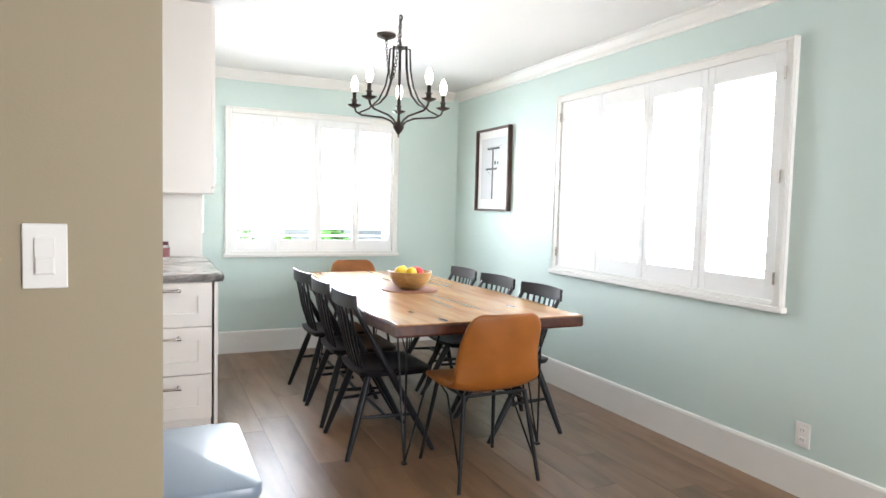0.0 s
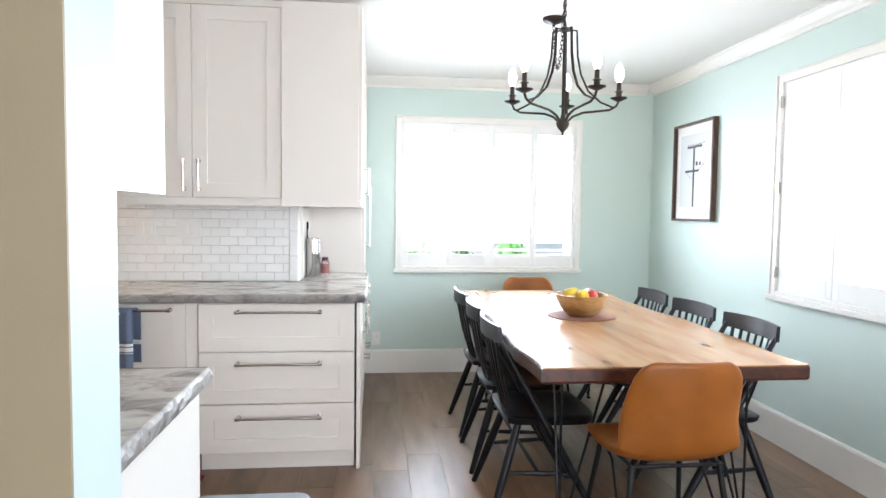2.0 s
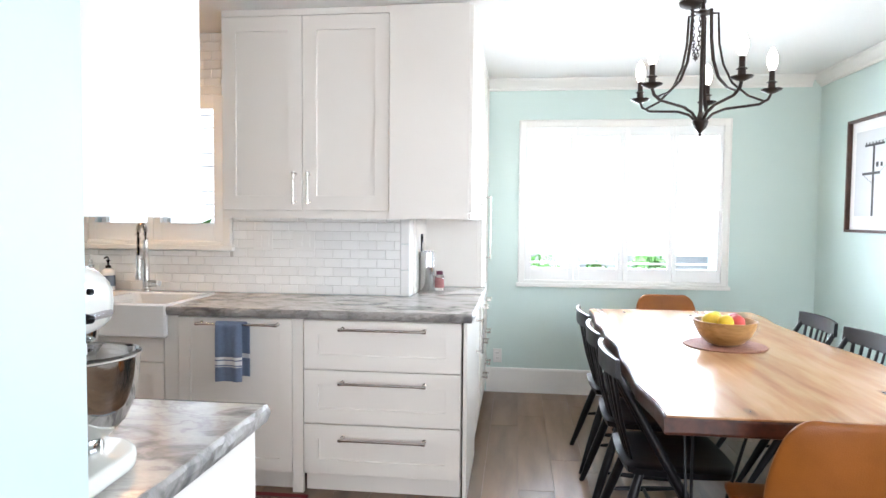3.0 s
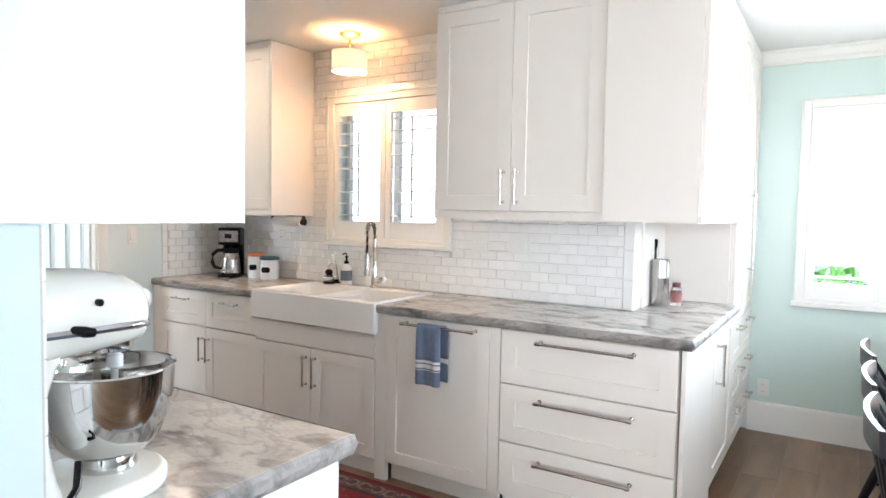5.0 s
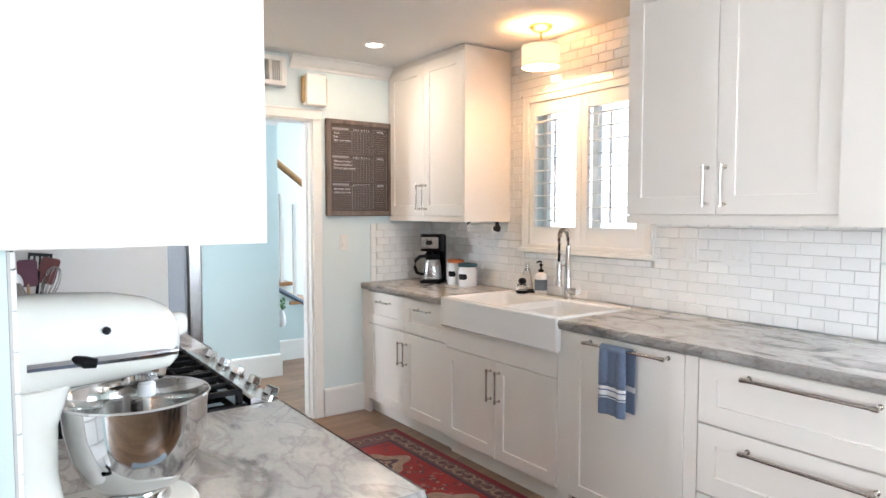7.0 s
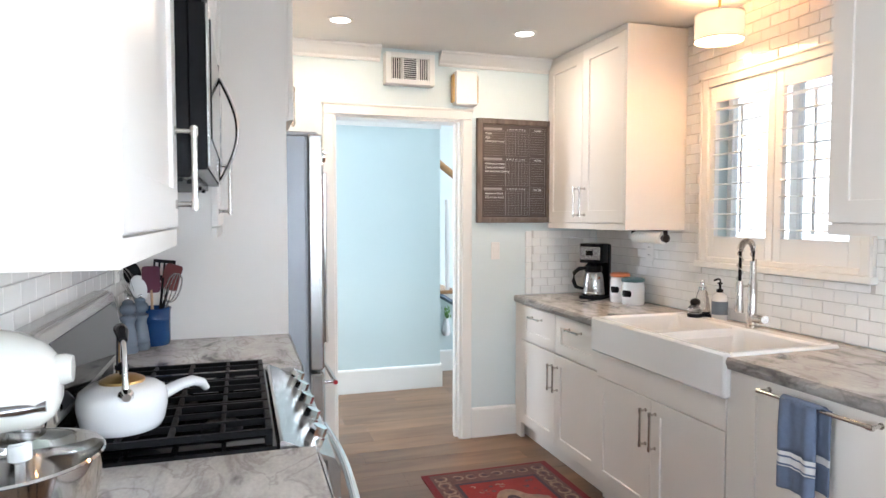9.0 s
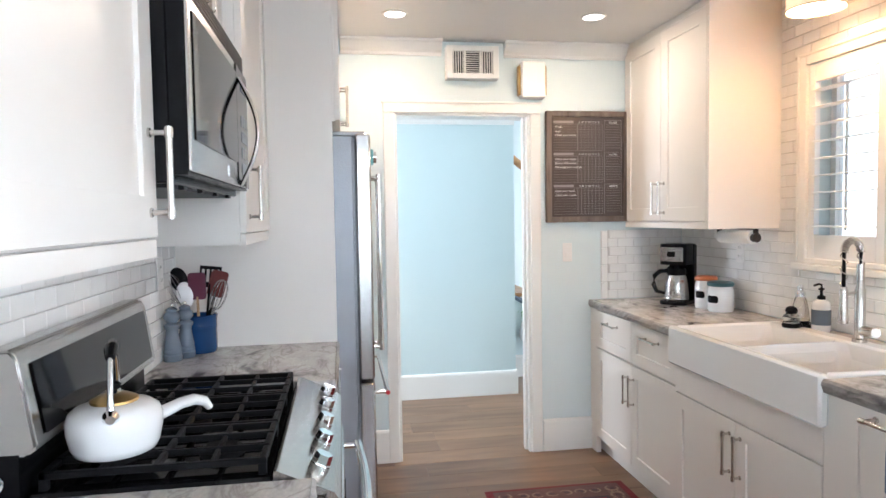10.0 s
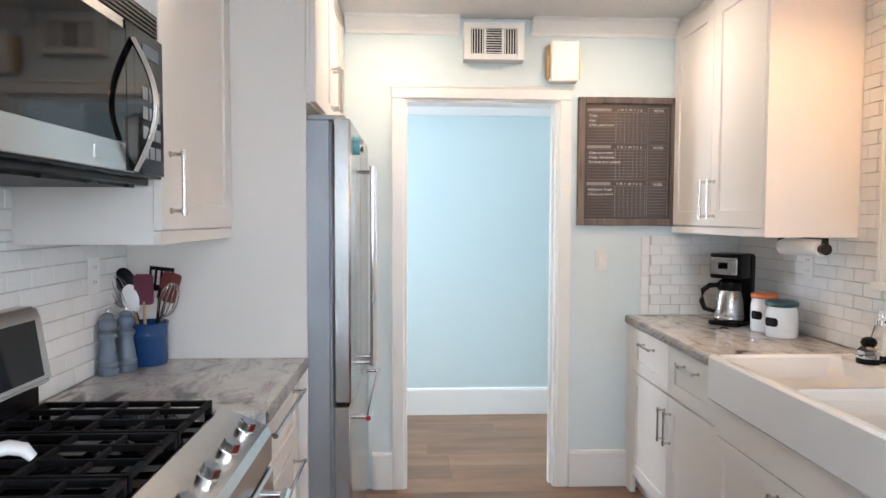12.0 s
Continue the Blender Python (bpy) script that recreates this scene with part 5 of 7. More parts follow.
STOVET = Matrix.Translation((0, YL + 0.0105, 0)) @ Matrix.Rotation(radians(180), 4, "Z")
plate("wall_outlet", "white outlet on the tile beside the stove", STOVET, 2.150, 2.224, 1.180, 1.298, "outlet")

# saddle stool at the end of the peninsula
st = thing("saddle_stool", "black-legged stool beside the peninsula, window sheen coloured into its glossy seat", "stool", Matrix.Translation((-0.205, -1.89, 0)) @ Matrix.Diagonal((1, 1, 0.97, 1)))
bm = slab(bmesh.new(), rounded(-0.148, 0.148, -0.26, 0.26, 0.04), 0.590, 0.628, bevel=0.010)
part("seat", bm, SHEEN_SEAT, st, "lacquered seat with window sheen in its colour", smooth=True)
for ax in (-1, 1):
    for ay in (-1, 1):
        bm = tube(bmesh.new(), [(0.105 * ax, 0.20 * ay, 0.592), (0.135 * ax, 0.245 * ay, 0.0)], [0.019, 0.015], n=10)
        part("leg", bm, BLACK_PAINT, st, smooth=True)
for ay in (-1, 1):
    part("stretcher", tube(bmesh.new(), [(-0.122, 0.224 * ay, 0.25), (0.122, 0.224 * ay, 0.25)], 0.010, n=8), BLACK_PAINT, st, smooth=True)
for ax in (-1, 1):
    part("stretcher", tube(bmesh.new(), [(0.118 * ax, -0.222, 0.32), (0.118 * ax, 0.222, 0.32)], 0.010, n=8), BLACK_PAINT, st, smooth=True)

# ---- kitchen things ----
# farmhouse sink
sk = thing("farmhouse_sink", "white fireclay double-bowl farmhouse sink with an apron front", "sink")
X0, X1, Y0, Y1, Z0, Z1 = -2.402, -1.475, -0.034, 0.517, 0.757, 0.926


def basin_sheet(bm, x0, x1, y0, y1, top, low, n=6):
    """A rounded basin hanging from the rim down to its floor; returns the rim outline."""
    rings = []
    for inset, z in ((0.0, top), (0.004, top - 0.010), (0.012, low + 0.05), (0.030, low + 0.012), (0.060, low)):
        rings.append([bm.verts.new((x, y, z)) for x, y in rounded(x0 + inset, x1 - inset, y0 + inset, y1 - inset, 0.045, n)])
    for r, s in zip(rings, rings[1:]):
        for k in range(len(r)):
            j = (k + 1) % len(r)
            bm.faces.new((r[k], r[j], s[j], s[k]))
    bm.faces.new(rings[-1])
    return rings[0]


for name, piece in (("apron", (X0, X1, Y0, Y0 + 0.036, Z0, Z1)), ("side_rim", (X0, X0 + 0.03, Y0 + 0.036, Y1, Z0, Z1)), ("side_rim", (X1 - 0.03, X1, Y0 + 0.036, Y1, Z0, Z1)),
                    ("back_rim", (X0 + 0.03, X1 - 0.03, Y1 - 0.075, Y1, Z0, Z1)), ("divider", (-1.957, -1.925, Y0 + 0.036, Y1 - 0.075, Z0, Z1 - 0.030))):
    part(name, boxes(piece, bevel=0.009), FIRECLAY, sk, smooth=True)
for a, b in ((X0 + 0.022, -1.949), (-1.933, X1 - 0.022)):
    bm = bmesh.new()
    basin_sheet(bm, a, b, Y0 + 0.030, Y1 - 0.068, Z1 - 0.006, Z0 - 0.03)
    bs = part("bowl", bm, FIRECLAY, sk, "white glazed bowl", smooth=True)
    part("drain", lathe(bmesh.new(), [(0.038, 0), (0.040, 0.003), (0.030, 0.004), (0.012, 0.002), (0, 0.002)], n=20, at=((a + b) / 2, 0.24, Z0 - 0.0295)), CHROME, bs, smooth=True)

fx, fy = -1.885, 0.475
fa = thing("kitchen_faucet", "brushed nickel spring-neck kitchen faucet behind the sink", "faucet", Matrix.Translation((fx, fy, 0.926)))
part("post", lathe(bmesh.new(), [(0, 0), (0.026, 0), (0.026, 0.012), (0.019, 0.016), (0.019, 0.20), (0.014, 0.21), (0.014, 0.30), (0, 0.30)], n=20), NICKEL, fa, smooth=True)
neck = [(0, -0.036 + 0.036 * math.cos(t), 0.345 + 0.045 * math.sin(t)) for t in [k * math.pi / 16 for k in range(17)]]
path = [(0, 0, 0.20), (0, 0, 0.27)] + neck + [(0, -0.072, 0.28), (0, -0.072, 0.20)]
part("hose", tube(bmesh.new(), path, 0.007, n=8), BLACK_PLASTIC, fa, smooth=True)
pts, turns = [Vector(p) for p in path], 26
coil = []
for k in range(turns * 8 + 1):
    f = k / (turns * 8) * (len(pts) - 1)
    i = min(int(f), len(pts) - 2)
    d = (pts[i + 1] - pts[i]).normalized()
    side = Vector((1, 0, 0))
    up_ = side.cross(d)
    a = k / 8 * math.tau
    coil.append(pts[i].lerp(pts[i + 1], f - i) + 0.0125 * (math.cos(a) * side + math.sin(a) * up_))
part("spring", tube(bmesh.new(), coil, 0.0024, n=5), NICKEL, fa, smooth=True)
part("spray_head", lathe(bmesh.new(), [(0, 0.075), (0.017, 0.075), (0.019, 0.09), (0.015, 0.13), (0.015, 0.20), (0.011, 0.215), (0, 0.215)], n=16, at=(0, -0.072, 0)), NICKEL, fa, smooth=True)
part("dock_arm", tube(bmesh.new(), [(0, 0, 0.19), (0, -0.035, 0.19), (0, -0.060, 0.187)], 0.006, n=8), NICKEL, fa, smooth=True)
part("lever", tube(bmesh.new(), [(0.015, 0, 0.045), (0.05, 0, 0.047), (0.085, -0.01, 0.05)], [0.020, 0.020, 0.018], n=14), NICKEL, fa, smooth=True)


def bottle(name, label, category, at_, body_profile, body_mat, cap_profile, cap_mat, pump=False, label_mat=None, band=None):
    b = thing(name, label, category, Matrix.Translation(at_))
    part("body", lathe(bmesh.new(), body_profile, n=24), body_mat, b, smooth=True)
    c = part("cap", lathe(bmesh.new(), cap_profile, n=18), cap_mat, b, smooth=True)
    if pump:
        z = cap_profile[-1][1]
        part("pump_spout", tube(bmesh.new(), [(0, 0, z), (0, 0, z + 0.014), (0, -0.012, z + 0.018), (0, -0.035, z + 0.012)], 0.005, n=8), cap_mat, c, smooth=True)
    if band:
        r, z0, z1 = band
        part("paper_label", lathe(bmesh.new(), [(r, z0), (r, z1)], n=24), label_mat, b)
    return b


bottle("soap_dispenser", "clear glass soap dispenser with a dark base by the sink", "soap dispenser", (-2.262, 0.520, 0.915), [(0, 0), (0.044, 0), (0.046, 0.014), (0.040, 0.030), (0.038, 0.045), (0.034, 0.075), (0.030, 0.10), (0.024, 0.128), (0.018, 0.142), (0, 0.142)], CLEAR, [(0, 0.140), (0.022, 0.140), (0.022, 0.158), (0.013, 0.166), (0.013, 0.184), (0.008, 0.192), (0, 0.192)], CHROME, label_mat=BLACK_PLASTIC, band=(0.0475, 0.002, 0.020))
bottle("soap_bottle", "white labelled soap bottle with a black pump", "soap bottle", (-2.168, 0.545, 0.915), [(0, 0), (0.034, 0), (0.037, 0.008), (0.037, 0.112), (0.033, 0.126), (0.016, 0.138), (0, 0.138)], ENAMEL, [(0, 0.136), (0.016, 0.136), (0.016, 0.152), (0.006, 0.156), (0.006, 0.176), (0.012, 0.178), (0.012, 0.186), (0, 0.186)], BLACK_PLASTIC, pump=True, label_mat=GREY_GLAZE, band=(0.0378, 0.03, 0.095))
sc = thing("scrub_brush", "black and clear dish scrubber standing by the sink", "scrubber", Matrix.Translation((-2.235, 0.455, 0.926)))
part("holder", lathe(bmesh.new(), [(0, 0), (0.036, 0), (0.038, 0.010), (0.034, 0.018), (0, 0.018)], n=20), BLACK_PLASTIC, sc, smooth=True)
part("brush_body", lathe(bmesh.new(), [(0, 0.018), (0.033, 0.019), (0.034, 0.045), (0.026, 0.055), (0.020, 0.060), (0, 0.060)], n=20), CLEAR, sc, smooth=True)
part("knob", lathe(bmesh.new(), [(0, 0.058), (0.020, 0.060), (0.026, 0.072), (0.020, 0.086), (0.008, 0.092), (0, 0.092)], n=18), BLACK_PLASTIC, sc, smooth=True)

# counter corner
cm = thing("coffee_maker", "black and steel drip coffee maker with a thermal carafe", "coffee maker", pose(-3.12, 0.42, 0.915, 0, 0, 38))
part("base", slab(bmesh.new(), rounded(-0.075, 0.075, -0.10, 0.10, 0.03), 0.0, 0.022, bevel=0.005), BLACK_PLASTIC, cm, smooth=True)
part("tower", boxes((-0.070, 0.070, 0.045, 0.100, 0.02, 0.34), bevel=0.010), BLACK_PLASTIC, cm, smooth=True)
hd = part("brew_head", slab(bmesh.new(), rounded(-0.074, 0.074, -0.095, 0.05, 0.03), 0.225, 0.345, bevel=0.006), BLACK_PLASTIC, cm, smooth=True)
part("control_panel", boxes((-0.066, 0.066, -0.099, -0.090, 0.245, 0.325), bevel=0.003), STEEL, hd, "steel control panel")
part("display", boxes((-0.022, 0.022, -0.1015, -0.0992, 0.272, 0.302)), BLACK_GLASS, hd)
ca = part("carafe", lathe(bmesh.new(), [(0, 0.022), (0.064, 0.022), (0.069, 0.028), (0.070, 0.040), (0.067, 0.045), (0.068, 0.050), (0.064, 0.110), (0.055, 0.158), (0.050, 0.168), (0, 0.168)], n=30, at=(0, -0.025, 0)), STEEL, cm, "steel carafe", smooth=True)
part("carafe_lid", lathe(bmesh.new(), [(0.051, 0.166), (0.056, 0.176), (0.054, 0.205), (0.034, 0.222), (0, 0.222)], n=22, at=(0, -0.025, 0)), BLACK_PLASTIC, ca, smooth=True)
part("carafe_handle", tube(bmesh.new(), [(-0.040, -0.045, 0.190), (-0.080, -0.062, 0.186), (-0.108, -0.074, 0.160), (-0.112, -0.076, 0.110), (-0.098, -0.070, 0.072), (-0.060, -0.052, 0.060)], [0.011, 0.013, 0.013, 0.013, 0.012, 0.009], n=10), BLACK_PLASTIC, ca, smooth=True)


def canister(label, at_, r, h, lid, turn):
    c = thing("canister", label, "canister", pose(*at_, 0, 0, turn), "canisters")
    part("jar", lathe(bmesh.new(), [(0, 0), (r * 0.93, 0), (r, 0.010), (r, h * 0.80), (r * 0.93, h * 0.92), (r * 0.86, h), (0, h)], n=28), ENAMEL, c, smooth=True)
    part("lid", lathe(bmesh.new(), [(0, h), (r * 0.96, h), (r * 1.03, h + 0.006), (r * 1.0, h + 0.018), (r * 0.8, h + 0.024), (0, h + 0.026)], n=28), lid, c, smooth=True)
    bm = bmesh.new()
    rings = []
    for k in range(9):
        a = radians(-90 - 28 + 56 * k / 8)
        rr = r + 0.0012
        w = 0.019 if k not in (0, 8) else 0.010
        rings.append([bm.verts.new((rr * math.cos(a), rr * math.sin(a), h * 0.50 + s * w)) for s in (-1, 1)])
    for a, b in zip(rings, rings[1:]):
        bm.faces.new((a[0], b[0], b[1], a[1]))
    part("chalk_label", bm, BLACK_PLASTIC, c, "black label")
    return c


canister("white ceramic canister with an orange lid", (-2.935, 0.480, 0.915), 0.058, 0.150, ORANGE, 24)
canister("white ceramic canister with a dark teal lid", (-2.800, 0.480, 0.915), 0.066, 0.132, TEAL, 20)
pt = thing("paper_towel_holder", "roll of white paper towel mounted under the cabinet", "paper towel", pose(-2.545, 0.40, 1.312))
part("roll", tube(bmesh.new(), [(-0.125, 0, 0), (0.125, 0, 0)], 0.030, n=24), PAPER, pt, smooth=True)
part("rod_end", tube(bmesh.new(), [(0.122, 0, 0), (0.150, 0, 0)], [0.018, 0.022], n=16), BRONZE, pt, smooth=True)
part("bracket", boxes((0.138, 0.144, -0.012, 0.012, 0.0, 0.041), (-0.144, -0.138, -0.012, 0.012, 0.0, 0.041), (-0.144, 0.144, -0.012, 0.012, 0.037, 0.0415)), BRONZE, pt)
part("core", tube(bmesh.new(), [(-0.145, 0, 0), (0.140, 0, 0)], 0.008, n=10), BRONZE, pt)

# by the pantry nook
wc = thing("wine_chiller", "brushed steel cylinder holding a dark bottle", "bottle cooler", pose(-0.292, 0.885, 0.915))
part("cylinder", lathe(bmesh.new(), [(0, 0), (0.043, 0), (0.046, 0.004), (0.046, 0.150), (0.0465, 0.152), (0.046, 0.154), (0.046, 0.246), (0.042, 0.248), (0.042, 0.05), (0, 0.05)], n=30), STEEL, wc, smooth=True)
bt = thing("oil_bottle", "dark bottle with a black pourer behind the steel cylinder", "bottle", pose(-0.345, 0.955, 0.915))
part("body", lathe(bmesh.new(), [(0, 0), (0.032, 0), (0.034, 0.006), (0.034, 0.17), (0.028, 0.20), (0.014, 0.24), (0.013, 0.305), (0, 0.305)], n=22), BLACK_GLASS, bt, smooth=True)
part("stopper", lathe(bmesh.new(), [(0.016, 0.300), (0.018, 0.305), (0.018, 0.348), (0.014, 0.352), (0, 0.352)], n=16), BLACK_PLASTIC, bt, smooth=True)
part("wire_clip", tube(bmesh.new(), [(0.018, -0.006, 0.315), (0.026, -0.01, 0.28), (0.016, -0.012, 0.25)], 0.0022, n=6), CHROME, bt, smooth=True)
bottle("spice_jar", "small glass jar with a red label and lid", "jar", (-0.222, 0.955, 0.915), [(0, 0), (0.026, 0), (0.029, 0.008), (0.029, 0.085), (0.020, 0.102), (0, 0.102)], CLEAR, [(0, 0.100), (0.021, 0.100), (0.021, 0.122), (0, 0.123)], MAROON, label_mat=JAR_LABEL, band=(0.0297, 0.018, 0.075))

# dish towel over the dishwasher handle
tw = thing("dish_towel", "blue-grey dish towel with white stripes on the dishwasher handle", "towel", Matrix.Translation((-1.117, -0.045, 0.845)))


def cloth(x0, x1, levels, y_of, n=18):
    bm = bmesh.new()
    rows = [[bm.verts.new((x0 + (x1 - x0) * i / n, y_of(i / n, z), z)) for i in range(n + 1)] for z in levels]
    for a, b in zip(rows, rows[1:]):
        for i in range(n):
            bm.faces.new((a[i], a[i + 1], b[i + 1], b[i]))
    return bm


def fall(u, z):
    return -0.014 - 0.007 * math.sin(u * 9 + 0.8) * min(1, -z / 0.08) - 0.004 * math.sin(u * 17)


def fall_back(u, z):
    return 0.012 + 0.006 * math.sin(u * 8 + 2) * min(1, -z / 0.08)


def towel_part(name, material, x0, x1, z1, z0, y_of, parent):
    o = part(name, cloth(x0, x1, [z1 + (z0 - z1) * k / 8 for k in range(9)], y_of), material, parent, smooth=True)
    s = o.modifiers.new("thickness", "SOLIDIFY")
    s.thickness, s.offset = 0.004, 0.0
    return o


for nm, mt_, z1, z0 in (("front_fall", TOWEL, 0.0, -0.165), ("stripe", TOWEL_WHITE, -0.165, -0.178), ("band", TOWEL, -0.178, -0.184), ("stripe", TOWEL_WHITE, -0.184, -0.204), ("band", TOWEL, -0.204, -0.210), ("stripe", TOWEL_WHITE, -0.210, -0.214), ("hem", TOWEL, -0.214, -0.285)):
    towel_part(nm, mt_, -0.082, 0.050, z1, z0, fall, tw)
for nm, mt_, z1, z0 in (("back_fall", TOWEL, 0.0, -0.150), ("stripe", TOWEL_WHITE, -0.150, -0.172), ("back_hem", TOWEL, -0.172, -0.262)):
    towel_part(nm, mt_, -0.060, 0.082, z1, z0, fall_back, tw)
bm = bmesh.new()
rings = [[bm.verts.new((-0.082 + 0.150 * i / 12, -0.014 * math.cos(t) + 0.0, 0.010 * math.sin(t))) for t in [k * math.pi / 8 for k in range(9)]] for i in range(13)]
for a, b in zip(rings, rings[1:]):
    for k in range(8):
        bm.faces.new((a[k], a[k + 1], b[k + 1], b[k]))
part("fold", bm, TOWEL, tw, smooth=True)

# rug
rg = thing("runner_rug", "worn red oriental runner with a patterned dark border", "rug", Matrix.Translation((-1.82, -0.405, 0)))
part("field", boxes((-0.90, 0.90, -0.215, 0.215, 0.0005, 0.0085)), RUG, rg, "faded red patterned field")
part("border", boxes((-1.06, 1.06, 0.235, 0.335, 0.0005, 0.0085), (-1.06, 1.06, -0.335, -0.235, 0.0005, 0.0085), (-1.06, -0.92, -0.235, 0.235, 0.0005, 0.0085), (0.92, 1.06, -0.235, 0.235, 0.0005, 0.0085)), RUG_BORDER, rg)
part("edging", boxes((-1.08, 1.08, 0.335, 0.372, 0.0005, 0.0078), (-1.08, 1.08, -0.372, -0.335, 0.0005, 0.0078), (-1.08, -1.06, -0.335, 0.335, 0.0005, 0.0078), (1.06, 1.08, -0.335, 0.335, 0.0005, 0.0078)), RUG_RED, rg)
part("inner_line", boxes((-0.92, 0.92, 0.215, 0.235, 0.0005, 0.0088), (-0.92, 0.92, -0.235, -0.215, 0.0005, 0.0088), (-0.92, -0.90, -0.215, 0.215, 0.0005, 0.0088), (0.90, 0.92, -0.215, 0.215, 0.0005, 0.0088)), RUG_DARK, rg)
rnd = random.Random(21)
bm, bd = bmesh.new(), bmesh.new()


def scroll(tgt, x, y, r0, r1, start, sweep, h, n=14):
    """A curled band lying on the pile."""
    rows = []
    for i in range(n + 1):
        t, f = start + sweep * i / n, 0.55 + 0.45 * math.sin(math.pi * i / n)
        mid = (r0 + r1) / 2 * (1 + 0.18 * i / n)
        w = (r1 - r0) / 2 * f
        rows.append([tgt.verts.new((x + q * math.cos(t), y + q * math.sin(t) * 1.1, h)) for q in (mid - w, mid + w)])
    for p, q in zip(rows, rows[1:]):
        tgt.faces.new((p[0], p[1], q[1], q[0]))


for k in range(26):
    for y in (0.285, -0.285):
        x = -1.0 + 2.0 * k / 25
        turn = rnd.random() * 1.2 + (0 if k % 2 else math.pi)
        scroll(bm, x, y, 0.019, 0.033, turn, 4.9, 0.0093)
        scroll(bm, x + 0.038, y + (0.026 if k % 2 else -0.026), 0.007, 0.016, turn + 2, 4.2, 0.0094)
        scroll(bm, x + 0.040, y + (-0.028 if k % 2 else 0.028), 0.006, 0.013, turn, 3.6, 0.0095, 8)
        scroll(bd, x + 0.004, y, 0.003, 0.011, turn, 6.2, 0.0098, 10)
for k in range(6):
    for x in (-0.99, 0.99):
        y = -0.19 + 0.38 * k / 5
        scroll(bm, x, y, 0.018, 0.028, rnd.random() * 6, 4.8, 0.0093)
        scroll(bd, x, y, 0.003, 0.012, 0, 6.2, 0.0098, 10)
# field: stars, curls and leaves on the red ground
for k in range(170):
    x, y = -0.86 + 1.72 * rnd.random(), -0.19 + 0.38 * rnd.random()
    scroll(bm if k % 3 else bd, x, y, 0.004 + 0.005 * rnd.random(), 0.009 + 0.008 * rnd.random(), rnd.random() * 6, 2.2 + 2.5 * rnd.random(), 0.0090 + 0.000005 * k, 9)
for x in (-0.62, 0.0, 0.62):
    for tgt, q, h, p in ((bm, 0.135, 0.0101, 0.20), (bd, 0.070, 0.0104, 0.30), (bm, 0.040, 0.0107, 0.35), (bd, 0.018, 0.0110, 0.1)):
        vs = [tgt.verts.new((x + q * (1 + p * math.cos(4 * t)) * math.cos(t), q * (1 + p * math.cos(4 * t)) * math.sin(t) * 1.15, h)) for t in [i * math.tau / 32 for i in range(32)]]
        tgt.faces.new(vs)
tagged(part("scroll_pattern", bm, RUG_CREAM, rg), "tan woven scrolls and medallions", kind="stuff")
tagged(part("dark_pattern", bd, RUG_DARK, rg), "dark woven curls", kind="stuff")

# drum ceiling lamp and recessed lights
dl = thing("ceiling_lamp", "brass semi-flush ceiling lamp with a linen drum shade", "ceiling lamp", Matrix.Translation((-2.005, 0.368, 0)))
part("canopy", lathe(bmesh.new(), [(0, 2.404), (0.020, 2.405), (0.045, 2.412), (0.060, 2.424), (0.066, 2.430), (0.066, ZC), (0, ZC)], n=26), BRASS, dl, smooth=True)
part("stem", lathe(bmesh.new(), [(0, 2.335), (0.016, 2.338), (0.010, 2.352), (0.006, 2.36), (0.006, 2.39), (0.012, 2.405), (0, 2.405)], n=16), BRASS, dl, smooth=True)
LINEN_LIT = tree("lit_linen")
b_ = LINEN_LIT[3]
b_.inputs["Base Color"].default_value = (0.82, 0.74, 0.60, 1)
b_.inputs["Roughness"].default_value = 0.9
b_.inputs["Emission Color"].default_value = (1.0, 0.66, 0.36, 1)
b_.inputs["Emission Strength"].default_value = 0.65
sh = part("shade", lathe(bmesh.new(), [(0.102, 2.213), (0.104, 2.213), (0.104, 2.330), (0.102, 2.330), (0.102, 2.213)], n=40), LINEN_LIT[0], dl, "glowing cream linen drum shade", smooth=True)
part("shade_trim", lathe(bmesh.new(), [(0.1045, 2.211), (0.1060, 2.211), (0.1060, 2.218), (0.1045, 2.218), (0.1045, 2.211)], n=40), LINEN, dl, smooth=True)
part("shade_trim", lathe(bmesh.new(), [(0.1045, 2.325), (0.1060, 2.325), (0.1060, 2.332), (0.1045, 2.332), (0.1045, 2.325)], n=40), LINEN, dl, smooth=True)
part("diffuser", lathe(bmesh.new(), [(0.101, 2.218), (0, 2.216)], n=40), glow("lit_diffuser", (1.0, 0.56, 0.24), 46.0), dl, "glowing white diffuser")
part("spider", boxes((-0.102, 0.102, -0.003, 0.003, 2.324, 2.328), (-0.003, 0.003, -0.102, 0.102, 2.3285, 2.3325)), BRASS, dl)
for lx, ly in ((-2.95, -1.19), (-2.89, -0.18)):
    rl = thing("recessed_light", "small lit recessed ceiling light with a white trim ring", "ceiling light", Matrix.Translation((lx, ly, 0)), "recessed lights")
    part("trim_ring", lathe(bmesh.new(), [(0.050, ZC - 0.001), (0.052, ZC - 0.006), (0.066, ZC - 0.004), (0.068, ZC), (0.050, ZC)], n=32), TRIM, rl, smooth=True)
    part("lens", lathe(bmesh.new(), [(0.050, ZC - 0.003), (0, ZC - 0.003)], n=32), glow("lit_lens", (1.0, 0.92, 0.80), 6) if lx < -2.9 else bpy.data.materials["lit_lens"], rl, "glowing lens")

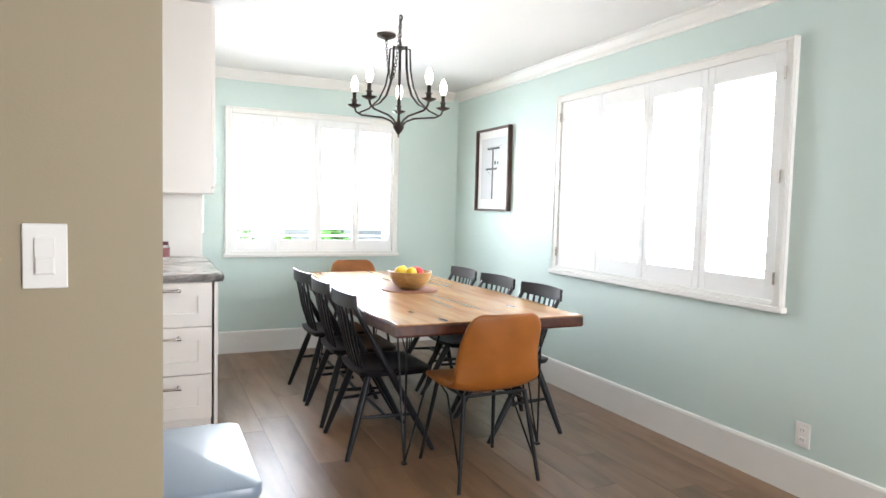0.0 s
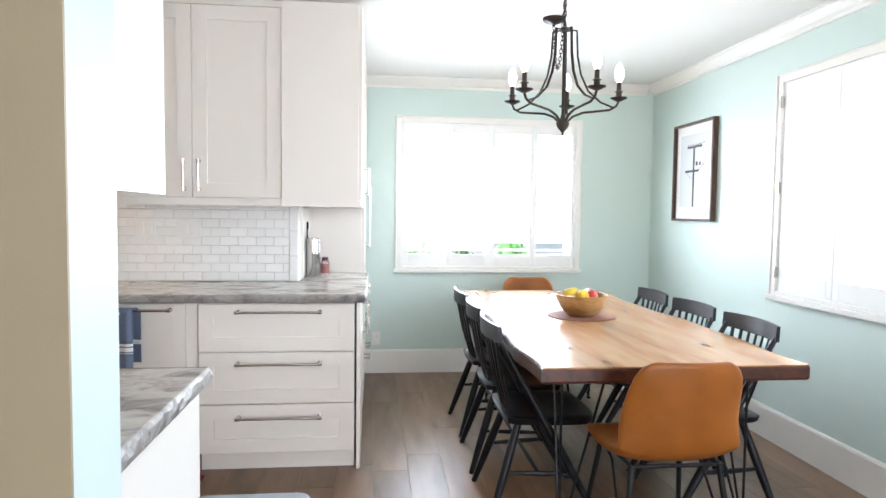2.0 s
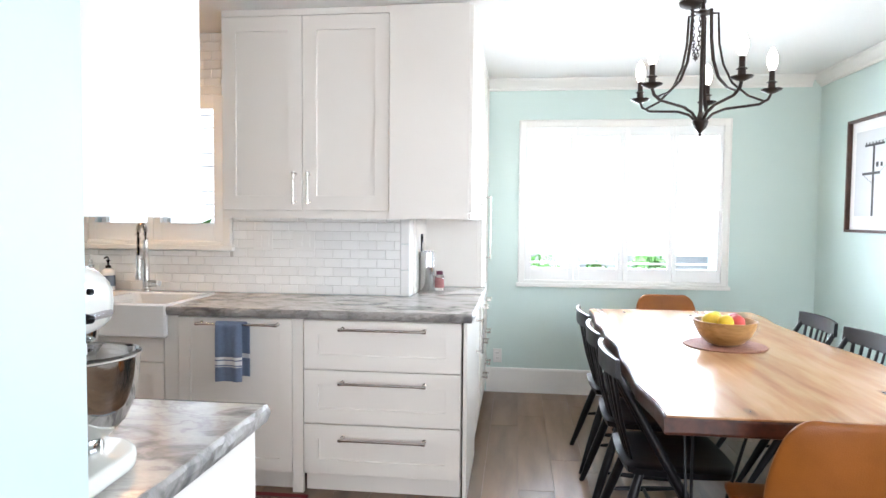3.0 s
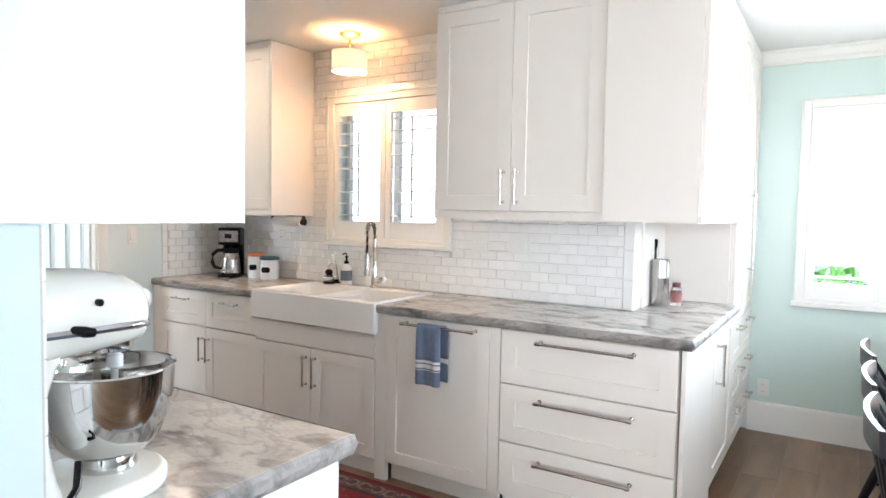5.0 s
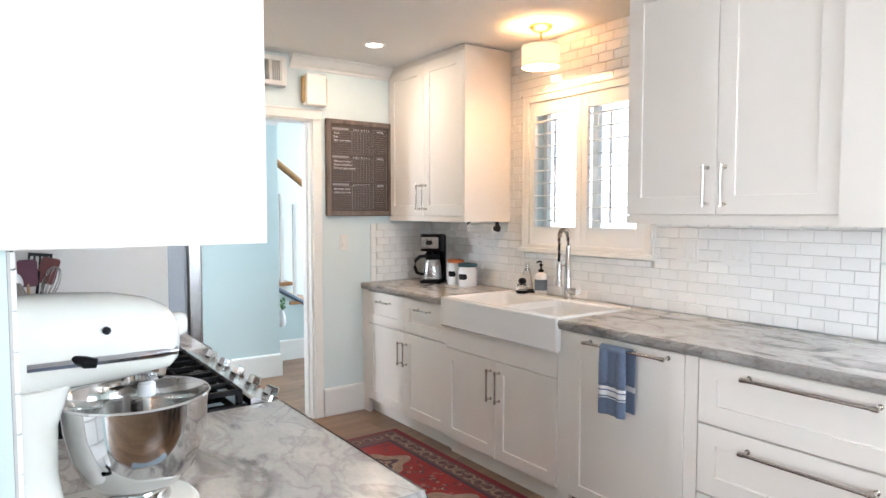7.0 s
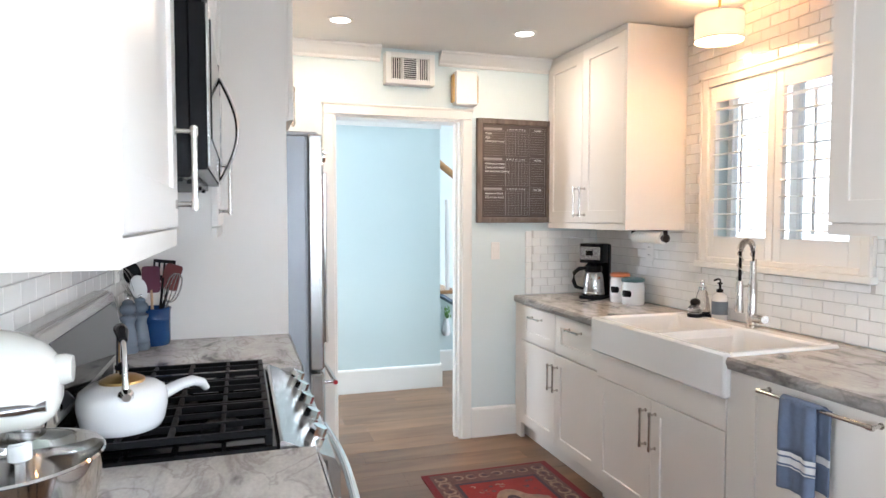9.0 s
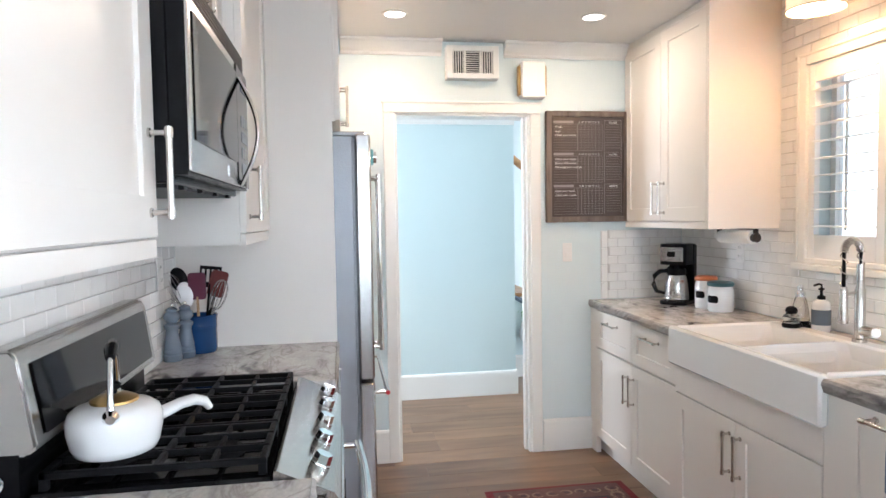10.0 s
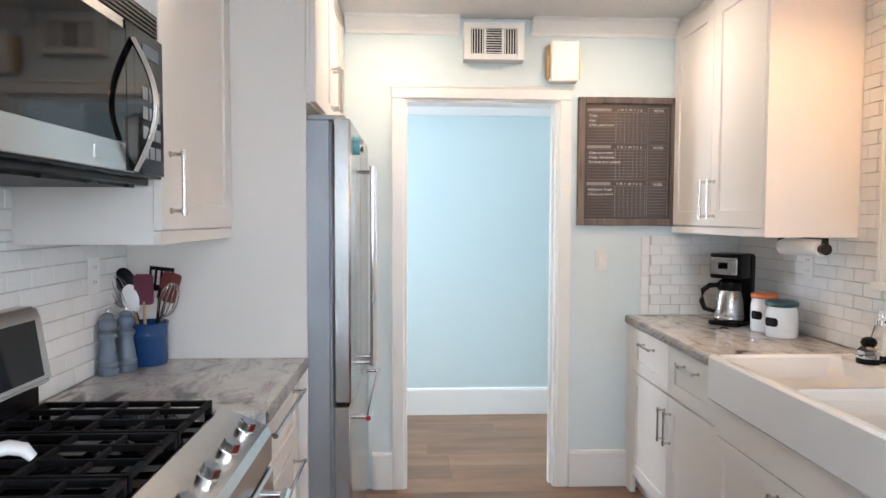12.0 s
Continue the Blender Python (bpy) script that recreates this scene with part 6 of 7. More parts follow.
# far wall: vent, door chime, chalkboard
vt = thing("air_vent", "white metal air register with louvres near the ceiling", "vent", FARW)
vx0, vx1, vz0, vz1 = -0.865, -0.562, 2.217, 2.402
part("frame", boxes((vx0, vx0 + 0.035, -0.074, -0.0005, vz0, vz1), (vx1 - 0.035, vx1, -0.074, -0.0005, vz0, vz1), (vx0 + 0.035, vx1 - 0.035, -0.074, -0.0005, vz0, vz0 + 0.030), (vx0 + 0.035, vx1 - 0.035, -0.074, -0.0005, vz1 - 0.030, vz1), bevel=0.002), TRIM, vt)
# black sheet standing in for the shade between the slats
part("shade_backing", boxes((vx0 + 0.035, vx1 - 0.035, -0.056, -0.052, vz0 + 0.030, vz1 - 0.030)), BLACK_METAL, vt)
for x in (-0.765, -0.674):
    part("divider", boxes((x, x + 0.012, -0.074, -0.056, vz0 + 0.030, vz1 - 0.030)), TRIM, vt)
for k in range(10):
    z = vz0 + 0.036 + 0.0122 * k
    part("slat", boxes((-0.753, -0.674, -0.072, -0.060, z, z + 0.003)), TRIM, vt)
for a, b in ((vx0 + 0.035, -0.765), (-0.662, vx1 - 0.035)):
    for k in range(5):
        x = a + 0.006 + (b - a - 0.012) * k / 4
        part("slat", boxes((x - 0.002, x + 0.002, -0.072, -0.060, vz0 + 0.030, vz1 - 0.030)), TRIM, vt)
dc = thing("door_chime", "white door chime box with brass side tubes", "door chime", FARW)
part("cover", boxes((-0.425, -0.283, -0.072, -0.0005, 2.115, 2.322), bevel=0.006), WHITE_PLASTIC, dc)
for x in (-0.430, -0.277):
    part("chime_tube", boxes((x - 0.008, x + 0.008, -0.050, -0.0005, 2.132, 2.305), bevel=0.006), BRASS, dc, "brass side tube")

cb = thing("chalkboard", "brown chalkboard chore chart in a weathered wood frame", "chalkboard", FARW)
bx0, bx1, bz0, bz1 = -0.268, 0.255, 1.387, 2.047
part("frame", boxes((bx0, bx0 + 0.034, -0.030, -0.0005, bz0, bz1), (bx1 - 0.034, bx1, -0.030, -0.0005, bz0, bz1), (bx0 + 0.034, bx1 - 0.034, -0.030, -0.0005, bz0, bz0 + 0.034), (bx0 + 0.034, bx1 - 0.034, -0.030, -0.0005, bz1 - 0.034, bz1), bevel=0.003), GREYWOOD, cb)
part("board", boxes((bx0 + 0.034, bx1 - 0.034, -0.016, -0.004, bz0 + 0.034, bz1 - 0.034)), SLATE, cb)
lines, faint = bmesh.new(), bmesh.new()
ix0, ix1 = bx0 + 0.048, bx1 - 0.048
gx, nx_ = ix0 + 0.150, ix0 + 0.318
tops = (bz1 - 0.052, bz1 - 0.052 - 0.190, bz1 - 0.052 - 0.380)
for t_ in tops:
    box(lines, ix0, nx_ - 0.010, -0.0172, -0.0162, t_ - 0.024, t_ - 0.0225)
    box(lines, ix0, nx_ - 0.010, -0.0172, -0.0162, t_ - 0.180, t_ - 0.1788)
    box(lines, gx - 0.001, gx + 0.001, -0.0172, -0.0162, t_ - 0.180, t_ - 0.024)
    box(lines, nx_ + 0.012, ix1 - 0.012, -0.0172, -0.0162, t_ - 0.026, t_ - 0.0247)
    box(lines, nx_, nx_ + 0.0014, -0.0172, -0.0162, t_ - 0.180, t_)
    box(lines, ix1 - 0.0014, ix1, -0.0172, -0.0162, t_ - 0.180, t_)
    box(lines, nx_, ix1, -0.0172, -0.0162, t_ - 0.0014, t_)
    box(lines, ix0, ix0 + 0.125, -0.0172, -0.0162, t_ - 0.018, t_ - 0.004)
    for k in range(9):
        z = t_ - 0.040 - 0.0155 * k
        box(faint, ix0, nx_ - 0.010, -0.0170, -0.0162, z, z + 0.0009)
        box(faint, nx_ + 0.008, ix1 - 0.008, -0.0170, -0.0162, z, z + 0.0012)
    for k in range(1, 8):
        x = gx + (nx_ - 0.010 - gx) * k / 7
        box(faint, x - 0.0005, x + 0.0005, -0.0170, -0.0162, t_ - 0.178, t_ - 0.026)
part("chart_ruling", lines, DIM_CHALK, cb, "chalk-white ruled chart lines")
part("chart_grid", faint, DIM_CHALK, cb)


def writing(text, x, z, size, parent, material, slant=0.0):
    cu = bpy.data.curves.new("writing", "FONT")
    cu.body, cu.size, cu.shear, cu.extrude = text, size, slant, 0.0003
    tmp = bpy.data.objects.new("writing_tmp", cu)
    scene.collection.objects.link(tmp)
    me = bpy.data.meshes.new_from_object(tmp.evaluated_get(bpy.context.evaluated_depsgraph_get()))
    bpy.data.objects.remove(tmp)
    me.name = "writing"
    me.transform(Matrix.Translation((x, -0.0178, z)) @ Matrix.Rotation(radians(90), 4, "X"))
    me.materials.clear()
    me.materials.append(material)
    ob = new("writing", me)
    ob.parent = parent
    return ob


for t_, rows in zip(tops, (("Trash", "dogs", "Clean your room"), ("Clean your room", "Empty dishwasher", "Put away your clothes"), ("Bathroom Trash", "Clean your room"))):
    writing("S  M  T  W  T  F  S", gx + 0.008, t_ - 0.018, 0.0165, cb, CHALK)
    writing("NOTES", nx_ + 0.030, t_ - 0.020, 0.0165, cb, CHALK)
    for k, row in enumerate(rows):
        writing(row, ix0 + 0.008, t_ - 0.047 - 0.024 * k, 0.0185, cb, CHALK, slant=0.25)

# refrigerator
FR = Matrix.Translation((0, -1.347, 0)) @ Matrix.Rotation(radians(180), 4, "Z")   # local x runs west, door faces at y = 0
fr = thing("refrigerator", "stainless french-door refrigerator with a bottom freezer drawer", "refrigerator", FR)
part("body", boxes((2.464, 3.372, 0.076, 0.74, 0.03, 1.775), (2.47, 3.366, 0.066, 0.076, 0.06, 1.77), bevel=0.003), FRIDGE_SIDE, fr, "grey textured steel sides")
for x in (2.480, 3.276):
    part("hinge_cover", boxes((x, x + 0.08, 0.02, 0.16, 1.776, 1.797), bevel=0.005), FRIDGE_SIDE, fr)
part("foot_grille", boxes((2.49, 3.35, 0.085, 0.12, 0.0, 0.03)), BLACK_PLASTIC, fr)
for a, b, hx in ((2.464, 2.915, 2.862), (2.921, 3.372, 2.974)):
    do = part("door", boxes((a, b, 0.0, 0.064, 0.735, 1.785), bevel=0.008), STEEL, fr, "brushed stainless door", smooth=True)
    bm = rod(bmesh.new(), (hx, -0.055, 0.785), (hx, -0.055, 1.640), 0.011, n=14)
    for z in (0.80, 1.625):
        rod(bm, (hx, 0.0, z), (hx, -0.055, z), 0.009, n=12)
        rod(bm, (hx, -0.055, z - 0.016), (hx, -0.055, z + 0.016), 0.0135, n=14)
    part("handle", bm, CHROME, do, "polished bar handle", smooth=True)
do = part("freezer_drawer", boxes((2.464, 3.372, 0.0, 0.064, 0.06, 0.722), bevel=0.008), STEEL, fr, "brushed stainless freezer drawer", smooth=True)
bm = rod(bmesh.new(), (2.53, -0.058, 0.66), (3.306, -0.058, 0.66), 0.011, n=14)
for x in (2.55, 3.286):
    rod(bm, (x, 0.0, 0.66), (x, -0.058, 0.66), 0.009, n=12)
part("handle", bm, CHROME, do, "polished bar handle", smooth=True)
part("badge", rod(bmesh.new(), (2.524, -0.058, 0.66), (2.53, -0.058, 0.66), 0.010, n=14), RED_BITS, do, "small red end badge")
tm = thing("kitchen_timer", "round aqua magnetic timer on the refrigerator door", "timer", FR @ Matrix.Translation((2.66, -0.0005, 1.705)))
part("dial", rod(bmesh.new(), (0, 0, 0), (0, -0.020, 0), 0.036, n=26), AQUA, tm, smooth=True)
part("rim", rod(bmesh.new(), (0, -0.020, 0), (0, -0.034, 0), 0.026, n=26), CHROME, tm, smooth=True)

# range
RG = Matrix.Translation((0, -1.505, -0.027)) @ Matrix.Rotation(radians(180), 4, "Z")   # local x runs west
rn = thing("gas_range", "stainless gas range with black grates and a tall back panel", "range", RG)
rx0, rx1 = 1.022, 1.788
part("body", boxes((rx0, rx1, 0.010, 0.63, 0.047, 0.905), bevel=0.002), STEEL, rn)
part("plinth", boxes((rx0 + 0.02, rx1 - 0.02, 0.03, 0.60, 0.027, 0.047)), BLACK_METAL, rn)
dr_ = part("oven_door", boxes((rx0 + 0.004, rx1 - 0.004, -0.022, 0.008, 0.21, 0.800), bevel=0.006), STEEL, rn, "stainless oven door")
part("oven_window", boxes((rx0 + 0.10, rx1 - 0.10, -0.0255, -0.0225, 0.32, 0.66), bevel=0.001), BLACK_GLASS, dr_)
bm = tube(bmesh.new(), [(rx0 + 0.06 + (rx1 - rx0 - 0.12) * k / 12, -0.064 - 0.016 * math.sin(math.pi * k / 12), 0.752) for k in range(13)], 0.013, n=12)
for x in (rx0 + 0.07, rx1 - 0.07):
    rod(bm, (x, -0.020, 0.752), (x, -0.066, 0.752), 0.010, n=10)
part("oven_handle", bm, CHROME, dr_, "curved bar handle", smooth=True)
part("warming_drawer", boxes((rx0 + 0.004, rx1 - 0.004, -0.020, 0.008, 0.077, 0.200), bevel=0.005), STEEL, rn)
# sloped control strip
bm = bmesh.new()
prof = [(0.115, 0.955), (0.108, 0.957), (-0.004, 0.905), (-0.016, 0.885), (-0.016, 0.815), (0.010, 0.806), (0.115, 0.806)]
ends = [[bm.verts.new((x, y, z)) for y, z in prof] for x in (rx0, rx1)]
for k in range(len(prof)):
    j = (k + 1) % len(prof)
    bm.faces.new((ends[0][k], ends[0][j], ends[1][j], ends[1][k]))
bm.faces.new(ends[0][::-1])
bm.faces.new(ends[1])
cp = part("control_strip", bm, STEEL, rn, "sloped stainless control strip")
nrm = Vector((0, -0.052, 0.112)).normalized()
for k in range(5):
    c = Vector((rx0 + 0.10 + (rx1 - rx0 - 0.20) * k / 4, 0.030, 0.921))
    bm = rod(bmesh.new(), c, c + nrm * 0.010, 0.023, n=20)
    rod(bm, c + nrm * 0.010, c + nrm * 0.032, 0.0215, 0.019, n=6)
    part("knob", bm, CHROME, cp, "chrome faceted knob")
part("cooktop", boxes((rx0, rx1, 0.116, 0.565, 0.906, 0.945), bevel=0.006), BLACK_GLASS, rn, "black enamel cooktop")
for bx_, by_, r in ((1.182, 0.24, 0.048), (1.632, 0.24, 0.040), (1.182, 0.455, 0.036), (1.632, 0.455, 0.044), (1.407, 0.345, 0.040)):
    part("burner", lathe(bmesh.new(), [(0, 0.945), (r, 0.945), (r * 0.95, 0.957), (r * 0.7, 0.960), (r * 0.68, 0.968), (0, 0.969)], n=24, at=(bx_, by_, 0)), CAST_IRON, rn, smooth=True)
w3 = (rx1 - rx0 - 0.03) / 3
for k in range(3):
    a = rx0 + 0.015 + w3 * k + 0.003
    b = a + w3 - 0.006
    y0, y1, h0, h1 = 0.130, 0.552, 0.966, 0.980
    rows = [(a, b, y0, y0 + 0.014, h0, h1), (a, b, y1 - 0.014, y1, h0, h1), (a, a + 0.013, y0, y1, h0, h1), (b - 0.013, b, y0, y1, h0, h1), (a, b, (y0 + y1) / 2 - 0.006, (y0 + y1) / 2 + 0.006, h0 + 0.001, h1 + 0.001)]
    for f in (0.33, 0.67):
        x = a + (b - a) * f
        rows.append((x - 0.005, x + 0.005, y0, y1, h0 + 0.002, h1 + 0.002))
    for f in (0.25, 0.75):
        y = y0 + (y1 - y0) * f
        rows.append((a, b, y - 0.005, y + 0.005, h0 - 0.001, h1 - 0.001))
    for x in (a, b - 0.016):
        for y in (y0, y1 - 0.016):
            rows.append((x, x + 0.016, y, y + 0.016, 0.944, h0 + 0.003))
    part("grate", boxes(*rows, bevel=0.002), CAST_IRON, rn, "black cast-iron grate")
bp_ = part("back_panel", boxes((rx0, rx1, 0.575, 0.628, 0.900, 1.030)), BLACK_PLASTIC, rn, "black back riser")
bm = bmesh.new()
prof = [(0.540, 1.035), (0.566, 1.205), (0.580, 1.222), (0.628, 1.222), (0.628, 1.020), (0.560, 1.020)]
ends = [[bm.verts.new((x, y, z)) for y, z in prof] for x in (rx0 - 0.004, rx1 + 0.004)]
for k in range(len(prof)):
    j = (k + 1) % len(prof)
    bm.faces.new((ends[0][k], ends[0][j], ends[1][j], ends[1][k]))
bm.faces.new(ends[0][::-1])
bm.faces.new(ends[1])
bmesh.ops.bevel(bm, geom=list(bm.edges), offset=0.006, segments=2, affect="EDGES")
cs = part("console", bm, STEEL, rn, "stainless control console", smooth=True)
bm = bmesh.new()
vs = [bm.verts.new(p) for p in ((rx0 + 0.035, 0.5415, 1.052), (rx1 - 0.035, 0.5415, 1.052), (rx1 - 0.035, 0.5615, 1.192), (rx0 + 0.035, 0.5615, 1.192))]
f_ = bm.faces.new(vs)
bmesh.ops.translate(bm, verts=vs, vec=(0, -0.0022, 0))
part("console_glass", bm, BLACK_GLASS, cs, "black glass display strip")

# kettle
kt = thing("kettle", "white enamel kettle with a chrome handle on the stove", "kettle", pose(-1.145, -1.950, 0.954, 0, 0, 0))
part("body", lathe(bmesh.new(), [(0, 0), (0.070, 0), (0.079, 0.004), (0.086, 0.018), (0.092, 0.050), (0.092, 0.072), (0.086, 0.088), (0.070, 0.099), (0.046, 0.104), (0, 0.105)], n=40), ENAMEL, kt, smooth=True)
lid = part("lid", lathe(bmesh.new(), [(0.047, 0.103), (0.046, 0.109), (0.030, 0.117), (0.012, 0.120), (0, 0.120)], n=26), BRASS, kt, "brass-toned lid", smooth=True)
part("lid_knob", lathe(bmesh.new(), [(0.006, 0.119), (0.006, 0.126), (0.014, 0.131), (0.014, 0.140), (0.008, 0.145), (0, 0.146)], n=18), BLACK_PLASTIC, lid, "black lid knob", smooth=True)
part("spout", tube(bmesh.new(), [(-0.040, 0.060, 0.054), (-0.058, 0.088, 0.062), (-0.073, 0.113, 0.071), (-0.087, 0.138, 0.074), (-0.098, 0.157, 0.066), (-0.103, 0.168, 0.050)], [0.026, 0.023, 0.021, 0.022, 0.021, 0.015], n=14, flat=0.55), ENAMEL, kt, "long white curved spout", smooth=True)
TURNED = Matrix.Rotation(radians(13.5), 4, "Z")


def turned(points):
    return [tuple(TURNED @ Vector(p)) for p in points]


for s in (-1, 1):
    part("handle_post", tube(bmesh.new(), turned([(0.082 * s, 0, 0.092), (0.079 * s, 0, 0.130), (0.066 * s, 0, 0.180), (0.045 * s, 0, 0.206)]), [0.009, 0.006, 0.0055, 0.0055], n=10), CHROME, kt, "chrome handle post", smooth=True)
    part("handle_boss", tube(bmesh.new(), turned([(0.074 * s, 0, 0.090), (0.086 * s, 0, 0.092), (0.098 * s, 0, 0.090)]), [0.013, 0.016, 0.009], n=14), CHROME, kt, "chrome boss", smooth=True)
part("grip", tube(bmesh.new(), turned([(-0.052, 0, 0.203), (-0.025, 0, 0.216), (0.025, 0, 0.216), (0.052, 0, 0.203)]), [0.009, 0.014, 0.014, 0.009], n=12), BLACK_PLASTIC, kt, "black grip", smooth=True)

# microwave
MW = Matrix.Translation((0, -1.753, 0)) @ Matrix.Rotation(radians(180), 4, "Z")
mw = thing("microwave", "stainless over-the-range microwave with a bowed handle", "microwave", MW)
mx0, mx1, mz0, mz1 = 1.026, 1.788, 1.502, 1.926
part("body", boxes((mx0, mx1, 0.040, 0.39, mz0, mz1), bevel=0.003), BLACK_PLASTIC, mw, "black casing")
part("vent_grille", boxes((mx0, mx1, 0.012, 0.040, mz1 - 0.062, mz1), bevel=0.002), BLACK_PLASTIC, mw)
for k in range(5):
    part("vent_slat", boxes((mx0 + 0.01, mx1 - 0.01, 0.008, 0.013, mz1 - 0.056 + 0.0105 * k, mz1 - 0.051 + 0.0105 * k)), BLACK_METAL, mw)
part("door_core", boxes((mx0, mx1, 0.008, 0.039, mz0 + 0.016, mz1 - 0.064)), BLACK_PLASTIC, mw)
do = part("door", boxes((mx0, mx1 - 0.172, 0.0, 0.0078, mz0 + 0.022, mz1 - 0.066), bevel=0.002), STEEL, mw, "stainless door")
part("window", boxes((mx0 + 0.030, mx1 - 0.215, -0.003, 0.0, mz0 + 0.085, mz1 - 0.090), bevel=0.001), BLACK_GLASS, do, "dark reflecting window")
part("badge", boxes((1.43, 1.50, -0.002, 0.0, mz0 + 0.040, mz0 + 0.066)), STEEL, do, "small plain badge")
cpn = part("control_panel", boxes((mx1 - 0.168, mx1, 0.0, 0.0078, mz0 + 0.022, mz1 - 0.066), bevel=0.002), BLACK_GLASS, mw, "black glass key panel")
for r_ in range(4):
    for c_ in range(3):
        part("key", boxes((mx1 - 0.125 + 0.036 * c_, mx1 - 0.097 + 0.036 * c_, -0.002, 0.0, mz0 + 0.060 + 0.046 * r_, mz0 + 0.090 + 0.046 * r_), bevel=0.0008), FRIDGE_SIDE, cpn)
part("display", boxes((mx1 - 0.120, mx1 - 0.030, -0.002, 0.0, mz1 - 0.125, mz1 - 0.095)), GREY_GLAZE, cpn, "grey display")


def strap(bm, points, half, thick, n=12):
    """A flat strap along points in a plane of constant x, its broad side across x."""
    pts, rings = [Vector(p) for p in points], []
    for k, p in enumerate(pts):
        d = (pts[min(k + 1, len(pts) - 1)] - pts[max(k - 1, 0)]).normalized()
        out = d.cross(Vector((1, 0, 0)))
        rings.append([bm.verts.new(p + half * math.cos(i * math.tau / n) * Vector((1, 0, 0)) + thick * math.sin(i * math.tau / n) * out) for i in range(n)])
    for r, q in zip(rings, rings[1:]):
        for i in range(n):
            bm.faces.new((r[i], r[(i + 1) % n], q[(i + 1) % n], q[i]))
    bm.faces.new(rings[0][::-1])
    bm.faces.new(rings[-1])
    return bm


part("handle_panel", boxes((mx1 - 0.214, mx1 - 0.173, -0.003, 0.0, mz0 + 0.024, mz1 - 0.068), bevel=0.001), BLACK_GLASS, do, "black glass strip behind the handle")
bm = strap(bmesh.new(), [(mx1 - 0.180, -0.004 - 0.048 * math.sin(math.pi * k / 18), mz0 + 0.026 + 0.296 * k / 18) for k in range(19)], 0.012, 0.006)
part("handle", bm, CHROME, do, "bowed chrome handle", smooth=True)
part("underside_lamp", boxes((mx0 + 0.06, mx1 - 0.06, 0.06, 0.36, mz0 - 0.006, mz0)), BLACK_METAL, mw)
for x in (mx0 + 0.12, mx0 + 0.30, mx0 + 0.48, mx0 + 0.66):
    part("underside_button", boxes((x, x + 0.03, 0.045, 0.056, mz0 - 0.008, mz0)), BLACK_PLASTIC, mw)

# crock of utensils and mills
cr = thing("utensil_crock", "cobalt blue stoneware crock for cooking utensils", "crock", pose(-2.355, -2.030, 0.915))
part("crock_body", lathe(bmesh.new(), [(0, 0), (0.055, 0), (0.058, 0.004), (0.060, 0.020), (0.060, 0.095), (0.0615, 0.098), (0.060, 0.101), (0.0615, 0.105), (0.060, 0.109), (0.062, 0.138), (0.065, 0.144), (0.062, 0.148), (0.056, 0.144), (0.054, 0.02), (0, 0.018)], n=32), BLUE_GLAZE, cr, smooth=True)


def utensil(name, label, dx, dy, lean, turn, handle_mat, head, head_mat, length=0.30):
    u = thing(name, label, "utensil", pose(-2.355 + dx, -2.030 + dy, 0.936, 0, -lean, turn), "cooking utensils")
    part("grip", tube(bmesh.new(), [(0, 0, 0), (0, 0, length * 0.7)], [0.006, 0.005], n=8), handle_mat, u, smooth=True)
    z = length * 0.66
    bm = bmesh.new()
    if head == "spatula":
        slab(bm, rounded(-0.033, 0.033, z, z + 0.105, 0.012, 3), -0.003, 0.003, bevel=0.001)
        bmesh.ops.rotate(bm, verts=bm.verts, matrix=Matrix.Rotation(radians(90), 3, "X"))
    elif head == "slotted":
        box(bm, -0.041, 0.041, -0.002, 0.002, z, z + 0.022)
        box(bm, -0.041, 0.041, -0.002, 0.002, z + 0.072, z + 0.085)
        for k in range(5):
            box(bm, -0.041 + 0.0186 * k, -0.0334 + 0.0186 * k, -0.002, 0.002, z + 0.022, z + 0.072)
    elif head == "spoon":
        ball(bm, (0, 0, z + 0.040), 0.038, (0.90, 0.25, 1.30), u=14, v=10)
    elif head == "whisk":
        for k in range(6):
            a = k * math.pi / 6
            tube(bm, [(0.030 * math.sin(t) ** 0.8 * math.cos(a) * s, 0.030 * math.sin(t) ** 0.8 * math.sin(a) * s, z + 0.06 - 0.06 * math.cos(t)) for s, t in [(1, i * math.pi / 8 + 0.001) for i in range(8)]] + [(0, 0, z + 0.12)], 0.0013, n=5)
            tube(bm, [(-0.030 * math.sin(t) ** 0.8 * math.cos(a), -0.030 * math.sin(t) ** 0.8 * math.sin(a), z + 0.06 - 0.06 * math.cos(t)) for t in [i * math.pi / 8 + 0.001 for i in range(8)]] + [(0, 0, z + 0.12)], 0.0013, n=5)
    part("head", bm, head_mat, u, smooth=head in ("spoon", "whisk"))
    return u


utensil("slotted_spoon", "black perforated nylon spoon in the blue crock", 0.000, 0.004, 17, 90, BLACK_PLASTIC, "spoon", BLACK_PLASTIC, 0.360)
utensil("slotted_turner", "black slotted turner in the blue crock", -0.012, 0.010, -6, 92, BLACK_PLASTIC, "slotted", BLACK_PLASTIC, 0.350)
utensil("silicone_spatula", "maroon silicone spatula with a wooden grip", 0.028, 0.000, 1, 88, SPOONWOOD, "spatula", MAROON, 0.285)
utensil("serving_spoon", "white cooking spoon in the blue crock", 0.028, 0.000, 13, 84, SPOONWOOD, "spoon", ENAMEL, 0.265)
utensil("silicone_spatula", "dark red silicone spatula in the blue crock", -0.014, -0.004, -16, 88, BLACK_PLASTIC, "spatula", DEEP_RED, 0.305)
utensil("balloon_whisk", "steel balloon whisk in the blue crock", 0.022, 0.004, -19, 95, STEEL, "whisk", STEEL, 0.235)
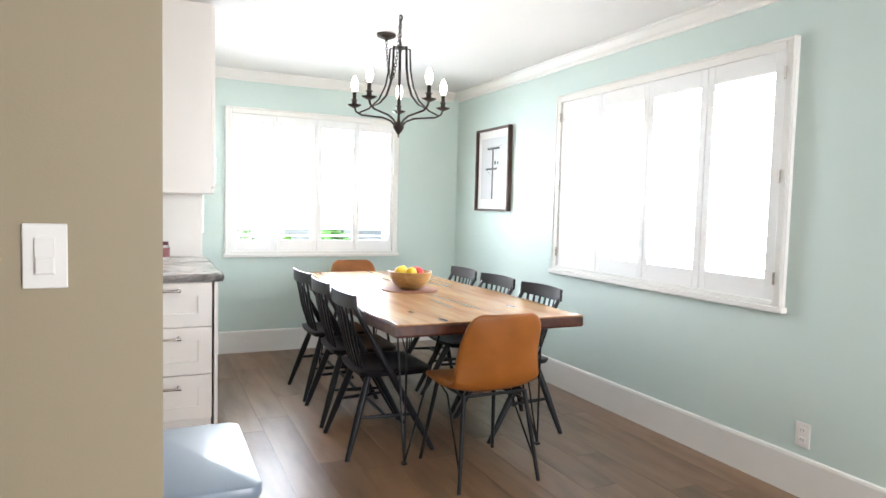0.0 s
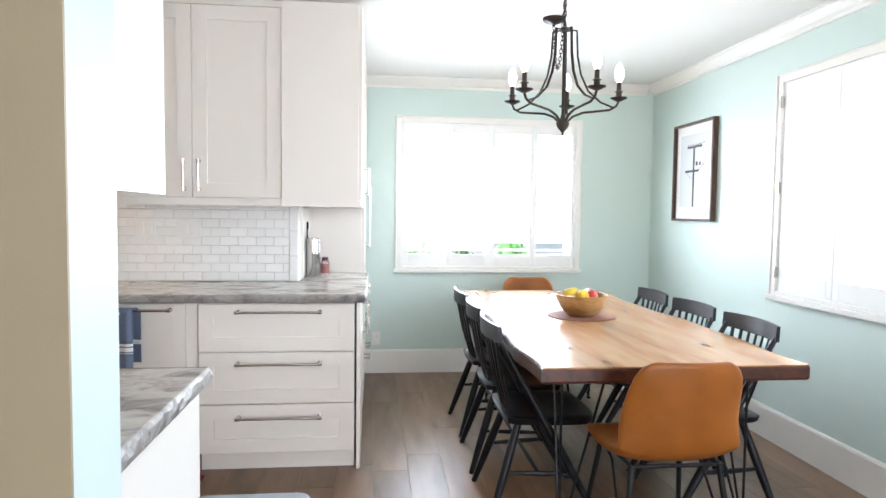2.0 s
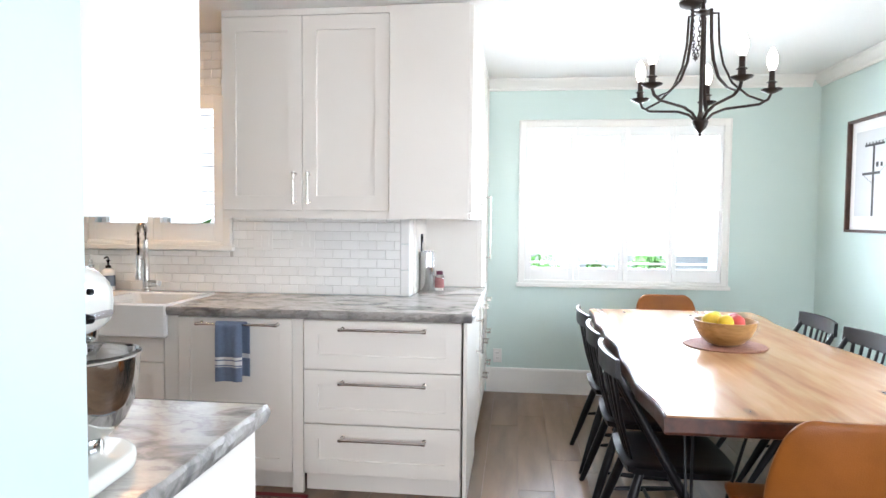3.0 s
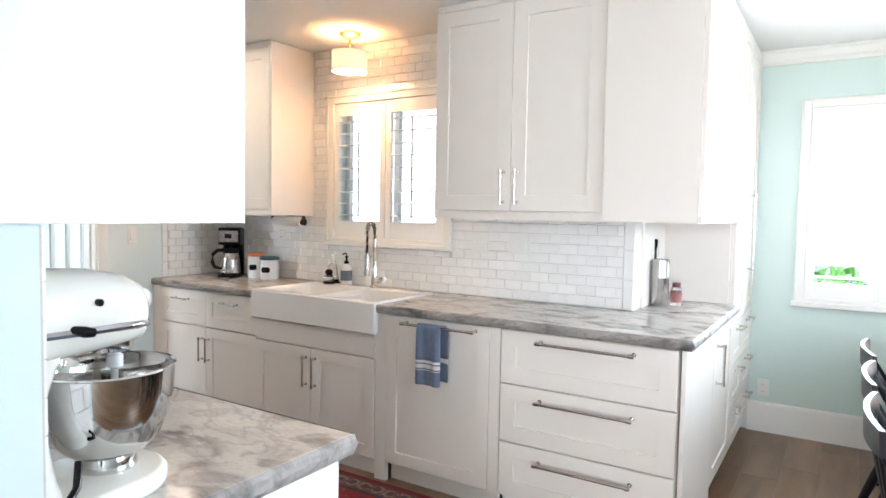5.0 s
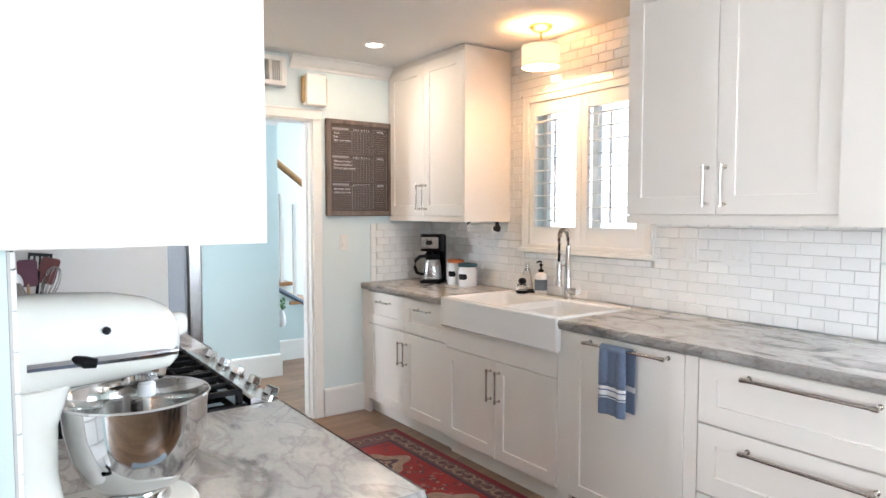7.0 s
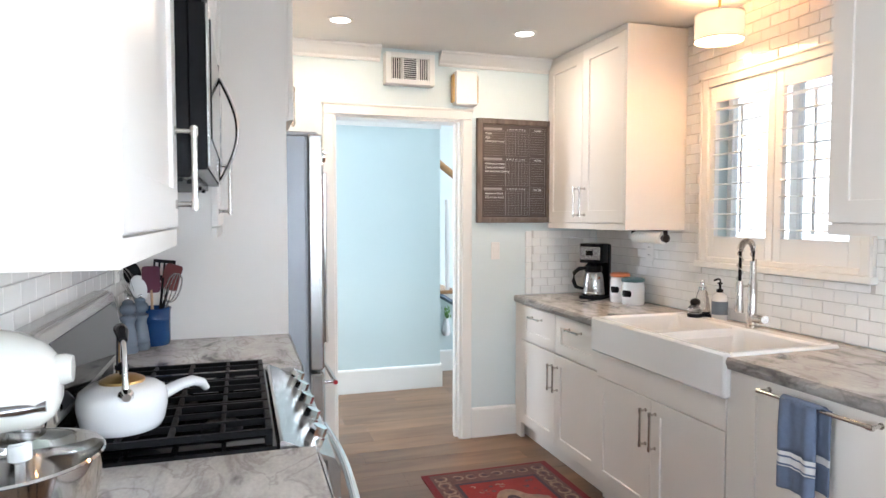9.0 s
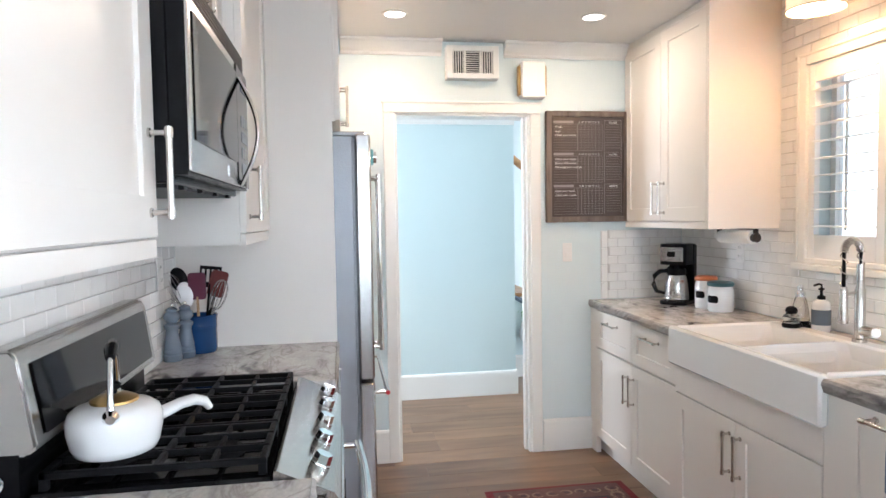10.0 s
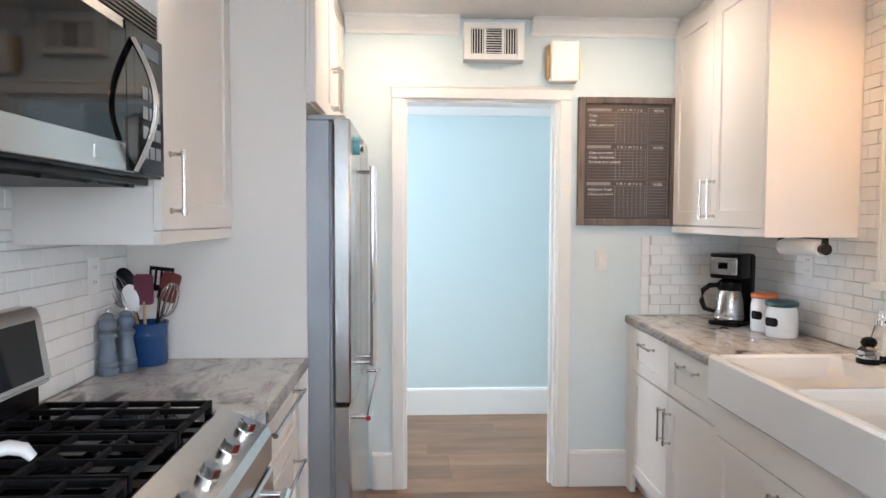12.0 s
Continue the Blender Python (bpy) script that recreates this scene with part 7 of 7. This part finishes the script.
utensil("balloon_whisk", "large steel whisk leaning in the blue crock", 0.006, -0.004, 21, 92, STEEL, "whisk", STEEL, 0.285)
for mx_, my_ in ((-2.205, -2.100), (-2.260, -2.066)):
    ml = thing("pepper_mill", "grey-blue stoneware pepper mill beside the crock", "pepper mill", pose(mx_, my_, 0.915), "mills")
    part("body", lathe(bmesh.new(), [(0, 0), (0.031, 0), (0.0335, 0.005), (0.0335, 0.022), (0.030, 0.026), (0.0325, 0.031), (0.0325, 0.038), (0.029, 0.043), (0.0305, 0.052), (0.026, 0.078), (0.0215, 0.104), (0.0225, 0.116), (0.029, 0.126), (0.029, 0.133), (0.020, 0.140), (0.018, 0.1425), (0, 0.1425)], n=26), GREY_GLAZE, ml, smooth=True)
    part("cap", lathe(bmesh.new(), [(0.018, 0.143), (0.022, 0.147), (0.0285, 0.156), (0.0295, 0.166), (0.026, 0.176), (0.018, 0.182), (0.0205, 0.187), (0.0205, 0.191), (0.012, 0.198), (0, 0.199)], n=26), GREY_GLAZE, ml, smooth=True)
    part("nut", lathe(bmesh.new(), [(0.007, 0.198), (0.009, 0.204), (0.006, 0.212), (0, 0.214)], n=14), CHROME, ml, smooth=True)

# stand mixer; its head points to +y
sm = thing("stand_mixer", "cream tilt-head stand mixer with a steel bowl", "stand mixer", pose(-0.508, -2.012, 0.915, 0, 0, 4) @ Matrix.Scale(0.985, 4))
bm = slab(bmesh.new(), rounded(-0.105, 0.105, -0.17, 0.125, 0.10, 10), 0.0, 0.035, bevel=0.012, seg=3)
part("base", bm, CREAM, sm, smooth=True)


def loft(bm, rings_, n=20):
    """Rounded rings: (centre y, centre z, half width, half height, tilt) from back to front."""
    made = []
    for cy, cz, hw, hh in rings_:
        made.append([bm.verts.new((hw * math.copysign(abs(math.cos(t)) ** 0.75, math.cos(t)), cy, cz + hh * math.copysign(abs(math.sin(t)) ** 0.75, math.sin(t)))) for t in [k * math.tau / n for k in range(n)]])
    for r, s in zip(made, made[1:]):
        for k in range(n):
            bm.faces.new((r[k], r[(k + 1) % n], s[(k + 1) % n], s[k]))
    bm.faces.new(made[0][::-1])
    bm.faces.new(made[-1])
    return bm


bm = bmesh.new()
rings = []
for z, hw, y0, y1 in ((0.030, 0.075, -0.165, -0.065), (0.06, 0.062, -0.158, -0.072), (0.12, 0.052, -0.150, -0.080), (0.19, 0.050, -0.150, -0.078), (0.23, 0.058, -0.160, -0.065), (0.25, 0.062, -0.165, -0.055)):
    rings.append([bm.verts.new((x, y, z)) for x, y in rounded(-hw, hw, y0, y1, min(hw, (y1 - y0) / 2) * 0.9, 5)])
for r, s in zip(rings, rings[1:]):
    for k in range(len(r)):
        j = (k + 1) % len(r)
        bm.faces.new((r[k], r[j], s[j], s[k]))
bm.faces.new(rings[0][::-1])
bm.faces.new(rings[-1])
part("column", bm, CREAM, sm, smooth=True)
hd = part("motor_head", loft(bmesh.new(), [(-0.215, 0.300, 0.022, 0.030), (-0.208, 0.302, 0.045, 0.055), (-0.185, 0.304, 0.060, 0.070), (-0.14, 0.308, 0.066, 0.074), (-0.07, 0.310, 0.067, 0.072), (0.0, 0.309, 0.064, 0.068), (0.05, 0.305, 0.057, 0.061), (0.078, 0.300, 0.050, 0.052), (0.092, 0.297, 0.036, 0.038), (0.098, 0.297, 0.020, 0.022)]), CREAM, sm, smooth=True)
part("trim_band", loft(bmesh.new(), [(-0.120, 0.286, 0.0690, 0.012), (-0.05, 0.285, 0.0695, 0.013), (0.02, 0.283, 0.0650, 0.013), (0.06, 0.281, 0.0575, 0.013), (0.088, 0.280, 0.045, 0.011)]), REFLECTION_CHROME, hd, "polished trim band", smooth=True)
part("attachment_hub", lathe(bmesh.new(), [(0, 0), (0.019, 0.0), (0.020, 0.014), (0.017, 0.022), (0, 0.023)], n=22), CREAM, hd, "round hub cover", smooth=True).matrix_local = Matrix.Translation((0, 0.090, 0.316)) @ Matrix.Rotation(radians(-90), 4, "X")
part("hub_knob", rod(bmesh.new(), (0.058, -0.020, 0.328), (0.070, -0.020, 0.328), 0.006, n=14), BLACK_PLASTIC, hd, "black lock knob", smooth=True)
part("speed_lever", tube(bmesh.new(), [(0.062, -0.062, 0.291), (0.076, -0.050, 0.287), (0.078, -0.036, 0.284)], [0.006, 0.009, 0.007], n=10), BLACK_PLASTIC, hd, "black speed lever", smooth=True)
part("planetary", lathe(bmesh.new(), [(0, 0.225), (0.018, 0.226), (0.034, 0.235), (0.038, 0.262), (0, 0.262)], n=24, at=(0, 0.045, 0)), CHROME, hd, smooth=True)
part("beater_shaft", lathe(bmesh.new(), [(0, 0.090), (0.006, 0.092), (0.006, 0.200), (0.014, 0.205), (0.014, 0.226), (0, 0.226)], n=14, at=(0, 0.050, 0)), ENAMEL, hd, smooth=True)
bl = part("mixing_bowl", lathe(bmesh.new(), [(0, 0.058), (0.040, 0.058), (0.062, 0.066), (0.083, 0.089), (0.098, 0.125), (0.106, 0.169), (0.109, 0.206), (0.112, 0.208), (0.110, 0.211), (0.106, 0.206), (0.103, 0.169), (0.095, 0.127), (0.080, 0.092), (0.058, 0.071), (0, 0.063)], n=48, at=(0, 0.035, 0)), BOWL_STEEL, sm, "polished steel mixing bowl", smooth=True)
part("bowl_foot", lathe(bmesh.new(), [(0, 0.034), (0.046, 0.034), (0.048, 0.040), (0.042, 0.060), (0, 0.060)], n=30, at=(0, 0.035, 0)), BOWL_STEEL, bl, smooth=True)
part("cord", tube(bmesh.new(), [(0.070, -0.205, 0.008), (0.098, -0.150, 0.012), (0.100, -0.105, 0.030), (0.082, -0.070, 0.052), (0.064, -0.055, 0.085)], 0.0062, n=8), BLACK_PLASTIC, sm, "black power cord", smooth=True)

# stairs glimpsed through the doorway
STX = -5.2
sw = thing("staircase", "white staircase with wooden treads and a blue panelled side", "stairs", kind="structure")
part("side_wall", boxes((STX - 0.95, STX - 0.85, 2.1, 2.2, 0, 0.2)), BLUE, sw)
run, rise = 0.26, 0.187
bm = bmesh.new()
a = [bm.verts.new((STX, y, z)) for y, z in ((-0.3, 0), (1.25, 0), (-0.3, 0.90))]
b = [bm.verts.new((STX - 0.08, y, z)) for y, z in ((-0.3, 0), (1.25, 0), (-0.3, 0.90))]
bm.faces.new(a)
bm.faces.new(b[::-1])
for k in range(3):
    j = (k + 1) % 3
    bm.faces.new((a[k], b[k], b[j], a[j]))
part("stair_side", bm, BLUE, sw, "blue painted stair side")
bm = bmesh.new()
rod(bm, (STX + 0.004, -0.3, 0.905), (STX + 0.004, 1.25, 0.005), 0.022, n=4)
part("stringer_cap", bm, GREY_GLAZE, sw, "grey stringer cap")
for k in range(6):
    y1 = 0.98 - run * k
    z = rise * (k + 1)
    part("riser", boxes((STX - 0.95, STX - 0.02, y1 - run, y1, z - rise, z - 0.035)), TRIM, sw, "white riser")
    part("tread", boxes((STX - 0.95, STX + 0.012, y1 - run - 0.01, y1 + 0.025, z - 0.033, z), bevel=0.006), RAILWOOD, sw, "oak tread")
    for q in (0.07, 0.20):
        part("baluster", boxes((STX - 0.045, STX - 0.013, y1 - q - 0.016, y1 - q + 0.016, z, z + 0.88 + (q - 0.13) * 0.7)), TRIM, sw, "white square baluster")
bm = tube(bmesh.new(), [(STX - 0.03, -0.62, 2.10 + 0.36), (STX - 0.03, 0.10, 1.88), (STX - 0.03, 0.35, 1.69), (STX - 0.03, 1.0, 1.22)], 0.032, n=10)
part("handrail", bm, RAILWOOD, sw, "oak handrail", smooth=True)
trim("baseboard_stairs", BASE, (STX, -0.3), (STX, 1.25), (1, 0))
vp = thing("hanging_vase", "white wall vase with a green sprig on the stair side", "vase", Matrix.Translation((STX + 0.045, 0.095, 0)))
part("vase", lathe(bmesh.new(), [(0, 0.335), (0.026, 0.337), (0.040, 0.37), (0.038, 0.42), (0.024, 0.465), (0.020, 0.49), (0.024, 0.495), (0.018, 0.49), (0, 0.45)], n=20), ENAMEL, vp, smooth=True)
rnd = random.Random(4)
bm = bmesh.new()
for k in range(26):
    a = rnd.random() * math.tau
    h = 0.50 + 0.10 * rnd.random()
    r = 0.05 * rnd.random()
    mm = Matrix.Translation((r * math.cos(a), r * math.sin(a), h)) @ Euler((rnd.random() * 6, rnd.random() * 6, 0)).to_matrix().to_4x4()
    vs = [bm.verts.new(mm @ Vector(v)) for v in ((-0.022, 0, 0), (0, -0.010, 0.003), (0.022, 0, 0), (0, 0.010, 0.003))]
    bm.faces.new(vs)
tube(bm, [(0, 0, 0.46), (0.01, 0, 0.58)], 0.002, n=5)
part("sprig", bm, GREEN, vp)
part("hook", boxes((-0.045, -0.018, -0.004, 0.004, 0.47, 0.48)), BRASS, vp)

# ---- pieces: tiles and planks ----
TILE_MESH = {}


def tile_mesh(w, h):
    key = (round(w, 3), round(h, 3))
    if key not in TILE_MESH:
        e, d = 0.0018, 0.0055
        verts = []
        for y, s in ((0.0, 0.0), (-d + e, 0.0), (-d, e)):
            verts += [(-w / 2 + s, y, -h / 2 + s), (w / 2 - s, y, -h / 2 + s), (w / 2 - s, y, h / 2 - s), (-w / 2 + s, y, h / 2 - s)]
        faces = [(8, 9, 10, 11)]
        for o in (0, 4):
            faces += [(o + k, o + (k + 1) % 4, o + 4 + (k + 1) % 4, o + 4 + k) for k in range(4)]
        me = bpy.data.meshes.new("tile")
        me.from_pydata(verts, [], faces)
        me.materials.append(TILE)
        TILE_MESH[key] = me
    return TILE_MESH[key]


def tile_field(name, label, m, regions, holes, z_base, x_base, limit=300, pw=0.1045, ph=0.0525):
    """Running-bond tiles over the regions (x0, x1, z0, z1) of a wall's frame, on a bed of grout."""
    w = thing(name, label, "tiled wall", m, kind="structure")
    rows = []
    for x0, x1, z0, z1 in regions:
        rows.append((x0, x1, -0.004, -0.0005, z0, z1))
    bed = bmesh.new()
    for r in rows:
        cuts = [h for h in holes if h[0] < r[1] and h[1] > r[0] and h[2] < r[5] and h[3] > r[4]]
        if not cuts:
            box(bed, *r)
            continue
        h = cuts[0]
        a, b, lo, hi = max(h[0], r[0]), min(h[1], r[1]), max(h[2], r[4]), min(h[3], r[5])
        for q in ((r[0], a, r[4], r[5]), (b, r[1], r[4], r[5]), (a, b, r[4], lo), (a, b, hi, r[5])):
            if q[1] - q[0] > 1e-4 and q[3] - q[2] > 1e-4:
                box(bed, q[0], q[1], r[2], r[3], q[2], q[3])
    part("grout", bed, GROUT, w)
    g, cells = 0.0022, []
    for x0, x1, z0, z1 in regions:
        k0 = int(math.floor((z0 - z_base) / ph))
        k1 = int(math.ceil((z1 - z_base) / ph))
        for k in range(k0, k1):
            off = x_base + (pw / 2 if k % 2 else 0)
            i0 = int(math.floor((x0 - off) / pw))
            i1 = int(math.ceil((x1 - off) / pw))
            for i in range(i0, i1):
                a, b = max(x0, off + i * pw), min(x1, off + (i + 1) * pw)
                lo, hi = max(z0, z_base + k * ph), min(z1, z_base + (k + 1) * ph)
                for h in holes:
                    if h[0] < b and h[1] > a and h[2] < hi and h[3] > lo:
                        options = [(a, min(b, h[0]), lo, hi), (max(a, h[1]), b, lo, hi), (a, b, lo, min(hi, h[2])), (a, b, max(lo, h[3]), hi)]
                        a, b, lo, hi = max(options, key=lambda o: max(0, o[1] - o[0]) * max(0, o[3] - o[2]))
                if b - a > 0.012 and hi - lo > 0.012:
                    cells.append((a + g / 2, b - g / 2, lo + g / 2, hi - g / 2))
    for a, b, lo, hi in cells[:limit]:
        ob = new("tile", tile_mesh(b - a, hi - lo))
        ob.parent = w
        ob.location = ((a + b) / 2, -0.004, (lo + hi) / 2)
        ob.rotation_euler = (radians(random.uniform(-0.25, 0.25)), 0, radians(random.uniform(-0.25, 0.25)))
    if cells[limit:]:
        verts, faces = [], []
        for a, b, lo, hi in cells[limit:]:
            me = tile_mesh(b - a, hi - lo)
            o = len(verts)
            c = Vector(((a + b) / 2, -0.004, (lo + hi) / 2))
            verts += [tuple(v.co + c) for v in me.vertices]
            faces += [tuple(o + i for i in p.vertices) for p in me.polygons]
        me = bpy.data.meshes.new("more_tiles")
        me.from_pydata(verts, [], faces)
        me.materials.append(TILE)
        ob = new("more_tiles", me)
        ob.parent = w
        ob["kind"] = "stuff"
    return w


def bullnose(name, m, rows):
    w = thing(name, "white bullnose trim tiles ending the tiled wall", "tile trim", m, kind="structure")
    for r in rows:
        part("trim_tile", boxes(r, bevel=0.003), TILE, w)


WIN = (-2.385, -1.415, 1.160, 2.135)
tile_field("sink_backsplash", "white glazed subway tile behind the sink", SINKW, [(XF + 0.006, -0.407, 0.917, 1.3895), (-2.517, -1.295, 1.3895, ZC - 0.003)], [WIN], 0.917, XF, limit=300)
bullnose("backsplash_edge", SINKW, [(-0.405, -0.357, -0.0115, -0.0005, 0.917 + 0.15 * k, 0.917 + 0.15 * k + 0.147) for k in range(3)])
solo("wall_end_panel", boxes((-0.357, -0.3545, YS - 0.0115, 0.733, 0.917, 1.358)), TRIM, "white painted end of the tiled wall", "trim", kind="structure")
tile_field("corner_backsplash", "white glazed subway tile beside the coffee maker", FARW, [(0.122, YS - 0.0105, 0.917, 1.334)], [], 0.917, 0.08, limit=300)
bullnose("corner_edge", FARW, [(0.078, 0.120, -0.0115, -0.0005, 0.917 + 0.104 * k, 0.917 + 0.104 * k + 0.102) for k in range(4)])
STOVEW = Matrix.Translation((0, YL, 0)) @ Matrix.Rotation(radians(180), 4, "Z")
tile_field("stove_backsplash", "white glazed subway tile behind the stove", STOVEW, [(0.374, 2.436, 0.917, 1.36), (1.022, 1.794, 1.36, 1.50)], [], 0.917, 0.30, limit=300)

# floor planks
fl = thing("floor", "grey-brown oak-look plank floor", "floor", kind="structure")
part("underlay", boxes((-6.5, XR + 0.15, YEND - 0.15, 3.0, -0.12, -0.0085)), OAK, fl)
PLANK = {}


def plank_mesh(w, l):
    key = (round(w, 3), round(l, 3))
    if key not in PLANK:
        e, d = 0.0008, 0.008
        verts = []
        for z, s in ((-d, 0.0), (-e, 0.0), (0.0, e)):
            verts += [(-w / 2 + s, -l / 2 + s, z), (w / 2 - s, -l / 2 + s, z), (w / 2 - s, l / 2 - s, z), (-w / 2 + s, l / 2 - s, z)]
        faces = [(8, 9, 10, 11)]
        for o in (0, 4):
            faces += [(o + k, o + (k + 1) % 4, o + 4 + (k + 1) % 4, o + 4 + k) for k in range(4)]
        me = bpy.data.meshes.new("plank")
        me.from_pydata(verts, [], faces)
        me.materials.append(OAK)
        PLANK[key] = me
    return PLANK[key]


rnd = random.Random(77)
PWID, PLEN = 0.182, 1.22
near, rest = [], []
col, x = 0, XR
while x > -6.4:
    y = -6.1 - rnd.random() * PLEN
    while y < 2.9:
        a, b = max(y, -6.1), min(y + PLEN, YB if x > XF else 2.9)
        if b - a > 0.05:
            lim = -3.6 if x > -0.3 else -2.1
            (near if b > lim and x > -5.3 else rest).append((x - PWID / 2, (a + b) / 2, PWID - 0.0008, b - a - 0.0008))
        y += PLEN
    x -= PWID
    col += 1
for cx_, cy_, w, l in near[:300]:
    ob = new("plank", plank_mesh(w, l))
    ob.parent = fl
    ob.location = (cx_, cy_, 0)
verts, faces = [], []
for cx_, cy_, w, l in near[300:] + rest:
    me = plank_mesh(w, l)
    o = len(verts)
    verts += [(v.co.x + cx_, v.co.y + cy_, v.co.z) for v in me.vertices]
    faces += [tuple(o + i for i in p.vertices) for p in me.polygons]
me = bpy.data.meshes.new("more_planks")
me.from_pydata(verts, [], faces)
me.materials.append(OAK)
ob = new("more_planks", me)
ob.parent = fl
ob["kind"] = "stuff"
